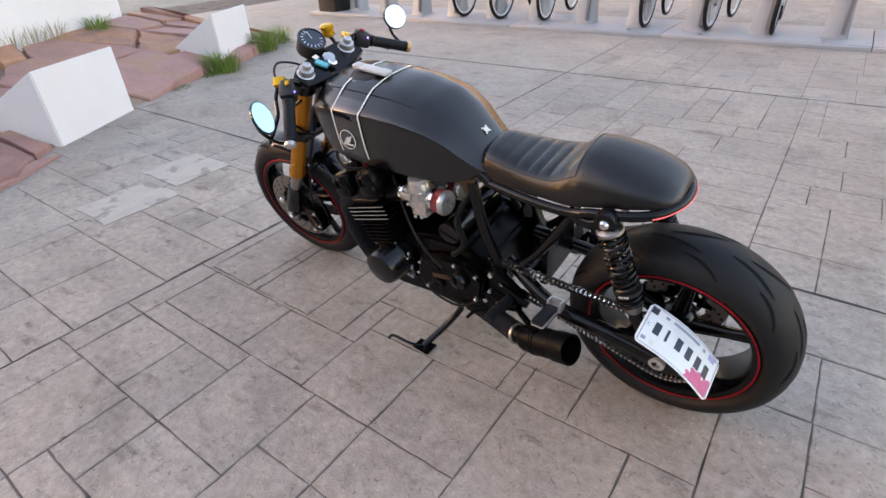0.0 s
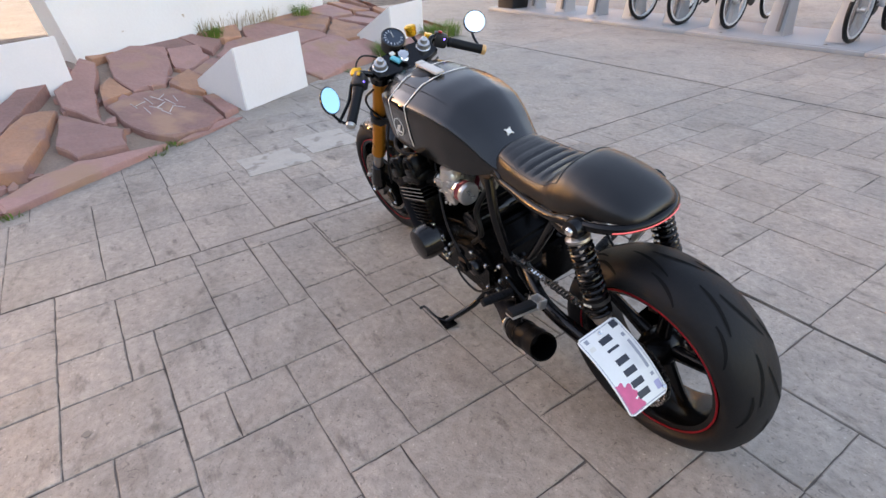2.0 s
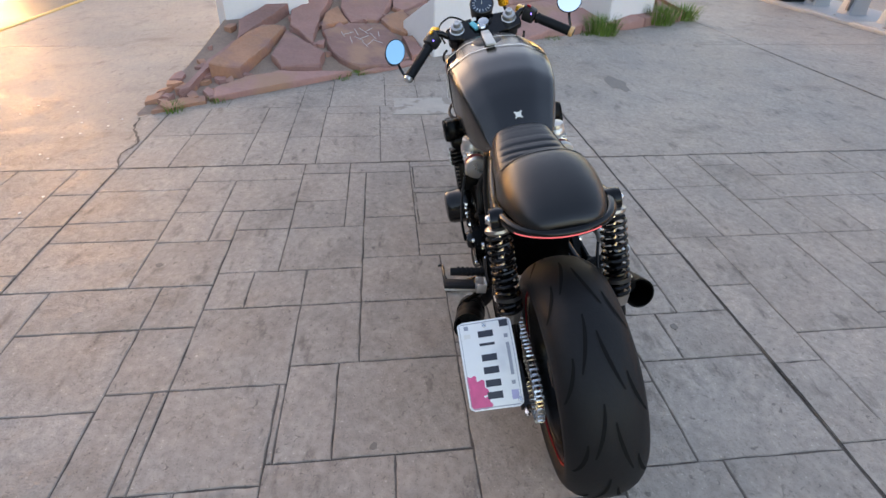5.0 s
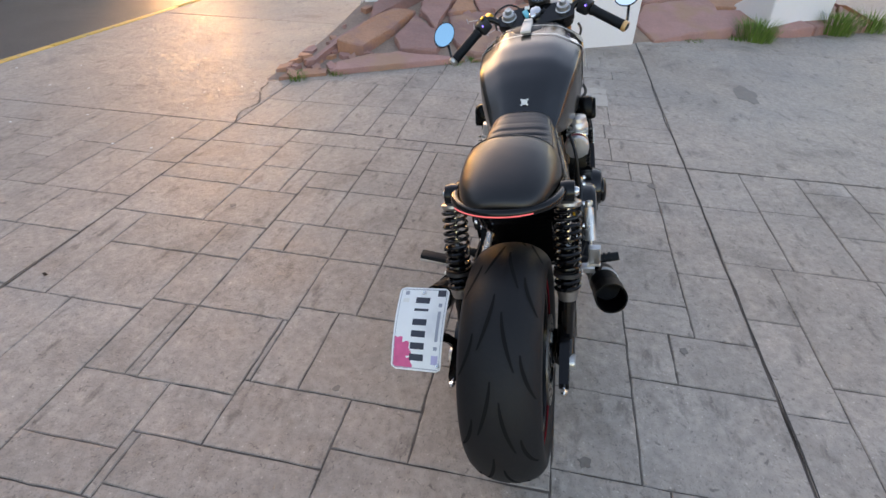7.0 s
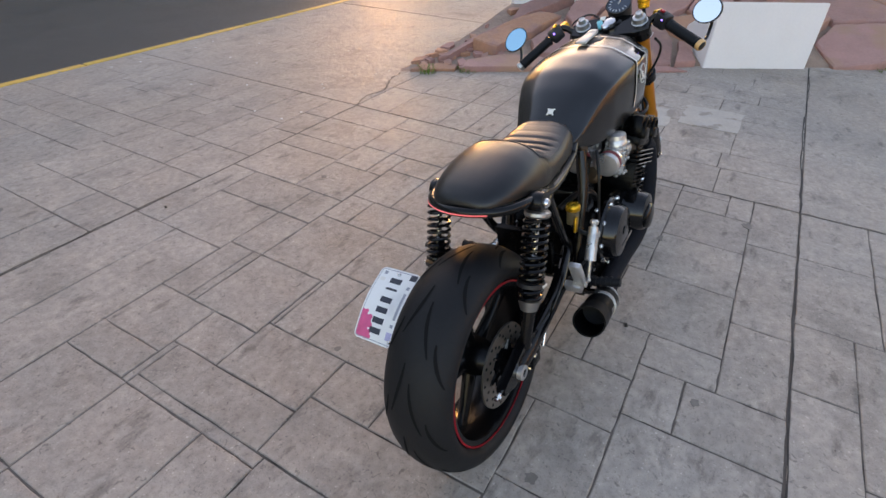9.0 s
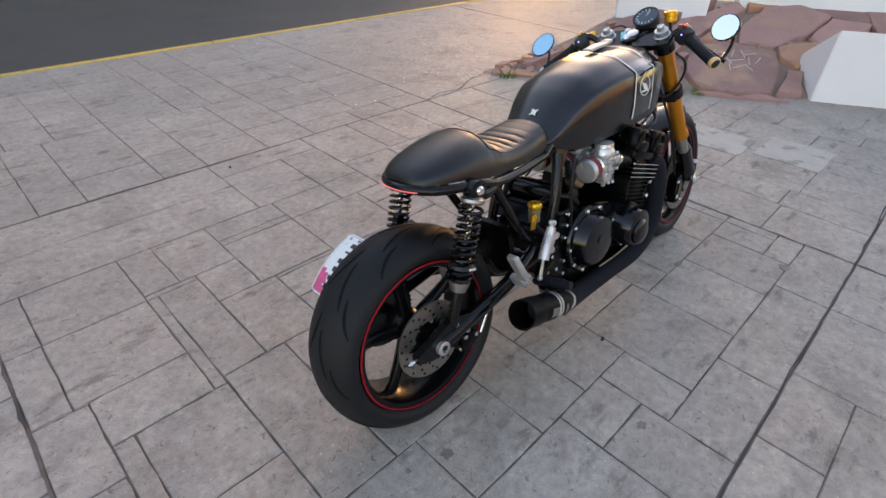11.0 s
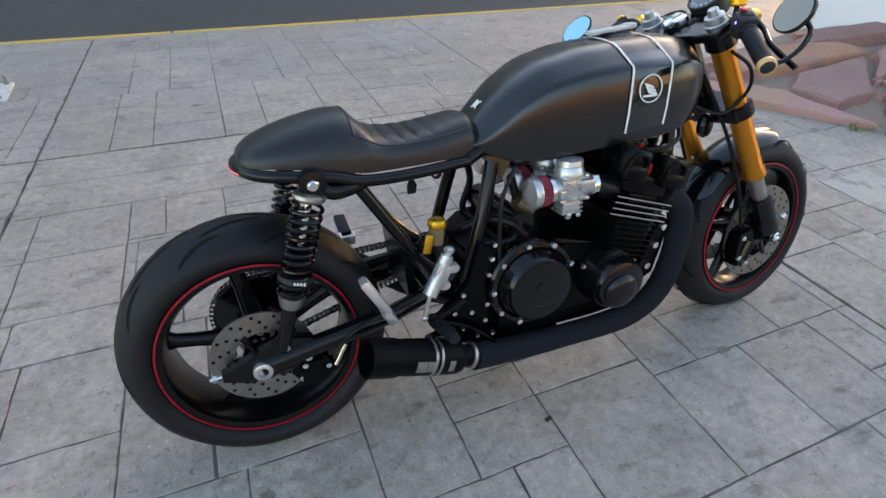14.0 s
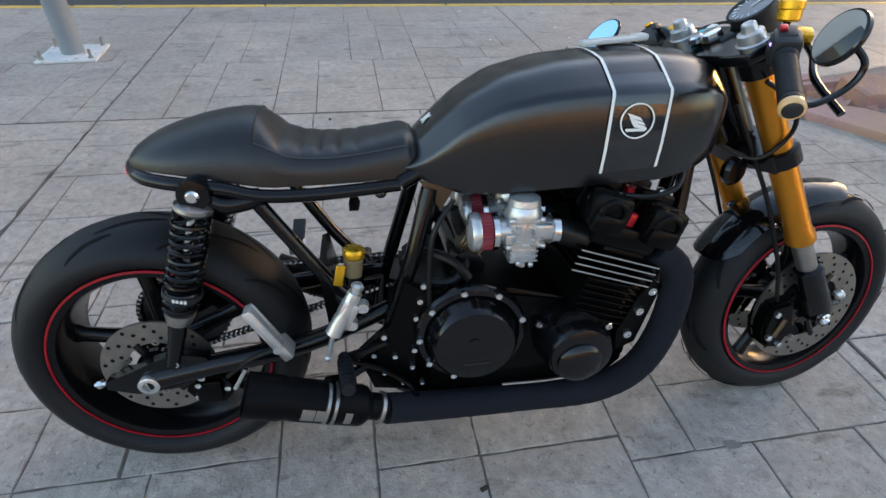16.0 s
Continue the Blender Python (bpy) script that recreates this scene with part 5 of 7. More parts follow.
for s in (-1, 1):
    part("cable_loop", steered(fix(tube(B(), [(1.13, s * 0.15, 0.86), (1.19, s * 0.16, 0.82), (1.225, s * 0.14, 0.76), (1.20, s * 0.10, 0.70), (1.15, s * 0.05, 0.72)], 0.0045, 8, 6))), HOSE, bike)
# speedometer
GC, GN = Vector((1.182, -0.016, 0.980)), Vector((-0.62, 0, 0.78)).normalized()
gauge = part("speedometer", steered(fix(lathe(B(), [(0.030, -0.055), (0.040, -0.048), (0.043, -0.010), (0.045, 0.002), (0.042, 0.005), (0.040, 0.001)], GC, GN, 32))), BLACKBOX, bike, "round black speedometer with a dark dial")
part("dial", steered(fix(lathe(B(), [(0.040, 0.0), (0.040, 0.0012), (0.001, 0.0014)], GC, GN, 32))), DIAL, gauge)
_, gu, gw = frame_of(GN)
for k in range(12):
    a = radians(-40 + 22 * k)
    bm = B()
    d = math.cos(a) * gu + math.sin(a) * gw
    tube(bm, [GC + GN * 0.002 + d * 0.026, GC + GN * 0.002 + d * 0.035], 0.0013, 5, 0)
    part("dial_mark", steered(fix(bm)), DIALMARK, gauge)
part("needle", steered(fix(tube(B(), [GC + GN * 0.003, GC + GN * 0.003 + (gu * 0.6 - gw * 0.8) * 0.030], 0.0012, 5, 0))), WHITELINE, gauge)
part("gauge_bracket", steered(fix(tube(B(), [(1.125, -0.02, 0.918), (1.15, -0.03, 0.93), tuple(GC - GN * 0.05)], 0.010, 8, 4))), FRAME, gauge)
R3 = Matrix.Rotation(radians(-30), 3, "Y")
key = part("key_fob", steered(fix(box(B(), (1.118, 0.034, 0.926), (0.042, 0.020, 0.010), R3 @ Matrix.Rotation(radians(20), 3, "Z"), 0.003))), TEAL, bike, "teal key fob on the ignition")
part("ignition", steered(fix(lathe(B(), [(0.012, 0), (0.014, 0.002), (0.014, 0.012), (0.010, 0.016)], (1.098, 0.012, 0.916), AXIS, 16))), CHROME, key)
part("tag", steered(fix(box(B(), (1.140, 0.030, 0.944), (0.016, 0.018, 0.004), R3, 0.001))), WHITELINE, key)


def handlebar(s):
    start = Vector((1.102, 0.216, 0.896)) if s > 0 else Vector((1.110, -0.196, 0.905))
    end = Vector((1.038, 0.314, 0.822)) if s > 0 else Vector((1.044, -0.298, 0.844))
    d = (end - start).normalized()
    a = start - d * 0.050
    bar = part("handlebar", steered(fix(tube(B(), [(1.128, s * 0.105, 0.888), a - d * 0.012, a + d * 0.03, a + d * 0.08], 0.0115, 12, 5))), FRAME, bike, "black clip-on handlebar")
    part("clip_ring", steered(fix(lathe(B(), [(0.029, 0.028), (0.036, 0.030), (0.036, 0.062), (0.029, 0.064)], Vector((1.128, s * 0.098, 0.924)), FD, 24))), FRAME, bar)
    bm = B()
    ln = (end - a).length
    g0 = 0.050
    prof = [(0.013, g0), (0.019, g0 + 0.001), (0.019, g0 + 0.009), (0.0165, g0 + 0.013)]
    prof += [(0.0165 + (0.0012 if k % 2 else 0), g0 + 0.015 + (ln - g0 - 0.030) * k / 24) for k in range(25)]
    prof += [(0.018, ln - 0.012), (0.018, ln - 0.004), (0.012, ln - 0.002)]
    lathe(bm, prof, a, d, 20)
    part("grip", steered(fix(bm)), GRIP, bar, "black rubber grip")
    part("bar_end", steered(fix(lathe(B(), [(0.015, ln - 0.003), (0.017, ln), (0.016, ln + 0.010), (0.010, ln + 0.014), (0.001, ln + 0.014)], a, d, 20))), ALU if s > 0 else BLACKBOX, bar, "pale metal bar end" if s > 0 else "black bar end")
    if s < 0:
        part("bar_end_ring", steered(fix(lathe(B(), [(0.0170, ln - 0.004), (0.0185, ln - 0.002), (0.0190, ln + 0.007), (0.0160, ln + 0.0115), (0.0140, ln + 0.011)], a, d, 24))), AMBERLAMP, bar, "amber bar-end signal ring")
    c = a + d * 0.022
    R = d.to_track_quat("X", "Z").to_matrix()
    bm = B()
    box(bm, c, (0.048, 0.046, 0.050), R, 0.010)
    box(bm, c + Vector((0, 0, 0.022)), (0.036, 0.030, 0.016), R, 0.005)
    sw = part("switch_housing", steered(fix(bm)), BLACKBOX, bar, "black switch housing")
    part("switch_button", steered(fix(box(B(), c + Vector((-0.01, 0, 0.032)), (0.016, 0.012, 0.006), R, 0.002))), REDPART if s < 0 else GOLDY, sw)
    part("status_light", steered(fix(ball(B(), c + Vector((-0.026, 0, 0.006)), 0.0035, 8))), BLUELED, sw)
    # lever
    fwd = Vector((1, 0, 0))
    p0 = a + d * 0.000 + fwd * 0.042
    part("lever_perch", steered(fix(box(B(), a - d * 0.004 + fwd * 0.032 + Vector((0, 0, 0.006)), (0.030, 0.036, 0.020), R, 0.004))), GOLDY, bar, "gold anodised lever perch")
    part("lever", steered(fix(tube(B(), [p0, p0 + d * 0.05 + fwd * 0.012, p0 + d * 0.11 + fwd * 0.010 + Vector((0, 0, -0.004)), p0 + d * 0.195 + fwd * 0.050 + Vector((0, 0, -0.010))], 0.0062, 8, 6))), COVER, bar, "black lever")
    # bar-end mirror
    e = a + d * (ln - 0.004)
    mc = Vector((1.072, 0.340, 0.914)) if s > 0 else Vector((1.076, -0.312, 0.942))
    arm = part("mirror_arm", steered(fix(tube(B(), [e, e + Vector((0.030, s * 0.016, 0.004)), e + Vector((0.066, s * 0.026, 0.030)), e + Vector((0.074, s * 0.030, 0.062)), mc + Vector((0.022, 0, -0.006))], 0.0052, 8, 6))), COVER, bar)
    nm = Vector((-0.82, -0.30, 0.49) if s > 0 else (-0.90, 0.20, 0.38)).normalized()
    _, u, w = frame_of(nm)
    upv = (Vector((0, 0, 1)) - nm * nm.z).normalized()
    sd = nm.cross(upv)
    if s > 0:
        upv, sd = upv * math.cos(0.7) - sd * math.sin(0.7), sd * math.cos(0.7) + upv * math.sin(0.7)
    for nme, mat, k, y0, y1, lb in (("mirror_shell", COVER, 1.0, -0.012, 0.0, "black oval bar-end mirror"), ("mirror_glass", SKYMIRROR if s > 0 else MIRROR, 0.92, 0.0, 0.0015, "mirror glass with the reflected sky's blue in its colour" if s > 0 else "clear mirror glass")):
        bm = B()
        rings = []
        steps = ((y0, 0.75), ((y0 + y1) / 2, 1.0), (y1, 1.0)) if nme == "mirror_shell" else ((y0, 1.0), (y1, 1.0))
        for y, f in steps:
            rings.append([mc + nm * y + (sd * (0.036 if s > 0 else 0.045) * math.cos(t) + upv * (0.050 if s > 0 else 0.041) * math.sin(t)) * k * f for t in [2 * math.pi * i / 32 for i in range(32)]])
        ring_faces(bm, rings)
        part(nme, steered(fix(bm)), mat, arm, lb)
    return bar, a, d


hr, ar, dr = handlebar(-1)
hl, alv, dl = handlebar(1)
# front brake reservoir on the right, gold
part("brake_reservoir", steered(fix(lathe(B(), [(0.016, 0), (0.020, 0.004), (0.020, 0.020), (0.022, 0.022), (0.022, 0.034), (0.016, 0.038), (0.002, 0.038)], (1.190, -0.100, 0.956), (0, 0, 1), 20))), GOLDY, hr, "gold anodised brake fluid reservoir")
part("reservoir_stem", steered(fix(cyl(B(), (1.160, -0.115, 0.885), (1.190, -0.100, 0.958), 0.006))), HOSE, hr)
part("clutch_cable", steered(fix(tube(B(), [(1.14, 0.150, 0.885), (1.20, 0.155, 0.93), (1.235, 0.10, 0.95), (1.20, 0.045, 0.92), (1.16, 0.02, 0.86)], 0.0035, 6, 6))), HOSE, hl)

# front mudguard
bm = B()
rows = []
for i in range(21):
    row = []
    for j in range(17):
        q = -1 + 2 * j / 16
        a0, a1 = 82 + 5 * abs(q) ** 3, 152 - 9 * abs(q) ** 3
        a = radians(a0 + (a1 - a0) * i / 20)
        r = 0.316 - 0.030 * abs(q) ** 2.0
        row.append(FC + Vector((r * math.cos(a), 0.064 * math.sin(q * 1.25) / math.sin(1.25), r * math.sin(a))))
    rows.append(row)
ring_faces(bm, rows, False, False)
bmesh.ops.solidify(bm, geom=list(bm.faces), thickness=0.003)
fend = part("front_mudguard", steered(fix(bm)), GLOSS, bike, "gloss black front mudguard")
for s in (-1, 1):
    part("mudguard_bracket", steered(fix(tube(B(), [FC + Vector((-0.16, s * 0.070, 0.245)), FC + Vector((-0.09, s * 0.084, 0.18)), FC + Vector((-0.06, s * 0.09, 0.10))], 0.008, 8, 4))), COVER, fend)
bolts(fend, [FC + Vector((-0.165, s * 0.072, 0.24)) for s in (-1, 1)], (0, -1, 0.3), 0.006, st=True)

# ---- number plate, hung outside the left shock ----
PA, PB, PC, PD = Vector((0.036, 0.146, 0.500)), Vector((-0.131, 0.152, 0.380)), Vector((-0.130, 0.275, 0.386)), Vector((0.035, 0.274, 0.503))


def plate_at(u, v, h=0.0):
    """u along the long side from the top, v across, h above the surface."""
    a, b = PA.lerp(PB, u), PD.lerp(PC, u)
    n = (PB - PA).cross(PD - PA).normalized()
    n = n if n.z > 0 else -n
    return a.lerp(b, v) + n * (0.016 * math.sin(math.pi * u) + h)


def plate_patch(u0, u1, v0, v1, h0, h1, n=10, round_=0.0):
    bm = B()
    rows = []
    for i in range(n + 1):
        u = u0 + (u1 - u0) * i / n
        inset = 0.0
        if round_:
            e = min(u - u0, u1 - u) * 0.207
            rr = round_
            inset = (rr - math.sqrt(max(0, rr * rr - (rr - min(e, rr)) ** 2))) / 0.127
        va, vb = v0 + inset, v1 - inset
        rows.append([plate_at(u, va, h0), plate_at(u, vb, h0), plate_at(u, vb, h1), plate_at(u, va, h1)])
    ring_faces(bm, rows)
    return fix(bm)


plate = part("number_plate", plate_patch(0, 1, 0, 1, -0.001, 0.001, 40, 0.012), PLATE, bike, "bent white number plate with dark characters as bars")
for (u0, u1, v0, v1, mt, nm) in ((0.025, 0.975, 0.035, 0.045, INKGREY, "border_line"), (0.025, 0.975, 0.955, 0.965, INKGREY, "border_line"), (0.02, 0.03, 0.06, 0.94, INKGREY, "border_line"), (0.97, 0.98, 0.06, 0.94, INKGREY, "border_line"),
                                (0.03, 0.11, 0.06, 0.22, INK, "corner_print"), (0.82, 0.92, 0.07, 0.20, LILAC, "seal_print"), (0.20, 0.245, 0.10, 0.17, INKGREY, "small_bar"), (0.30, 0.66, 0.10, 0.16, INKGREY, "small_bar"), (0.72, 0.76, 0.10, 0.17, INKGREY, "small_bar"),
                                (0.05, 0.10, 0.80, 0.88, INKGREY, "corner_seal"), (0.15, 0.20, 0.78, 0.90, WHITELINE, "corner_seal")):
    part(nm, plate_patch(u0, u1, v0, v1, 0.0008, 0.0016, 8), mt, plate)
for u0 in (0.13, 0.275, 0.405, 0.545, 0.685, 0.815):
    part("character_bar", plate_patch(u0, u0 + (0.075 if u0 != 0.275 else 0.03), 0.36, 0.64, 0.0008, 0.0017, 4), INK, plate)
for (u, v, r) in ((0.70, 0.90, 0.016), (0.78, 0.80, 0.022), (0.88, 0.86, 0.024), (0.93, 0.70, 0.015)):
    bm = B()
    c = plate_at(u, v, 0.0)
    rows = []
    outline = [plate_at(min(max(u + r / 0.207 * (1 + 0.2 * math.cos(5 * t)) * math.cos(t), 0.01), 0.985), min(max(v + r / 0.127 * (1 + 0.2 * math.cos(5 * t)) * math.sin(t), 0.02), 0.97), 0.0012) for t in [2 * math.pi * i / 30 for i in range(30)]]
    cv = bm.verts.new(plate_at(u, v, 0.0014))
    vs = [bm.verts.new(p) for p in outline]
    for i in range(30):
        bm.faces.new((cv, vs[i], vs[(i + 1) % 30]))
    part("flower_print", fix(bm), PINK, plate)
bolts(plate, [plate_at(0.93, 0.06, 0.002), plate_at(0.07, 0.5, 0.002)], (-0.5, 0.1, 0.8), 0.005)
part("plate_bracket", fix(tube(B(), [tuple(plate_at(0.6, 0.3, -0.004)), (-0.02, 0.16, 0.385), (0.0, 0.145, 0.335)], 0.012, 8, 4)), CAST, plate)

# ---- planter bed with flagstones, white blocks and white wall ----
FRONT = [Vector(p) for p in ((2.70, 2.06), (3.08, 1.54), (3.45, 0.98), (3.84, 0.36), (4.19, -0.06), (4.66, -0.84), (5.10, -1.62), (5.42, -2.55), (5.95, -3.50))]
FLEN = [0.0]
for a, b in zip(FRONT, FRONT[1:]):
    FLEN.append(FLEN[-1] + (b - a).length)


def bed_at(u, v):
    """u metres along the front edge, v metres back from it; height of the sloping bed there."""
    u = min(max(u, 0), FLEN[-1] - 1e-6)
    i = max(k for k in range(len(FLEN) - 1) if FLEN[k] <= u)
    f = (u - FLEN[i]) / (FLEN[i + 1] - FLEN[i])
    p = FRONT[i].lerp(FRONT[i + 1], f)
    n = Vector((0.86, 0.51))
    q = p + n * v
    return Vector((q.x, q.y, 0.012 + 0.25 * min(v, 1.7) * (0.25 + 0.75 * min(1, u / 1.0))))


def clip(poly, p, n):
    out = []
    for a, b in zip(poly, poly[1:] + poly[:1]):
        da, db = (a - p).dot(n), (b - p).dot(n)
        if da <= 0:
            out.append(a)
        if (da < 0 < db) or (db < 0 < da):
            out.append(a.lerp(b, da / (da - db)))
    return out


def depth_at(u):
    """How far back the bed reaches: it tapers to a tip at its near end."""
    return min(1.75, 0.06 + 1.10 * max(u, 0.0))


bed = tagged(new("planter_bed"), "sloping bed of purple and orange flagstones beside the pavement", "planter", kind="structure")
bm = B()
rows = []
for i in range(36):
    u = FLEN[-1] * i / 35
    w = depth_at(u)
    rows.append([bed_at(u, 0.02) - Vector((0, 0, 0.05))] + [bed_at(u, w * f) - Vector((0, 0, 0.012)) for f in (0.04, 0.3, 0.65, 1.0)] + [bed_at(u, w + 0.10) - Vector((0, 0, 0.6))])
ring_faces(bm, rows, False, False)
part("bed_base", fix(bm), MORTAR, bed)
rng = random.Random(11)
def flag(outline, orange, lift, tilt):
    """One slab: corners in metres along and back from the front edge, with ragged, broken sides."""
    cell = [Vector(p) for p in outline]
    c = sum(cell, Vector((0, 0))) / len(cell)
    out = []
    for a, b in zip(cell, cell[1:] + cell[:1]):
        k = max(1, int((b - a).length / 0.10))
        for j in range(k):
            p = a.lerp(b, j / k)
            out.append(p + (c - p).normalized() * rng.uniform(-0.006, 0.026))
    top, mid, low = [], [], []
    for p in out:
        g = bed_at(p.x, p.y)
        h = max(lift + (p - c).dot(Vector(tilt)), 0.010)
        e = c.lerp(p, rng.uniform(0.955, 0.985))
        g2 = bed_at(e.x, e.y)
        top.append(g2 + Vector((0, 0, h + rng.uniform(-0.004, 0.004))))
        mid.append(g + Vector((0, 0, h - rng.uniform(0.008, 0.016))))
        low.append(g + Vector((0, 0, -0.06)))
    bm = B()
    ring_faces(bm, [low, mid, top])
    return part("flagstone", fix(bm), STONEORANGE if orange else STONE, bed, smooth=False)


# the slabs that can be told apart
flag([(0.50, -0.04), (1.02, -0.05), (1.47, -0.05), (1.66, -0.03), (1.42, 0.05), (1.12, 0.17), (0.82, 0.18), (0.56, 0.10)], 0, 0.038, (0.0, -0.01))
flag([(1.78, 0.73), (2.10, 0.79), (2.44, 0.66), (2.46, 0.40), (2.30, 0.0), (2.04, -0.06), (1.76, 0.0), (1.65, 0.19), (1.68, 0.46)], 0, 0.040, (0.0, -0.02))
flag([(2.46, 1.48), (2.79, 1.54), (3.03, 1.33), (2.76, 0.97), (2.45, 0.75), (2.15, 0.84), (2.19, 1.12)], 0, 0.050, (0.05, 0.04))
flag([(1.95, 1.00), (2.18, 1.12), (2.12, 0.82), (1.80, 0.76)], 1, 0.045, (-0.1, 0.1))
flag([(1.65, 1.09), (2.22, 1.51), (2.28, 1.39), (1.88, 0.93), (1.63, 0.60), (1.57, 0.48), (1.53, 0.85)], 0, 0.060, (0.0, 0.04))
flag([(0.99, 0.67), (1.29, 0.88), (1.49, 0.85), (1.10, 0.44), (0.82, 0.23), (0.60, 0.34)], 1, 0.075, (-0.10, 0.06))
flag([(1.47, 0.82), (1.55, 0.46), (1.58, 0.28), (1.44, 0.06), (1.13, 0.18), (1.12, 0.40)], 0, 0.050, (0.04, -0.05))
flag([(1.08, 0.94), (1.40, 1.16), (2.01, 1.54), (1.83, 1.30), (1.36, 0.95), (0.97, 0.68)], 0, 0.085, (-0.05, 0.10))
flag([(0.30, 0.12), (0.66, 0.49), (0.96, 0.68), (0.93, 0.58), (0.58, 0.35), (0.40, 0.16)], 0, 0.060, (-0.05, 0.10))
flag([(1.70, -0.05), (2.05, -0.08), (2.45, -0.10), (2.30, -0.02), (2.02, 0.0)], 0, 0.025, (0.0, 0.0))
flag([(3.03, 1.33), (3.33, 1.21), (3.18, 0.94), (2.82, 0.85), (2.77, 0.97)], 0, 0.055, (0.1, 0.0))
flag([(2.47, 0.73), (2.82, 0.84), (2.82, 0.61), (2.58, 0.40), (2.47, 0.58)], 1, 0.045, (0.0, 0.06))
flag([(2.50, 0.38), (2.62, 0.36), (2.56, 0.02), (2.36, 0.03)], 0, 0.030, (0.0, 0.0))
flag([(2.82, 0.83), (3.20, 0.92), (3.30, 0.62), (2.86, 0.60)], 0, 0.050, (0.08, 0.0))
flag([(2.30, 1.66), (2.75, 1.72), (2.78, 1.56), (2.46, 1.50), (2.30, 1.48)], 1, 0.050, (0.0, 0.05))
flag([(2.82, 1.72), (3.40, 1.74), (3.36, 1.26), (3.06, 1.36), (2.84, 1.58)], 0, 0.050, (0.0, 0.04))
flag([(0.06, -0.02), (0.46, -0.03), (0.50, 0.06), (0.32, 0.10), (0.14, 0.08)], 1, 0.012, (0.0, 0.0))
# broken pieces filling the gaps
for k in range(70):
    u = rng.uniform(0.15, 3.3)
    v = rng.uniform(0.02, min(depth_at(u) - 0.04, 1.6))
    r = rng.uniform(0.03, 0.085)
    a0 = rng.uniform(0, 6.28)
    flag([(u + r * rng.uniform(0.6, 1.3) * math.cos(a0 + q), v + r * rng.uniform(0.5, 1.1) * math.sin(a0 + q)) for q in (0, 1.3, 2.6, 4.1, 5.2)], int(rng.random() < 0.35), rng.uniform(0.004, 0.03), (rng.uniform(-0.3, 0.3), rng.uniform(-0.3, 0.3)))
KNOWN = [(3.45, 1.40, 0), (4.30, 0.34, 0), (4.35, 1.05, 0), (5.05, 1.30, 1), (5.35, 0.85, 1), (5.9, 0.40, 0), (5.2, 0.15, 0), (3.7, 0.95, 0), (3.75, 1.55, 1)]
seeds = [(Vector((u, v)), o) for u, v, o in KNOWN]
for u in (5.75, 6.1, 6.5, 6.9):
    for v in (0.2, 0.62, 1.05, 1.45):
        q = Vector((u + rng.uniform(-0.12, 0.12), v + rng.uniform(-0.1, 0.1)))
        if min((q - k[0]).length for k in seeds) > 0.28:
            seeds.append((q, int(rng.random() < 0.2)))
for s, o in seeds:
    cell = [Vector(p) for p in ((max(s.x - 0.55, 3.36), max(0.0, s.y - 0.5)), (s.x + 0.55, max(0.0, s.y - 0.5)), (s.x + 0.55, min(s.y + 0.45, 1.74)), (max(s.x - 0.55, 3.36), min(s.y + 0.45, 1.74)))]
    for t, _ in seeds:
        if t is not s and (t - s).length < 1.6:
            d = (t - s).normalized()
            cell = clip(cell, (s + t) / 2 - d * rng.uniform(0.004, 0.02), d)
            if len(cell) < 3:
                break
    if len(cell) > 2:
        flag(cell, o, rng.uniform(0.03, 0.07), (rng.uniform(-0.10, 0.10), rng.uniform(-0.12, 0.08)))
# chalk scribble on the large stone
for i, (du, dv, ln, an) in enumerate(((-0.20, 0.12, 0.05, 80), (-0.13, 0.12, 0.06, 10), (-0.05, 0.13, 0.07, 75), (0.03, 0.12, 0.07, 100), (0.10, 0.12, 0.06, 20), (-0.18, 0.0, 0.07, 70), (-0.10, 0.0, 0.06, 110), (-0.02, 0.01, 0.07, 15),
                                     (0.07, 0.01, 0.07, 85), (0.15, 0.02, 0.06, 60), (-0.10, -0.11, 0.06, 90), (-0.03, -0.10, 0.06, 30), (0.05, -0.10, 0.06, 120))):
    q = Vector((2.12 + du, 0.46 + dv))
    e = Vector((math.cos(radians(an)), math.sin(radians(an)))) * ln
    bm = B()
    tube(bm, [bed_at(*(q - e)) + Vector((0, 0, 0.0385)), bed_at(*(q + e * 0.8)) + Vector((0, 0, 0.0385))], 0.0032, 5, 0)
    part("chalk_stroke", fix(bm), CHALK, bed)


def wedge(name, p0, p1, back, h, low, label):
    """A block with a tall upright front from p0 to p1 and a top that falls towards its back."""
    p0, p1 = Vector(p0), Vector(p1)
    d = (p1 - p0).normalized()
    n = Vector((-d.y, d.x)) if Vector((-d.y, d.x)).dot(Vector((0.86, 0.51))) > 0 else Vector((d.y, -d.x))
    q0, q1 = p0 + n * back, p1 + n * back
    bm = B()
    b = [bm.verts.new((p.x, p.y, -0.05)) for p in (p0, p1, q1, q0)]
    t = [bm.verts.new((p.x, p.y, z)) for p, z in ((p0, h), (p1, h), (q1, low), (q0, low))]
    bm.faces.new(b[::-1])
    bm.faces.new(t)
    for i in range(4):
        bm.faces.new((b[i], b[(i + 1) % 4], t[(i + 1) % 4], t[i]))
    fix(bm)
    bmesh.ops.bevel(bm, geom=list(bm.edges), offset=0.008, segments=2, affect="EDGES")
    return tagged(part(name, bm, PINKWHITE), label, "planter block", group="white planter blocks")


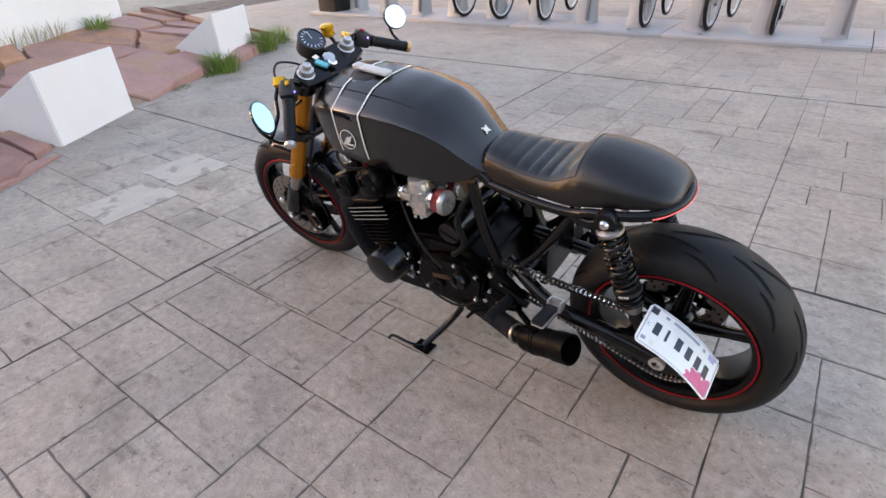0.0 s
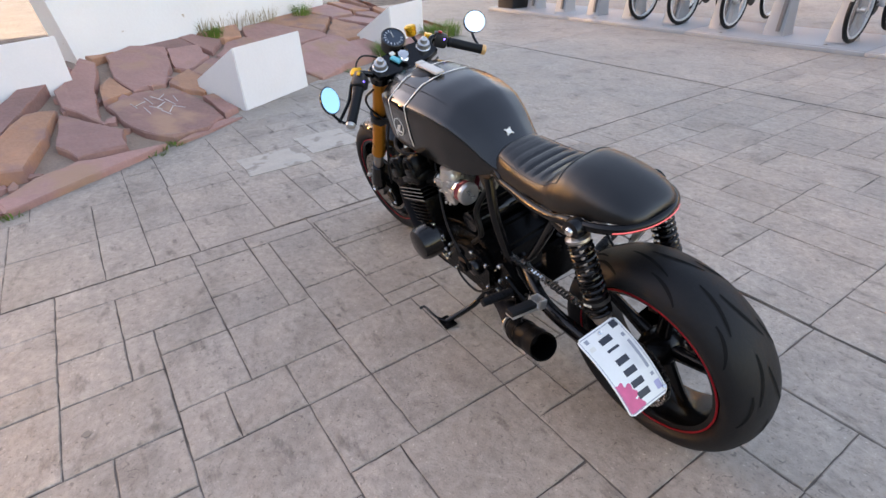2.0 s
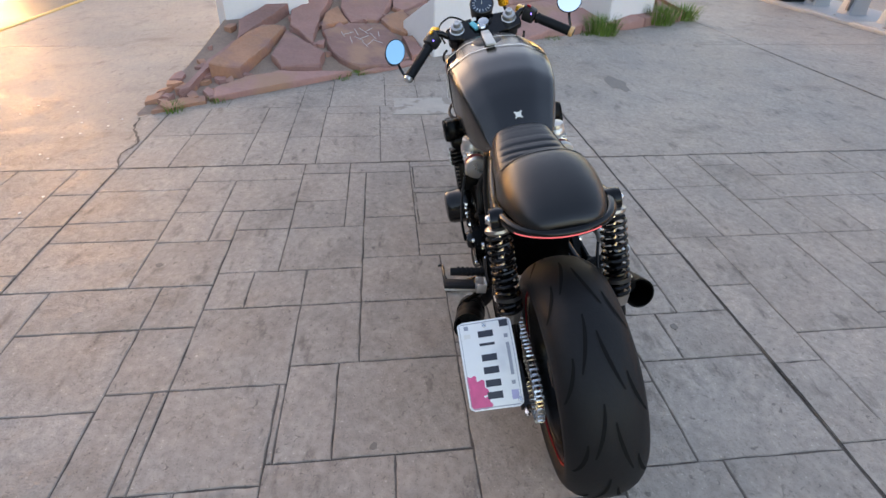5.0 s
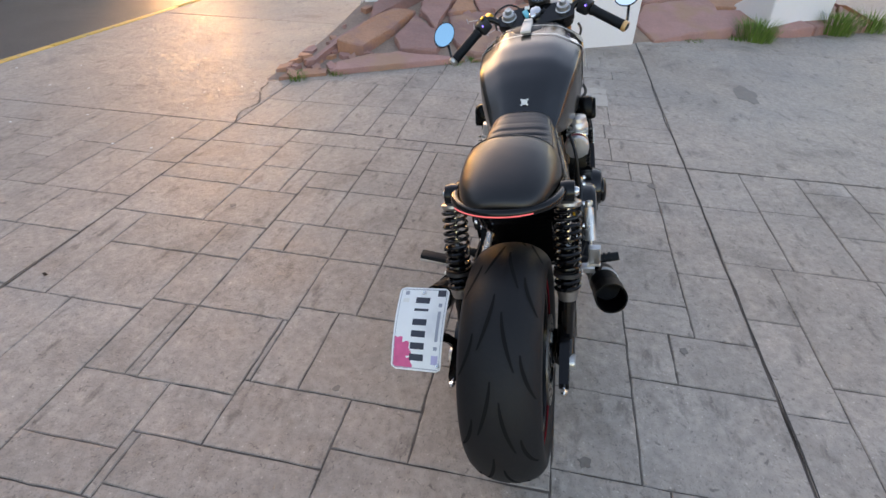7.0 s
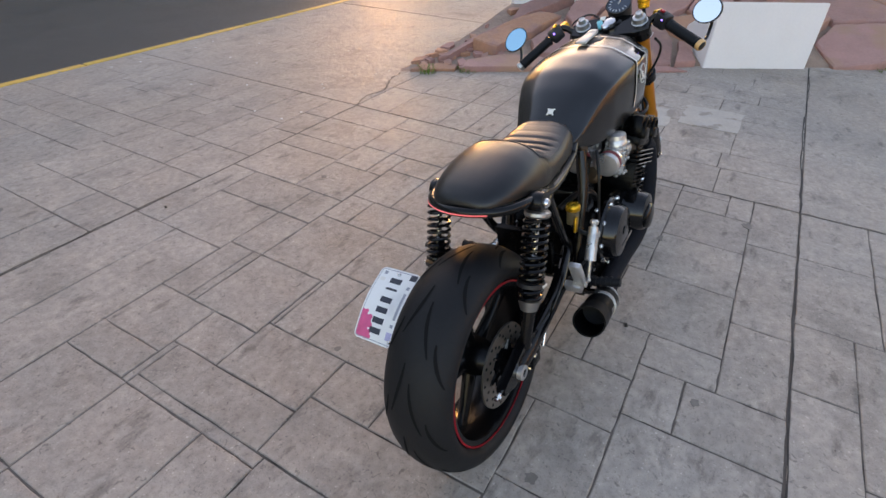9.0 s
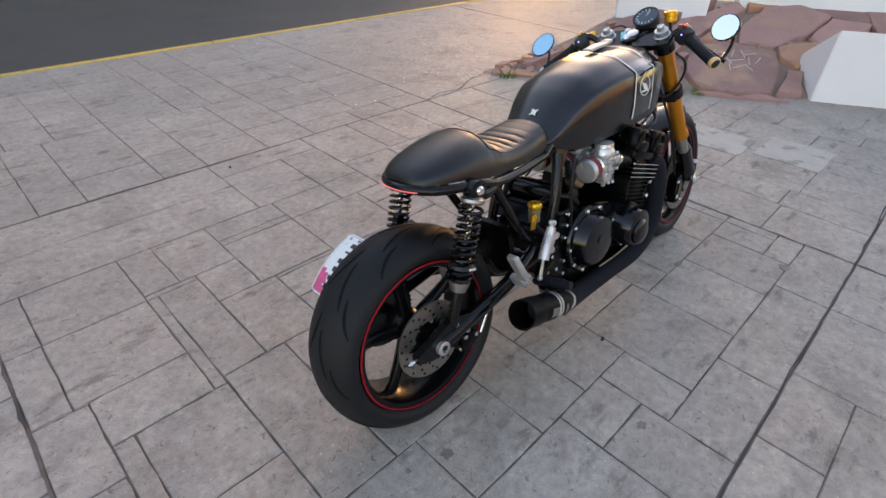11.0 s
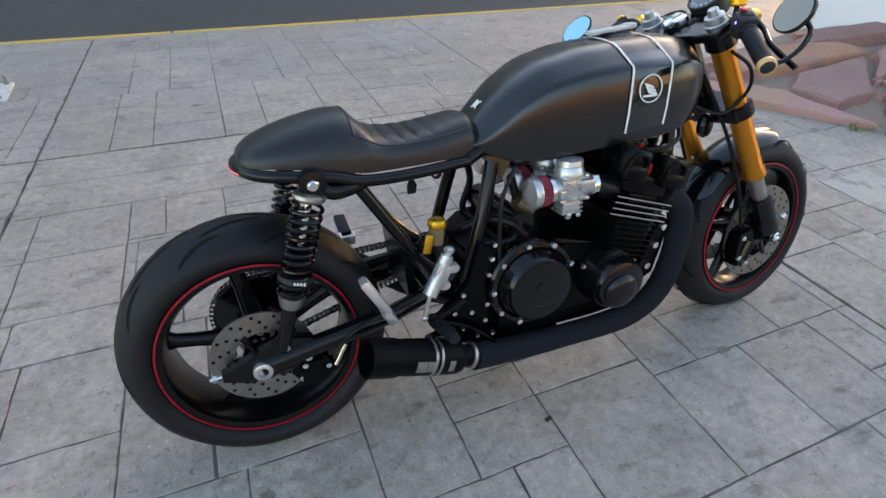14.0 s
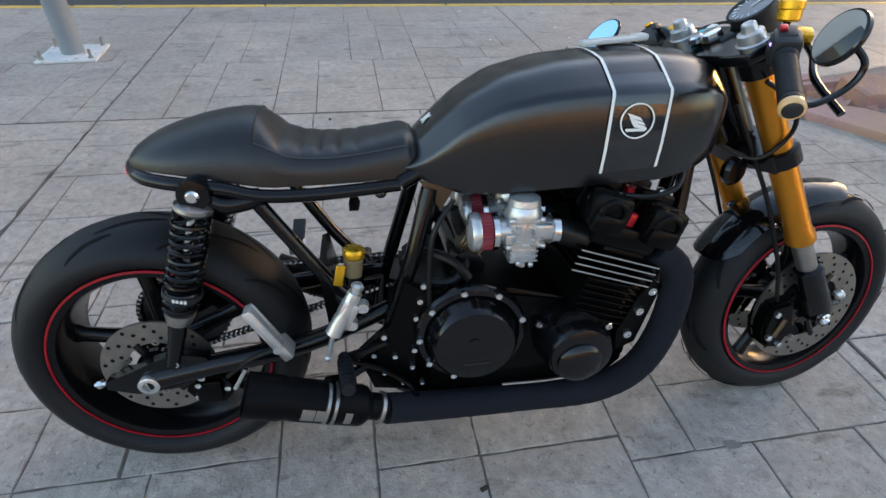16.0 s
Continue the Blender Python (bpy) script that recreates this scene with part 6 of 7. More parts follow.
wedge("planter_block", (4.20, -0.08), (4.66, -0.84), 0.52, 0.53, 0.24, "white painted wedge block set among flagstones")
wedge("planter_block", (5.40, -2.25), (5.82, -2.98), 0.52, 0.55, 0.22, "white painted wedge block beside tufts of grass")
wedge("planter_block", (4.34, 1.80), (4.76, 1.10), 0.24, 0.72, 0.60, "white painted wedge block at the bed's end")

W0, W1 = Vector((5.36, 0.96)), Vector((7.16, -2.10))
d = (W1 - W0).normalized()
n = Vector((0.86, 0.51))
bm = B()
rings = []
for off in (0.0, 0.22):
    a, b = W0 + n * off, W1 + n * off
    rings.append([(a.x, a.y, -0.05), (b.x, b.y, -0.05), (b.x + d.x * 0.25, b.y + d.y * 0.25, 2.3), (a.x - d.x * 0.35, a.y - d.y * 0.35, 2.3)])
ring_faces(bm, rings)
tagged(part("sign_wall", fix(bm), WHITEPEEL), "white painted wall with peeling plaster near its foot", "wall", kind="structure")


# ---- grass ----
def tuft(p, n, r, h, mat, seed, name="grass_tuft", label="tuft of green grass growing from a joint"):
    rg = random.Random(seed)
    bm = B()
    for _ in range(n):
        a, q = rg.uniform(0, 6.283), r * math.sqrt(rg.random())
        b = Vector((q * math.cos(a), q * math.sin(a), -0.01))
        hh = h * rg.uniform(0.5, 1.1)
        lean = Vector((math.cos(a), math.sin(a), 0)) * hh * rg.uniform(0.1, 0.8) + Vector((rg.uniform(-.02, .02), rg.uniform(-.02, .02), 0))
        w = Vector((-math.sin(a), math.cos(a), 0)) * rg.uniform(0.002, 0.004)
        v = [bm.verts.new(b - w), bm.verts.new(b + w), bm.verts.new(b + lean * 0.4 + w * 0.8 + Vector((0, 0, hh * 0.6))), bm.verts.new(b + lean * 0.4 - w * 0.8 + Vector((0, 0, hh * 0.6))), bm.verts.new(b + lean + Vector((0, 0, hh * 0.9)))]
        bm.faces.new((v[0], v[1], v[2], v[3]))
        bm.faces.new((v[3], v[2], v[4]))
    ob = tagged(part(name, bm, mat, smooth=False), label, "grass", kind="stuff")
    ob.location = p
    return ob


def bed_spot(u, v, dz=0.02):
    return bed_at(u, v) + Vector((0, 0, dz))


TUFTS = [(bed_spot(3.72, 1.42, 0.03), 260, 0.12, 0.13, GRASS), (Vector((5.22, -2.12, 0.0)), 460, 0.19, 0.23, GRASS), (Vector((5.72, -3.05, 0.02)), 420, 0.18, 0.27, GRASS), (Vector((6.0, -3.5, 0.02)), 300, 0.20, 0.22, GRASS),
         (bed_spot(1.55, -0.03, 0.0), 90, 0.09, 0.05, GRASS), (bed_spot(1.75, -0.02, 0.0), 60, 0.06, 0.04, GRASS), (bed_spot(0.22, -0.02, 0.0), 90, 0.08, 0.06, GRASS), (bed_spot(0.55, -0.02, 0.0), 60, 0.08, 0.05, GRASS),
         (bed_spot(4.2, -0.03, 0), 70, 0.10, 0.04, GRASS), (bed_spot(4.7, -0.03, 0), 80, 0.10, 0.05, GRASS), (bed_spot(1.35, 1.62, 0.02), 200, 0.13, 0.14, GRASS), (bed_spot(5.2, 1.5, 0.05), 160, 0.14, 0.16, GRASS)]
for i, (p, n_, r_, h_, m_) in enumerate(TUFTS):
    tuft(p, n_, r_, h_, m_, i)
for i in range(5):
    tuft(bed_spot(3.75 + 0.24 * i, 1.56, 0.03), 60, 0.14, 0.20, GRASSDRY, 40 + i, "dry_weed", "dry brown weed stalks against the white wall")

# ---- bicycle dock ----
DY = -5.60
dock = thing("bicycle_dock", "long grey steel plinth of the bicycle dock", "bicycle dock", pose(0, DY, 0))
for k in range(6):
    part("plinth", fix(box(B(), (-3.5 + 2.04 * k, -0.57, 0.022), (2.034, 1.06, 0.058), None, 0.010)), RACKGREY, dock)
    part("front_lip", fix(box(B(), (-3.5 + 2.04 * k, -0.018, 0.018), (2.036, 0.04, 0.05), None, 0.008)), RACKGREY, dock)
    for q in (-0.6, 0.6):
        part("anchor_cap", fix(lathe(B(), [(0.022, 0.0), (0.022, 0.010), (0.012, 0.014)], (-3.5 + 2.04 * k + q, -0.12, 0.050), (0, 0, 1), 12)), STEEL, dock)


def dock_post():
    post = thing("dock_post", "grey slanted steel docking post, its wheel slot's shade drawn as a dark box", "dock post", group="dock posts along the base plate")
    bm = B()
    rows = []
    for z, w, y0, y1 in ((0.0, 0.125, 0.10, -0.16), (0.03, 0.115, 0.085, -0.15), (0.45, 0.085, 0.03, -0.15), (0.80, 0.085, -0.01, -0.16), (0.83, 0.07, -0.03, -0.15)):
        rows.append([(-w, y0, z), (-w * 0.6, y0 + 0.02, z), (w * 0.6, y0 + 0.02, z), (w, y0, z), (w, y1, z), (-w, y1, z)])
    ring_faces(bm, rows)
    part("post_body", fix(bm), RACKGREY, post)
    # solid box in darker grey stands for the shade inside the wheel slot
    part("wheel_slot", fix(box(B(), (-0.062, 0.075, 0.36), (0.034, 0.05, 0.62), Matrix.Rotation(radians(6), 3, "X"))), SLOTSHADE, post)
    return post


def bicycle():
    bk = thing("bicycle", "white public hire bicycle parked in the dock", "bicycle", group="bicycles in the dock")
    for nm, c in (("front_wheel", Vector((0, 0, 0.33))), ("rear_wheel", Vector((0, -1.05, 0.33)))):
        w = part(nm, fix(lathe(B(), [(0.262, -0.014), (0.285, -0.014), (0.285, 0.014), (0.262, 0.014)], c, (1, 0, 0), 40, True)), BIKEWHITE, bk)
        bm = B()
        lathe(bm, [(0.285 + 0.022 * (1 + math.cos(a)), 0.024 * math.sin(a)) for a in [2 * math.pi * k / 8 for k in range(8)]], c, (1, 0, 0), 44, True)
        part("tyre", fix(bm), RUBBER, w)
        bm = B()
        for k in range(16):
            a = 2 * math.pi * k / 16
            tube(bm, [c, c + Vector((0, 0.27 * math.cos(a), 0.27 * math.sin(a)))], 0.0022, 4, 0)
        part("spokes", fix(bm), STEEL, w)
        part("mudguard", fix(tube(B(), [c + Vector((0, 0.345 * math.cos(radians(a)), 0.345 * math.sin(radians(a)))) for a in range(20, 175, 15)], 0.022, 6, 2)), BIKEWHITE, w)
        part("hub", fix(cyl(B(), c - Vector((0.05, 0, 0)), c + Vector((0.05, 0, 0)), 0.03)), ALU, w)
    for nm, pts, r in (("fork", [(0.05, 0, 0.33), (0.04, -0.06, 0.68), (0, -0.14, 0.95)], 0.016), ("main_tube", [(0, -0.14, 0.85), (0, -0.45, 0.45), (0, -0.60, 0.32)], 0.030), ("seat_tube", [(0, -0.60, 0.30), (0, -0.75, 0.90)], 0.020),
                       ("chain_stay", [(0.05, -0.60, 0.32), (0.05, -1.05, 0.33)], 0.012), ("crank", [(0.09, -0.60, 0.30), (0.10, -0.50, 0.20)], 0.012)):
        part(nm, fix(tube(B(), pts, r, 8, 4)), BIKEWHITE if nm != "crank" else BLACKBOX, bk)
    part("chain_case", fix(lathe(B(), [(0.10, 0), (0.10, 0.012), (0.02, 0.014)], (0.06, -0.60, 0.31), (1, 0, 0), 24)), BLACKBOX, bk)
    part("reflector", fix(cyl(B(), (0.045, -0.98, 0.42), (0.055, -0.98, 0.42), 0.03)), AMBER, bk)
    return bk


p0 = dock_post()
b0 = None
XS = [0.60 + 0.70 * k for k in range(-2, 11)]
for i, x in enumerate(XS):
    m = pose(x, DY - 0.42, 0.05)
    if i == 0:
        p0.matrix_basis = m
    else:
        copy_thing(p0, m)
BIKES = [(-0.80, 0), (0.55, 3), (1.22, -3), (1.95, 2), (3.35, 4), (4.02, -2), (4.7, 0)]
for i, (x, a) in enumerate(BIKES):
    m = pose(x - 0.06, DY - 0.36 if i % 2 else DY - 0.42, 0.05, 0, 0, a)
    if b0 is None:
        b0 = bicycle()
        b0.matrix_basis = m
    else:
        copy_thing(b0, m)
bm = B()
box(bm, (7.35, -5.95, 0.55), (0.42, 0.5, 1.1), None, 0.02)
tagged(part("dock_terminal", bm, BLACKBOX), "black terminal box at the end of the dock", "terminal")

# ---- sign pole with a bolted base ----
pole = thing("sign_pole", "grey painted steel pole on a bolted square base plate", "pole", pose(-1.40, 3.02, 0, 0, 0, 4))
part("pole_tube", fix(cyl(B(), (0, 0, 0.018), (0, 0, 3.4), 0.070, None, 28)), POLEGREY, pole)
part("base_plate", fix(box(B(), (0, 0, 0.009), (0.36, 0.36, 0.018), None, 0.003)), BASEPLATE, pole, "pale galvanised base plate")
for sx in (-1, 1):
    for sy in (-1, 1):
        bm = B()
        cyl(bm, (sx * 0.145, sy * 0.145, 0.018), (sx * 0.145, sy * 0.145, 0.075), 0.009, None, 8)
        lathe(bm, [(0.016, 0), (0.016, 0.014)], (sx * 0.145, sy * 0.145, 0.018), (0, 0, 1), 6)
        part("anchor_bolt", fix(bm), STEEL, pole)

# lane line on the road
for k in range(-1, 4):
    part("lane_dash", fix(prism(B(), [(9.0 * k - 3.2, 7.46), (9.0 * k - 0.2, 7.46), (9.0 * k - 0.2, 7.57), (9.0 * k - 3.2, 7.57)], -0.119, -0.1165)), KERB, ground, smooth=False)

# ---- buildings out of view; the grey pair is added to block the low sun ----


def building(name, x0, x1, y0, y1, h, mat, label, face, floors=3):
    b = thing(name, label, "building")
    bm = B()
    box(bm, ((x0 + x1) / 2, (y0 + y1) / 2, h / 2 - 0.12), (x1 - x0, y1 - y0, h), None, 0.05)
    part("wall", bm, mat, b)
    n = max(2, int((x1 - x0) / 3.2))
    y = y1 if face > 0 else y0
    for f in range(floors):
        for k in range(n):
            x = x0 + (k + 0.5) * (x1 - x0) / n
            part("window", fix(box(B(), (x, y, 1.9 + f * 3.0), (1.3, 0.12, 1.4), None, 0.02)), GLASSDARK, b)
    part("roof", fix(box(B(), ((x0 + x1) / 2, (y0 + y1) / 2, h - 0.02), (x1 - x0 + 0.5, y1 - y0 + 0.5, 0.2), None, 0.03)), FACADEGREY, b)
    return b


building("building", -40, 50, -52, -42, 11.0, FACADE, "long warm plaster building behind the bicycle dock", 1)
# the gap left between these two lets one strip of sun reach the pavement
building("building", -34, 25.9, 19, 22, 10.0, FACADEGREY, "unseen grey building added across the road to block the low sun", -1)
building("building", 33.2, 70, 19, 22, 10.0, FACADEGREY, "unseen grey building added across the road to block the low sun", -1)

# ---- pavement pieces ----
BAY = 2.78, 2.752
BX0, BY0 = -0.893, -0.873
JW = 0.0048
rng = random.Random(5)
# joints of the bay under the motorcycle: at x, from y to y; and at y, from x to x
ACROSS = [(-0.78, 0.59, 0.95), (-0.74, 0.04, 0.59), (-0.68, -0.19, 0.04), (-0.44, 0.38, 0.95), (-0.40, -0.50, 0.38), (-0.305, 0.98, 1.30), (-0.245, 0.41, 0.98), (-0.18, -0.19, 0.41),
          (-0.11, -0.873, -0.19), (-0.07, 0.765, 1.30), (-0.01, 0.19, 0.765), (0.18, -0.43, 0.19), (0.21, 1.30, 1.70), (0.265, -0.873, -0.43), (0.27, 0.745, 1.30), (0.345, 0.045, 0.745),
          (0.41, -0.43, 0.19), (0.495, -0.873, -0.43), (0.56, 1.10, 1.70), (0.65, 0.19, 1.10), (0.66, -0.67, -0.13)]
ACROSS_FRONT = [(0.80, 1.10, 1.42), (0.873, 0.52, 1.10), (0.873, -0.873, -0.67), (0.94, 0.10, 0.52), (1.025, -0.67, -0.13), (1.117, 1.10, 1.42), (1.143, 1.42, 1.879), (1.306, 1.42, 1.879), (1.615, 1.42, 1.879),
                (1.20, 0.52, 1.10), (1.20, 0.10, 0.275), (1.20, -0.33, -0.10), (1.276, 0.275, 0.52), (1.36, -0.67, -0.33), (1.375, 0.861, 1.42), (1.453, 0.61, 0.861), (1.46, -0.873, -0.67), (1.507, -0.05, 0.275),
                (1.56, -0.33, -0.13), (1.66, -0.70, -0.33), (1.70, 0.861, 1.42), (1.76, 0.275, 0.861), (1.82, -0.56, -0.13)]
ALONG = [(-0.67, 0.495, 1.888), (-0.58, 0.265, 0.495), (-0.56, 1.66, 1.888), (-0.50, -0.893, -0.11), (-0.43, -0.11, 0.66), (-0.33, 1.025, 1.888), (-0.26, 0.66, 1.025), (-0.19, -0.893, 0.18), (-0.13, 0.41, 0.94),
         (0.04, -0.893, -0.40), (0.045, 0.18, 0.41), (0.19, -0.18, 0.94), (0.26, -0.893, -0.74), (0.275, 0.94, 1.888), (0.38, -0.74, -0.40), (0.41, -0.40, -0.01), (0.52, 0.345, 1.453), (0.585, -0.01, 0.345),
         (0.59, -0.893, -0.44), (0.61, 1.453, 1.888), (0.745, 0.27, 0.65)]
ALONG_FAR = [(0.765, -0.245, 0.27), (0.861, 0.873, 1.888), (0.955, 0.65, 0.873), (0.95, -0.893, -0.305), (0.98, -0.305, -0.07), (1.10, 0.27, 1.375), (1.145, -0.07, 0.27), (1.203, 1.375, 1.70), (1.29, -0.893, 0.80), (1.42, 0.80, 1.888),
             (1.58, -0.893, 0.21), (1.70, 0.21, 0.80)]
pieces = []
EDGE = KERB_Y - 0.088


def divide(x0, x1, y0, y1):
    """The blocks between the joints of one bay: cells that no joint parts are joined into the widest blocks."""
    across, along = ACROSS + ACROSS_FRONT, ALONG + ALONG_FAR
    xs = sorted({x0, x1} | {j[0] for j in across})
    ys = sorted({y0, y1} | {j[0] for j in along})
    cut_x = lambda x, y: any(abs(j[0] - x) < 1e-6 and j[1] - 0.008 < y < j[2] + 0.008 for j in across)
    cut_y = lambda y, x: any(abs(j[0] - y) < 1e-6 and j[1] - 0.008 < x < j[2] + 0.008 for j in along)
    mx, my = [(a + b) / 2 for a, b in zip(xs, xs[1:])], [(a + b) / 2 for a, b in zip(ys, ys[1:])]
    used = set()
    for j in range(len(my)):
        for i in range(len(mx)):
            if (i, j) in used:
                continue
            i1 = i
            while i1 + 1 < len(mx) and (i1 + 1, j) not in used and not cut_x(xs[i1 + 1], my[j]):
                i1 += 1
            j1 = j
            while j1 + 1 < len(my) and all(not cut_y(ys[j1 + 1], mx[k]) and (k, j1 + 1) not in used for k in range(i, i1 + 1)) \
                    and all(not cut_x(xs[k], my[j1 + 1]) for k in range(i + 1, i1 + 1)):
                j1 += 1
            used |= {(p, q) for p in range(i, i1 + 1) for q in range(j, j1 + 1)}
            n = max(1, round((xs[i1 + 1] - xs[i]) / 0.95))
            w = (xs[i1 + 1] - xs[i]) / n
            for k in range(n):
                pieces.append((xs[i] + k * w, xs[i] + (k + 1) * w, ys[j], ys[j1 + 1]))


HEIGHTS = (0.28, 0.20, 0.36, 0.26, 0.40, 0.24, 0.32, 0.22)


def mat_blocks(xa, xb, ya, yb, turned):
    """One stamping mat: courses of blocks along x, or along y when turned."""
    u0, u1, w0, w1 = (ya, yb, xa, xb) if turned else (xa, xb, ya, yb)
    k, w = rng.randrange(8), w0
    while w < w1 - 0.05:
        w2 = w + HEIGHTS[k % 8] * rng.uniform(0.9, 1.15)
        if w1 - w2 < 0.12:
            w2 = w1
        cuts, u = [u0], u0 + rng.uniform(0.28, 0.55)
        while u < u1 - 0.14:
            cuts.append(u)
            u += rng.choice((0.30, 0.42, 0.50, 0.62))
        cuts.append(u1)
        for a, b in zip(cuts, cuts[1:]):
            p = (w, w2, a, b) if turned else (a, b, w, w2)
            if p[2] < EDGE:
                pieces.append((p[0], p[1], p[2], min(p[3], EDGE)))
        w = w2
        k += 1


bx = [BX0 + BAY[0] * k for k in range(-4, 5)]
by = [BY0 + BAY[1] * k for k in range(-4, 3)]
for ya, yb in zip(by, by[1:]):
    for xa, xb in zip(bx, bx[1:]):
        if xa > 8 or xb < -9 or ya > EDGE:
            continue
        if abs(xa - BX0) < 0.01 and abs(ya - BY0) < 0.01:
            divide(xa, xb, ya, yb)
            continue
        if xa > 1.5 and (ya < -3.0 or ya > 1.8):
            pieces.append((xa, xb, ya, min(yb, EDGE)))
            continue
        # each bay is stamped with nine mats, turned either way, whose courses do not run on
        mx = [xa] + [xa + 0.927 * q + rng.uniform(-0.13, 0.13) for q in (1, 2)] + [xb]
        my = [ya] + [ya + 0.917 * q + rng.uniform(-0.13, 0.13) for q in (1, 2)] + [yb]
        for sa, sb in zip(mx, mx[1:]):
            for ta, tb in zip(my, my[1:]):
                mat_blocks(sa, sb, ta, tb, rng.random() < 0.5)


def piece_geo(a, b, y0, y1, gap, seg, verts, faces, rg):
    """One block with a bevelled rim; seg steps to a side, worn a little out of line."""
    wide = [0.0045 if any(abs(e - g) < 0.003 for g in grid) else gap / 2 for e, grid in ((a, bx), (b, bx), (y0, by), (y1, by))]
    a, b, y0, y1 = a + wide[0], b - wide[1], y0 + wide[2], y1 - wide[3]
    k = len(verts)
    z = rg.uniform(-0.0008, 0.0008)
    e = 0.0024
    wob = [(rg.uniform(-.0021, .0021), rg.uniform(-.0021, .0021)) if seg > 1 else (0, 0) for _ in range(4 * seg)]
    for dx, zz in ((0, -0.010), (0, -0.0024 + z), (e, z)):
        c = [(a + dx, y0 + dx), (b - dx, y0 + dx), (b - dx, y1 - dx), (a + dx, y1 - dx)]
        for q in range(4):
            p0, p1 = c[q], c[(q + 1) % 4]
            for s in range(seg):
                f = s / seg
                j = wob[q * seg + s]
                verts.append((p0[0] + (p1[0] - p0[0]) * f + j[0], p0[1] + (p1[1] - p0[1]) * f + j[1], zz))
    m = 4 * seg
    for r in (0, m):
        for q in range(m):
            w = (q + 1) % m
            faces.append((k + r + q, k + r + w, k + r + m + w, k + r + m + q))
    faces.append(tuple(range(k + 2 * m, k + 3 * m)))


def in_bed(x, y):
    p = Vector((x, y))
    for a, b in zip(FRONT, FRONT[1:]):
        if min(a.y, b.y) <= y <= max(a.y, b.y):
            f = (y - a.y) / (b.y - a.y)
            return x > a.x + (b.x - a.x) * f + 0.5
    return False


far_v, far_f = [], []
rg = random.Random(3)
pieces = [p for p in pieces if not in_bed(p[0], (p[2] + p[3]) / 2)]
near_set = sorted(pieces, key=lambda p: (0.5 * (p[0] + p[1]) - 0.5) ** 2 + (0.5 * (p[2] + p[3]) - 0.2) ** 2)[:290]
near_ids = {id(p) for p in near_set}
for p in pieces:
    if id(p) in near_ids:
        v, f = [], []
        piece_geo(*p, JW, 6, v, f, rg)
        me = bpy.data.meshes.new("paving_block")
        me.from_pydata(v, [], f)
        me.materials.append(CONCRETE)
        ob = new("paving_block", me)
        ob.parent = pavement
    else:
        piece_geo(*p, 0.0024, 1, far_v, far_f, rg)
me = bpy.data.meshes.new("paving_field")
me.from_pydata(far_v, [], far_f)
me.materials.append(CONCRETE)
field = tagged(new("paving_field", me), kind="stuff")
field.parent = pavement
# repaired patches in the paving
for (x0, x1, y0, y1, sd) in ((2.79, 3.17, -0.50, -0.13, 1), (2.66, 3.00, -0.08, 0.34, 2)):
    rg = random.Random(sd)
    ol = []
    for (a, b) in (((x0, y0), (x1, y0)), ((x1, y0), (x1, y1)), ((x1, y1), (x0, y1)), ((x0, y1), (x0, y0))):
        for k in range(4):
            ol.append((a[0] + (b[0] - a[0]) * k / 4 + rg.uniform(-.008, .008), a[1] + (b[1] - a[1]) * k / 4 + rg.uniform(-.008, .008)))
    part("repair_patch", fix(prism(B(), ol, -0.004, 0.0045)), PATCH, pavement, smooth=False)

# long crack from the joints' crossing to the bed's tip, and dark marks on the paving
def ribbon(pts, w, z, seed, mat, name):
    rg = random.Random(seed)
    P = spline([(x, y, z) for x, y in pts], 8)
    rows = []
    for i, p in enumerate(P):
        d = (P[min(i + 1, len(P) - 1)] - P[max(i - 1, 0)]).normalized()
        n = Vector((-d.y, d.x, 0)) * w * rg.uniform(0.4, 1.3)
        q = p + Vector((rg.uniform(-.006, .006), rg.uniform(-.006, .006), 0))
        rows.append([q - n, q + n])
    bm = B()
    ring_faces(bm, rows, False, False)
    return part(name, fix(bm), mat, pavement, smooth=False)


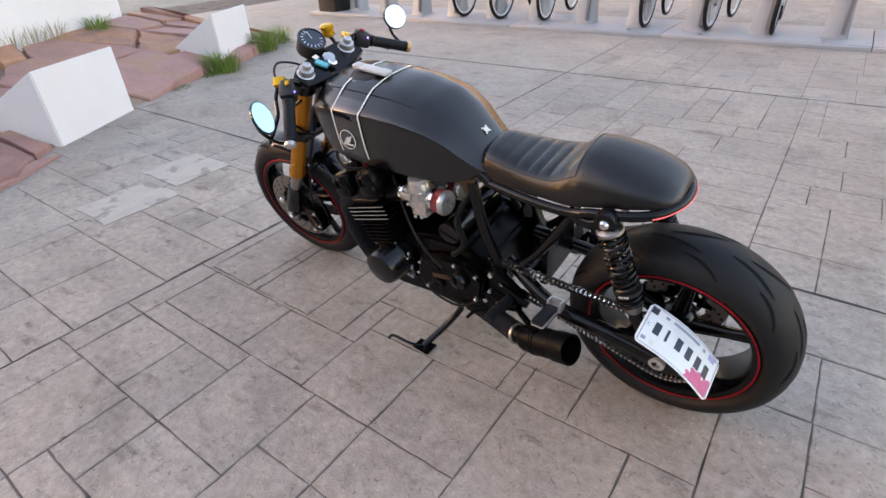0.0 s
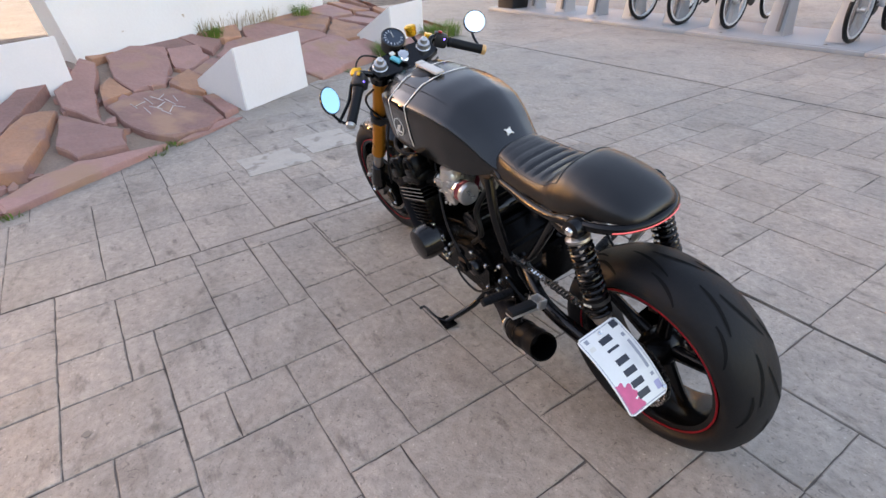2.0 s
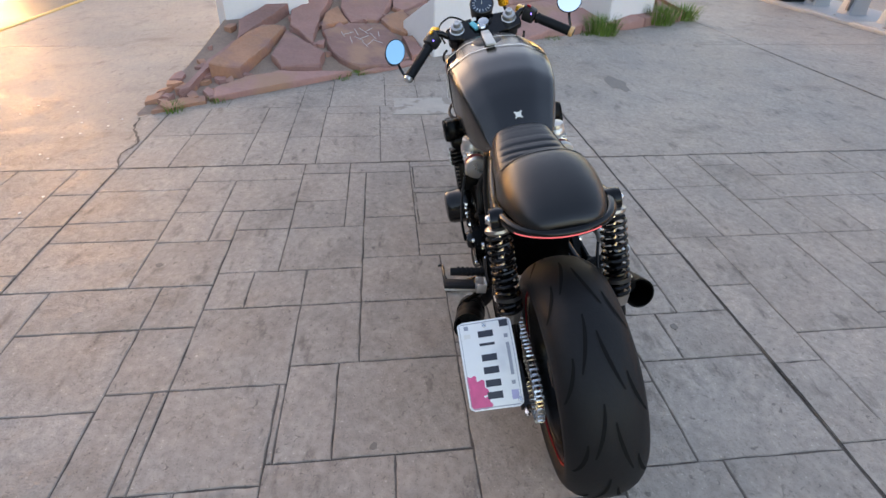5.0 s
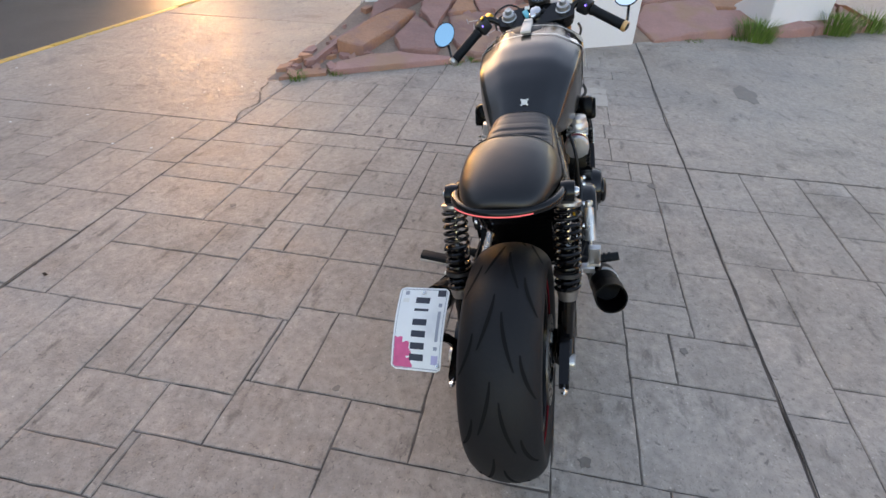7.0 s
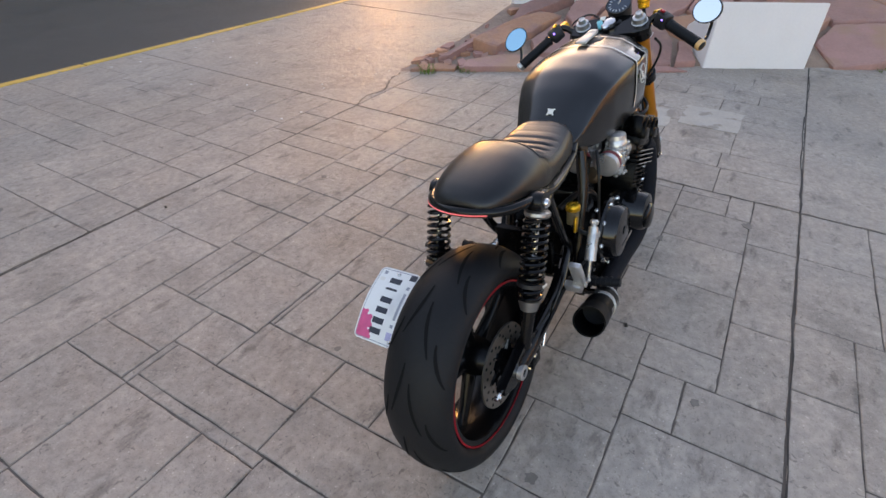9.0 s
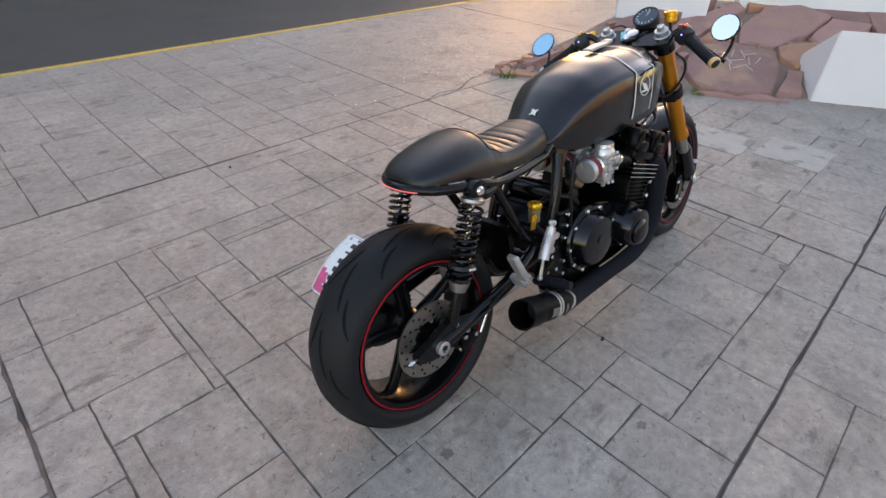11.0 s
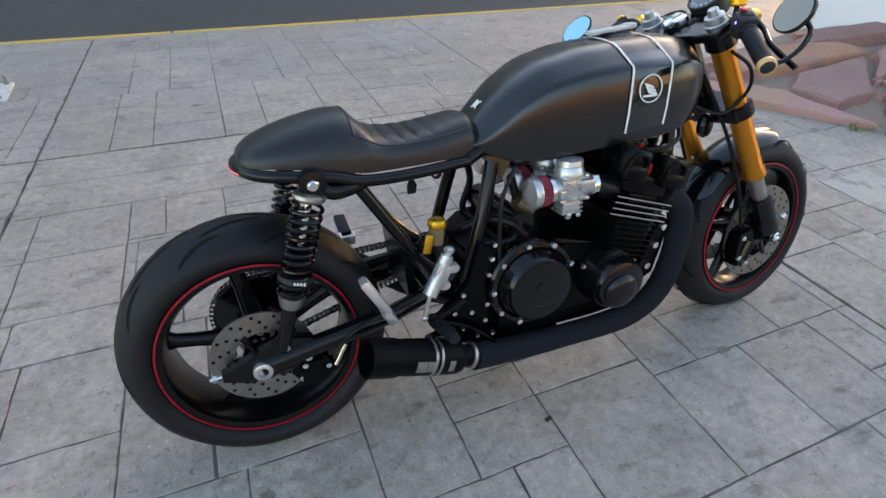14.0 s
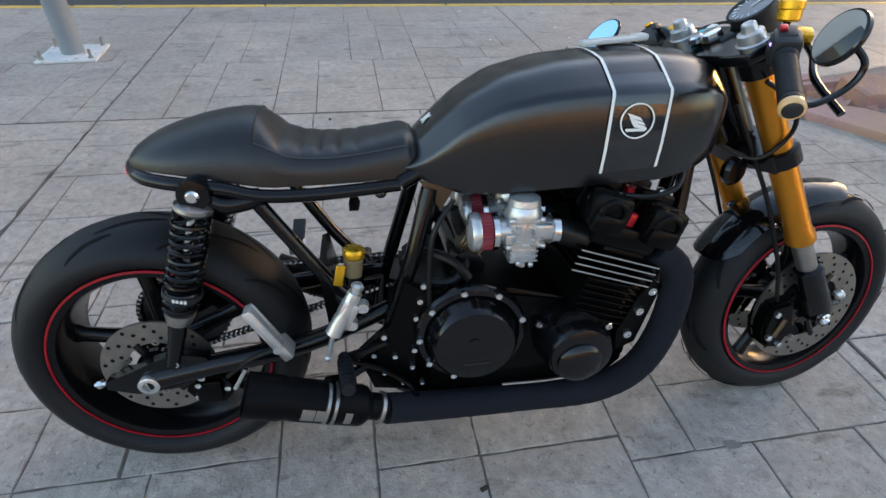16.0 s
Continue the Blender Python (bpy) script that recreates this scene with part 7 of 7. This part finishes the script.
ribbon([(1.89, 1.88), (2.08, 1.93), (2.26, 1.90), (2.46, 2.00), (2.68, 2.04)], 0.007, 0.0022, 3, JOINT, "crack")
ribbon([(-1.6, -0.874), (-0.8, -0.870), (0.2, -0.875), (1.0, -0.870), (1.9, -0.873)], 0.0034, 0.0021, 14, CRACK, "crack")
ribbon([(1.9, -0.873), (2.9, -0.862), (4.0, -0.880), (4.66, -0.87)], 0.0036, 0.0021, 15, CRACK, "crack")
ribbon([(-0.9, 1.879), (-0.2, 1.884), (0.8, 1.878), (1.9, 1.879)], 0.004, 0.0018, 4, JOINT, "crack")
def straight(p, q, w, seed, mat):
    n = max(3, int(math.hypot(q[0] - p[0], q[1] - p[1]) / 0.35))
    ribbon([(p[0] + (q[0] - p[0]) * k / n, p[1] + (q[1] - p[1]) * k / n) for k in range(n + 1)], w, 0.0020, seed, mat, "crack")


# dirt-filled joints between the bays
straight((1.889, -3.60), (1.889, 1.86), 0.0036, 21, JOINT)
straight((-0.893, -0.86), (-0.893, 4.30), 0.0044, 22, JOINT)
straight((-1.5, -3.62), (4.9, -3.60), 0.0060, 23, CRACK)
straight((-0.92, 1.879), (-3.6, 1.879), 0.0040, 24, JOINT)
rg = random.Random(9)
for (x, y, r, sx) in ((-0.074, -0.282, 0.020, 1.0), (0.02, 0.47, 0.013, 1.0), (3.35, -1.55, 0.10, 2.2), (1.30, -0.33, 0.016, 1.6), (0.42, -0.62, 0.016, 1.0), (1.62, -0.66, 0.022, 1.3), (0.95, 1.35, 0.016, 1.0), (-0.14, 2.43, 0.022, 1.6)):
    ol = []
    for k in range(14):
        a = 2 * math.pi * k / 14
        q = r * rg.uniform(0.65, 1.15)
        ol.append((x + q * sx * math.cos(a), y + q * math.sin(a)))
    part("stain_mark", fix(prism(B(), ol, -0.002, 0.0017)), STAIN, pavement, smooth=False)
for (x, y, a) in ((0.650, -0.346, 20), (0.30, 1.78, 70)):
    bm = B()
    box(bm, (x, y, 0.005), (0.020, 0.011, 0.004), Matrix.Rotation(radians(a), 3, "Z"), 0.001)
    tagged(part("fallen_leaf", bm, LEAFDEAD), "small dark dead leaf lying on the paving", "leaf")
for k in range(26):
    x, y = rg.uniform(1.4, 3.2), rg.uniform(2.0, 4.2)
    part("petal", fix(prism(B(), [(x + 0.009 * math.cos(t), y + 0.007 * math.sin(t)) for t in [2 * math.pi * i / 6 for i in range(6)]], 0.001, 0.0035)), BIKEWHITE, pavement, smooth=False)
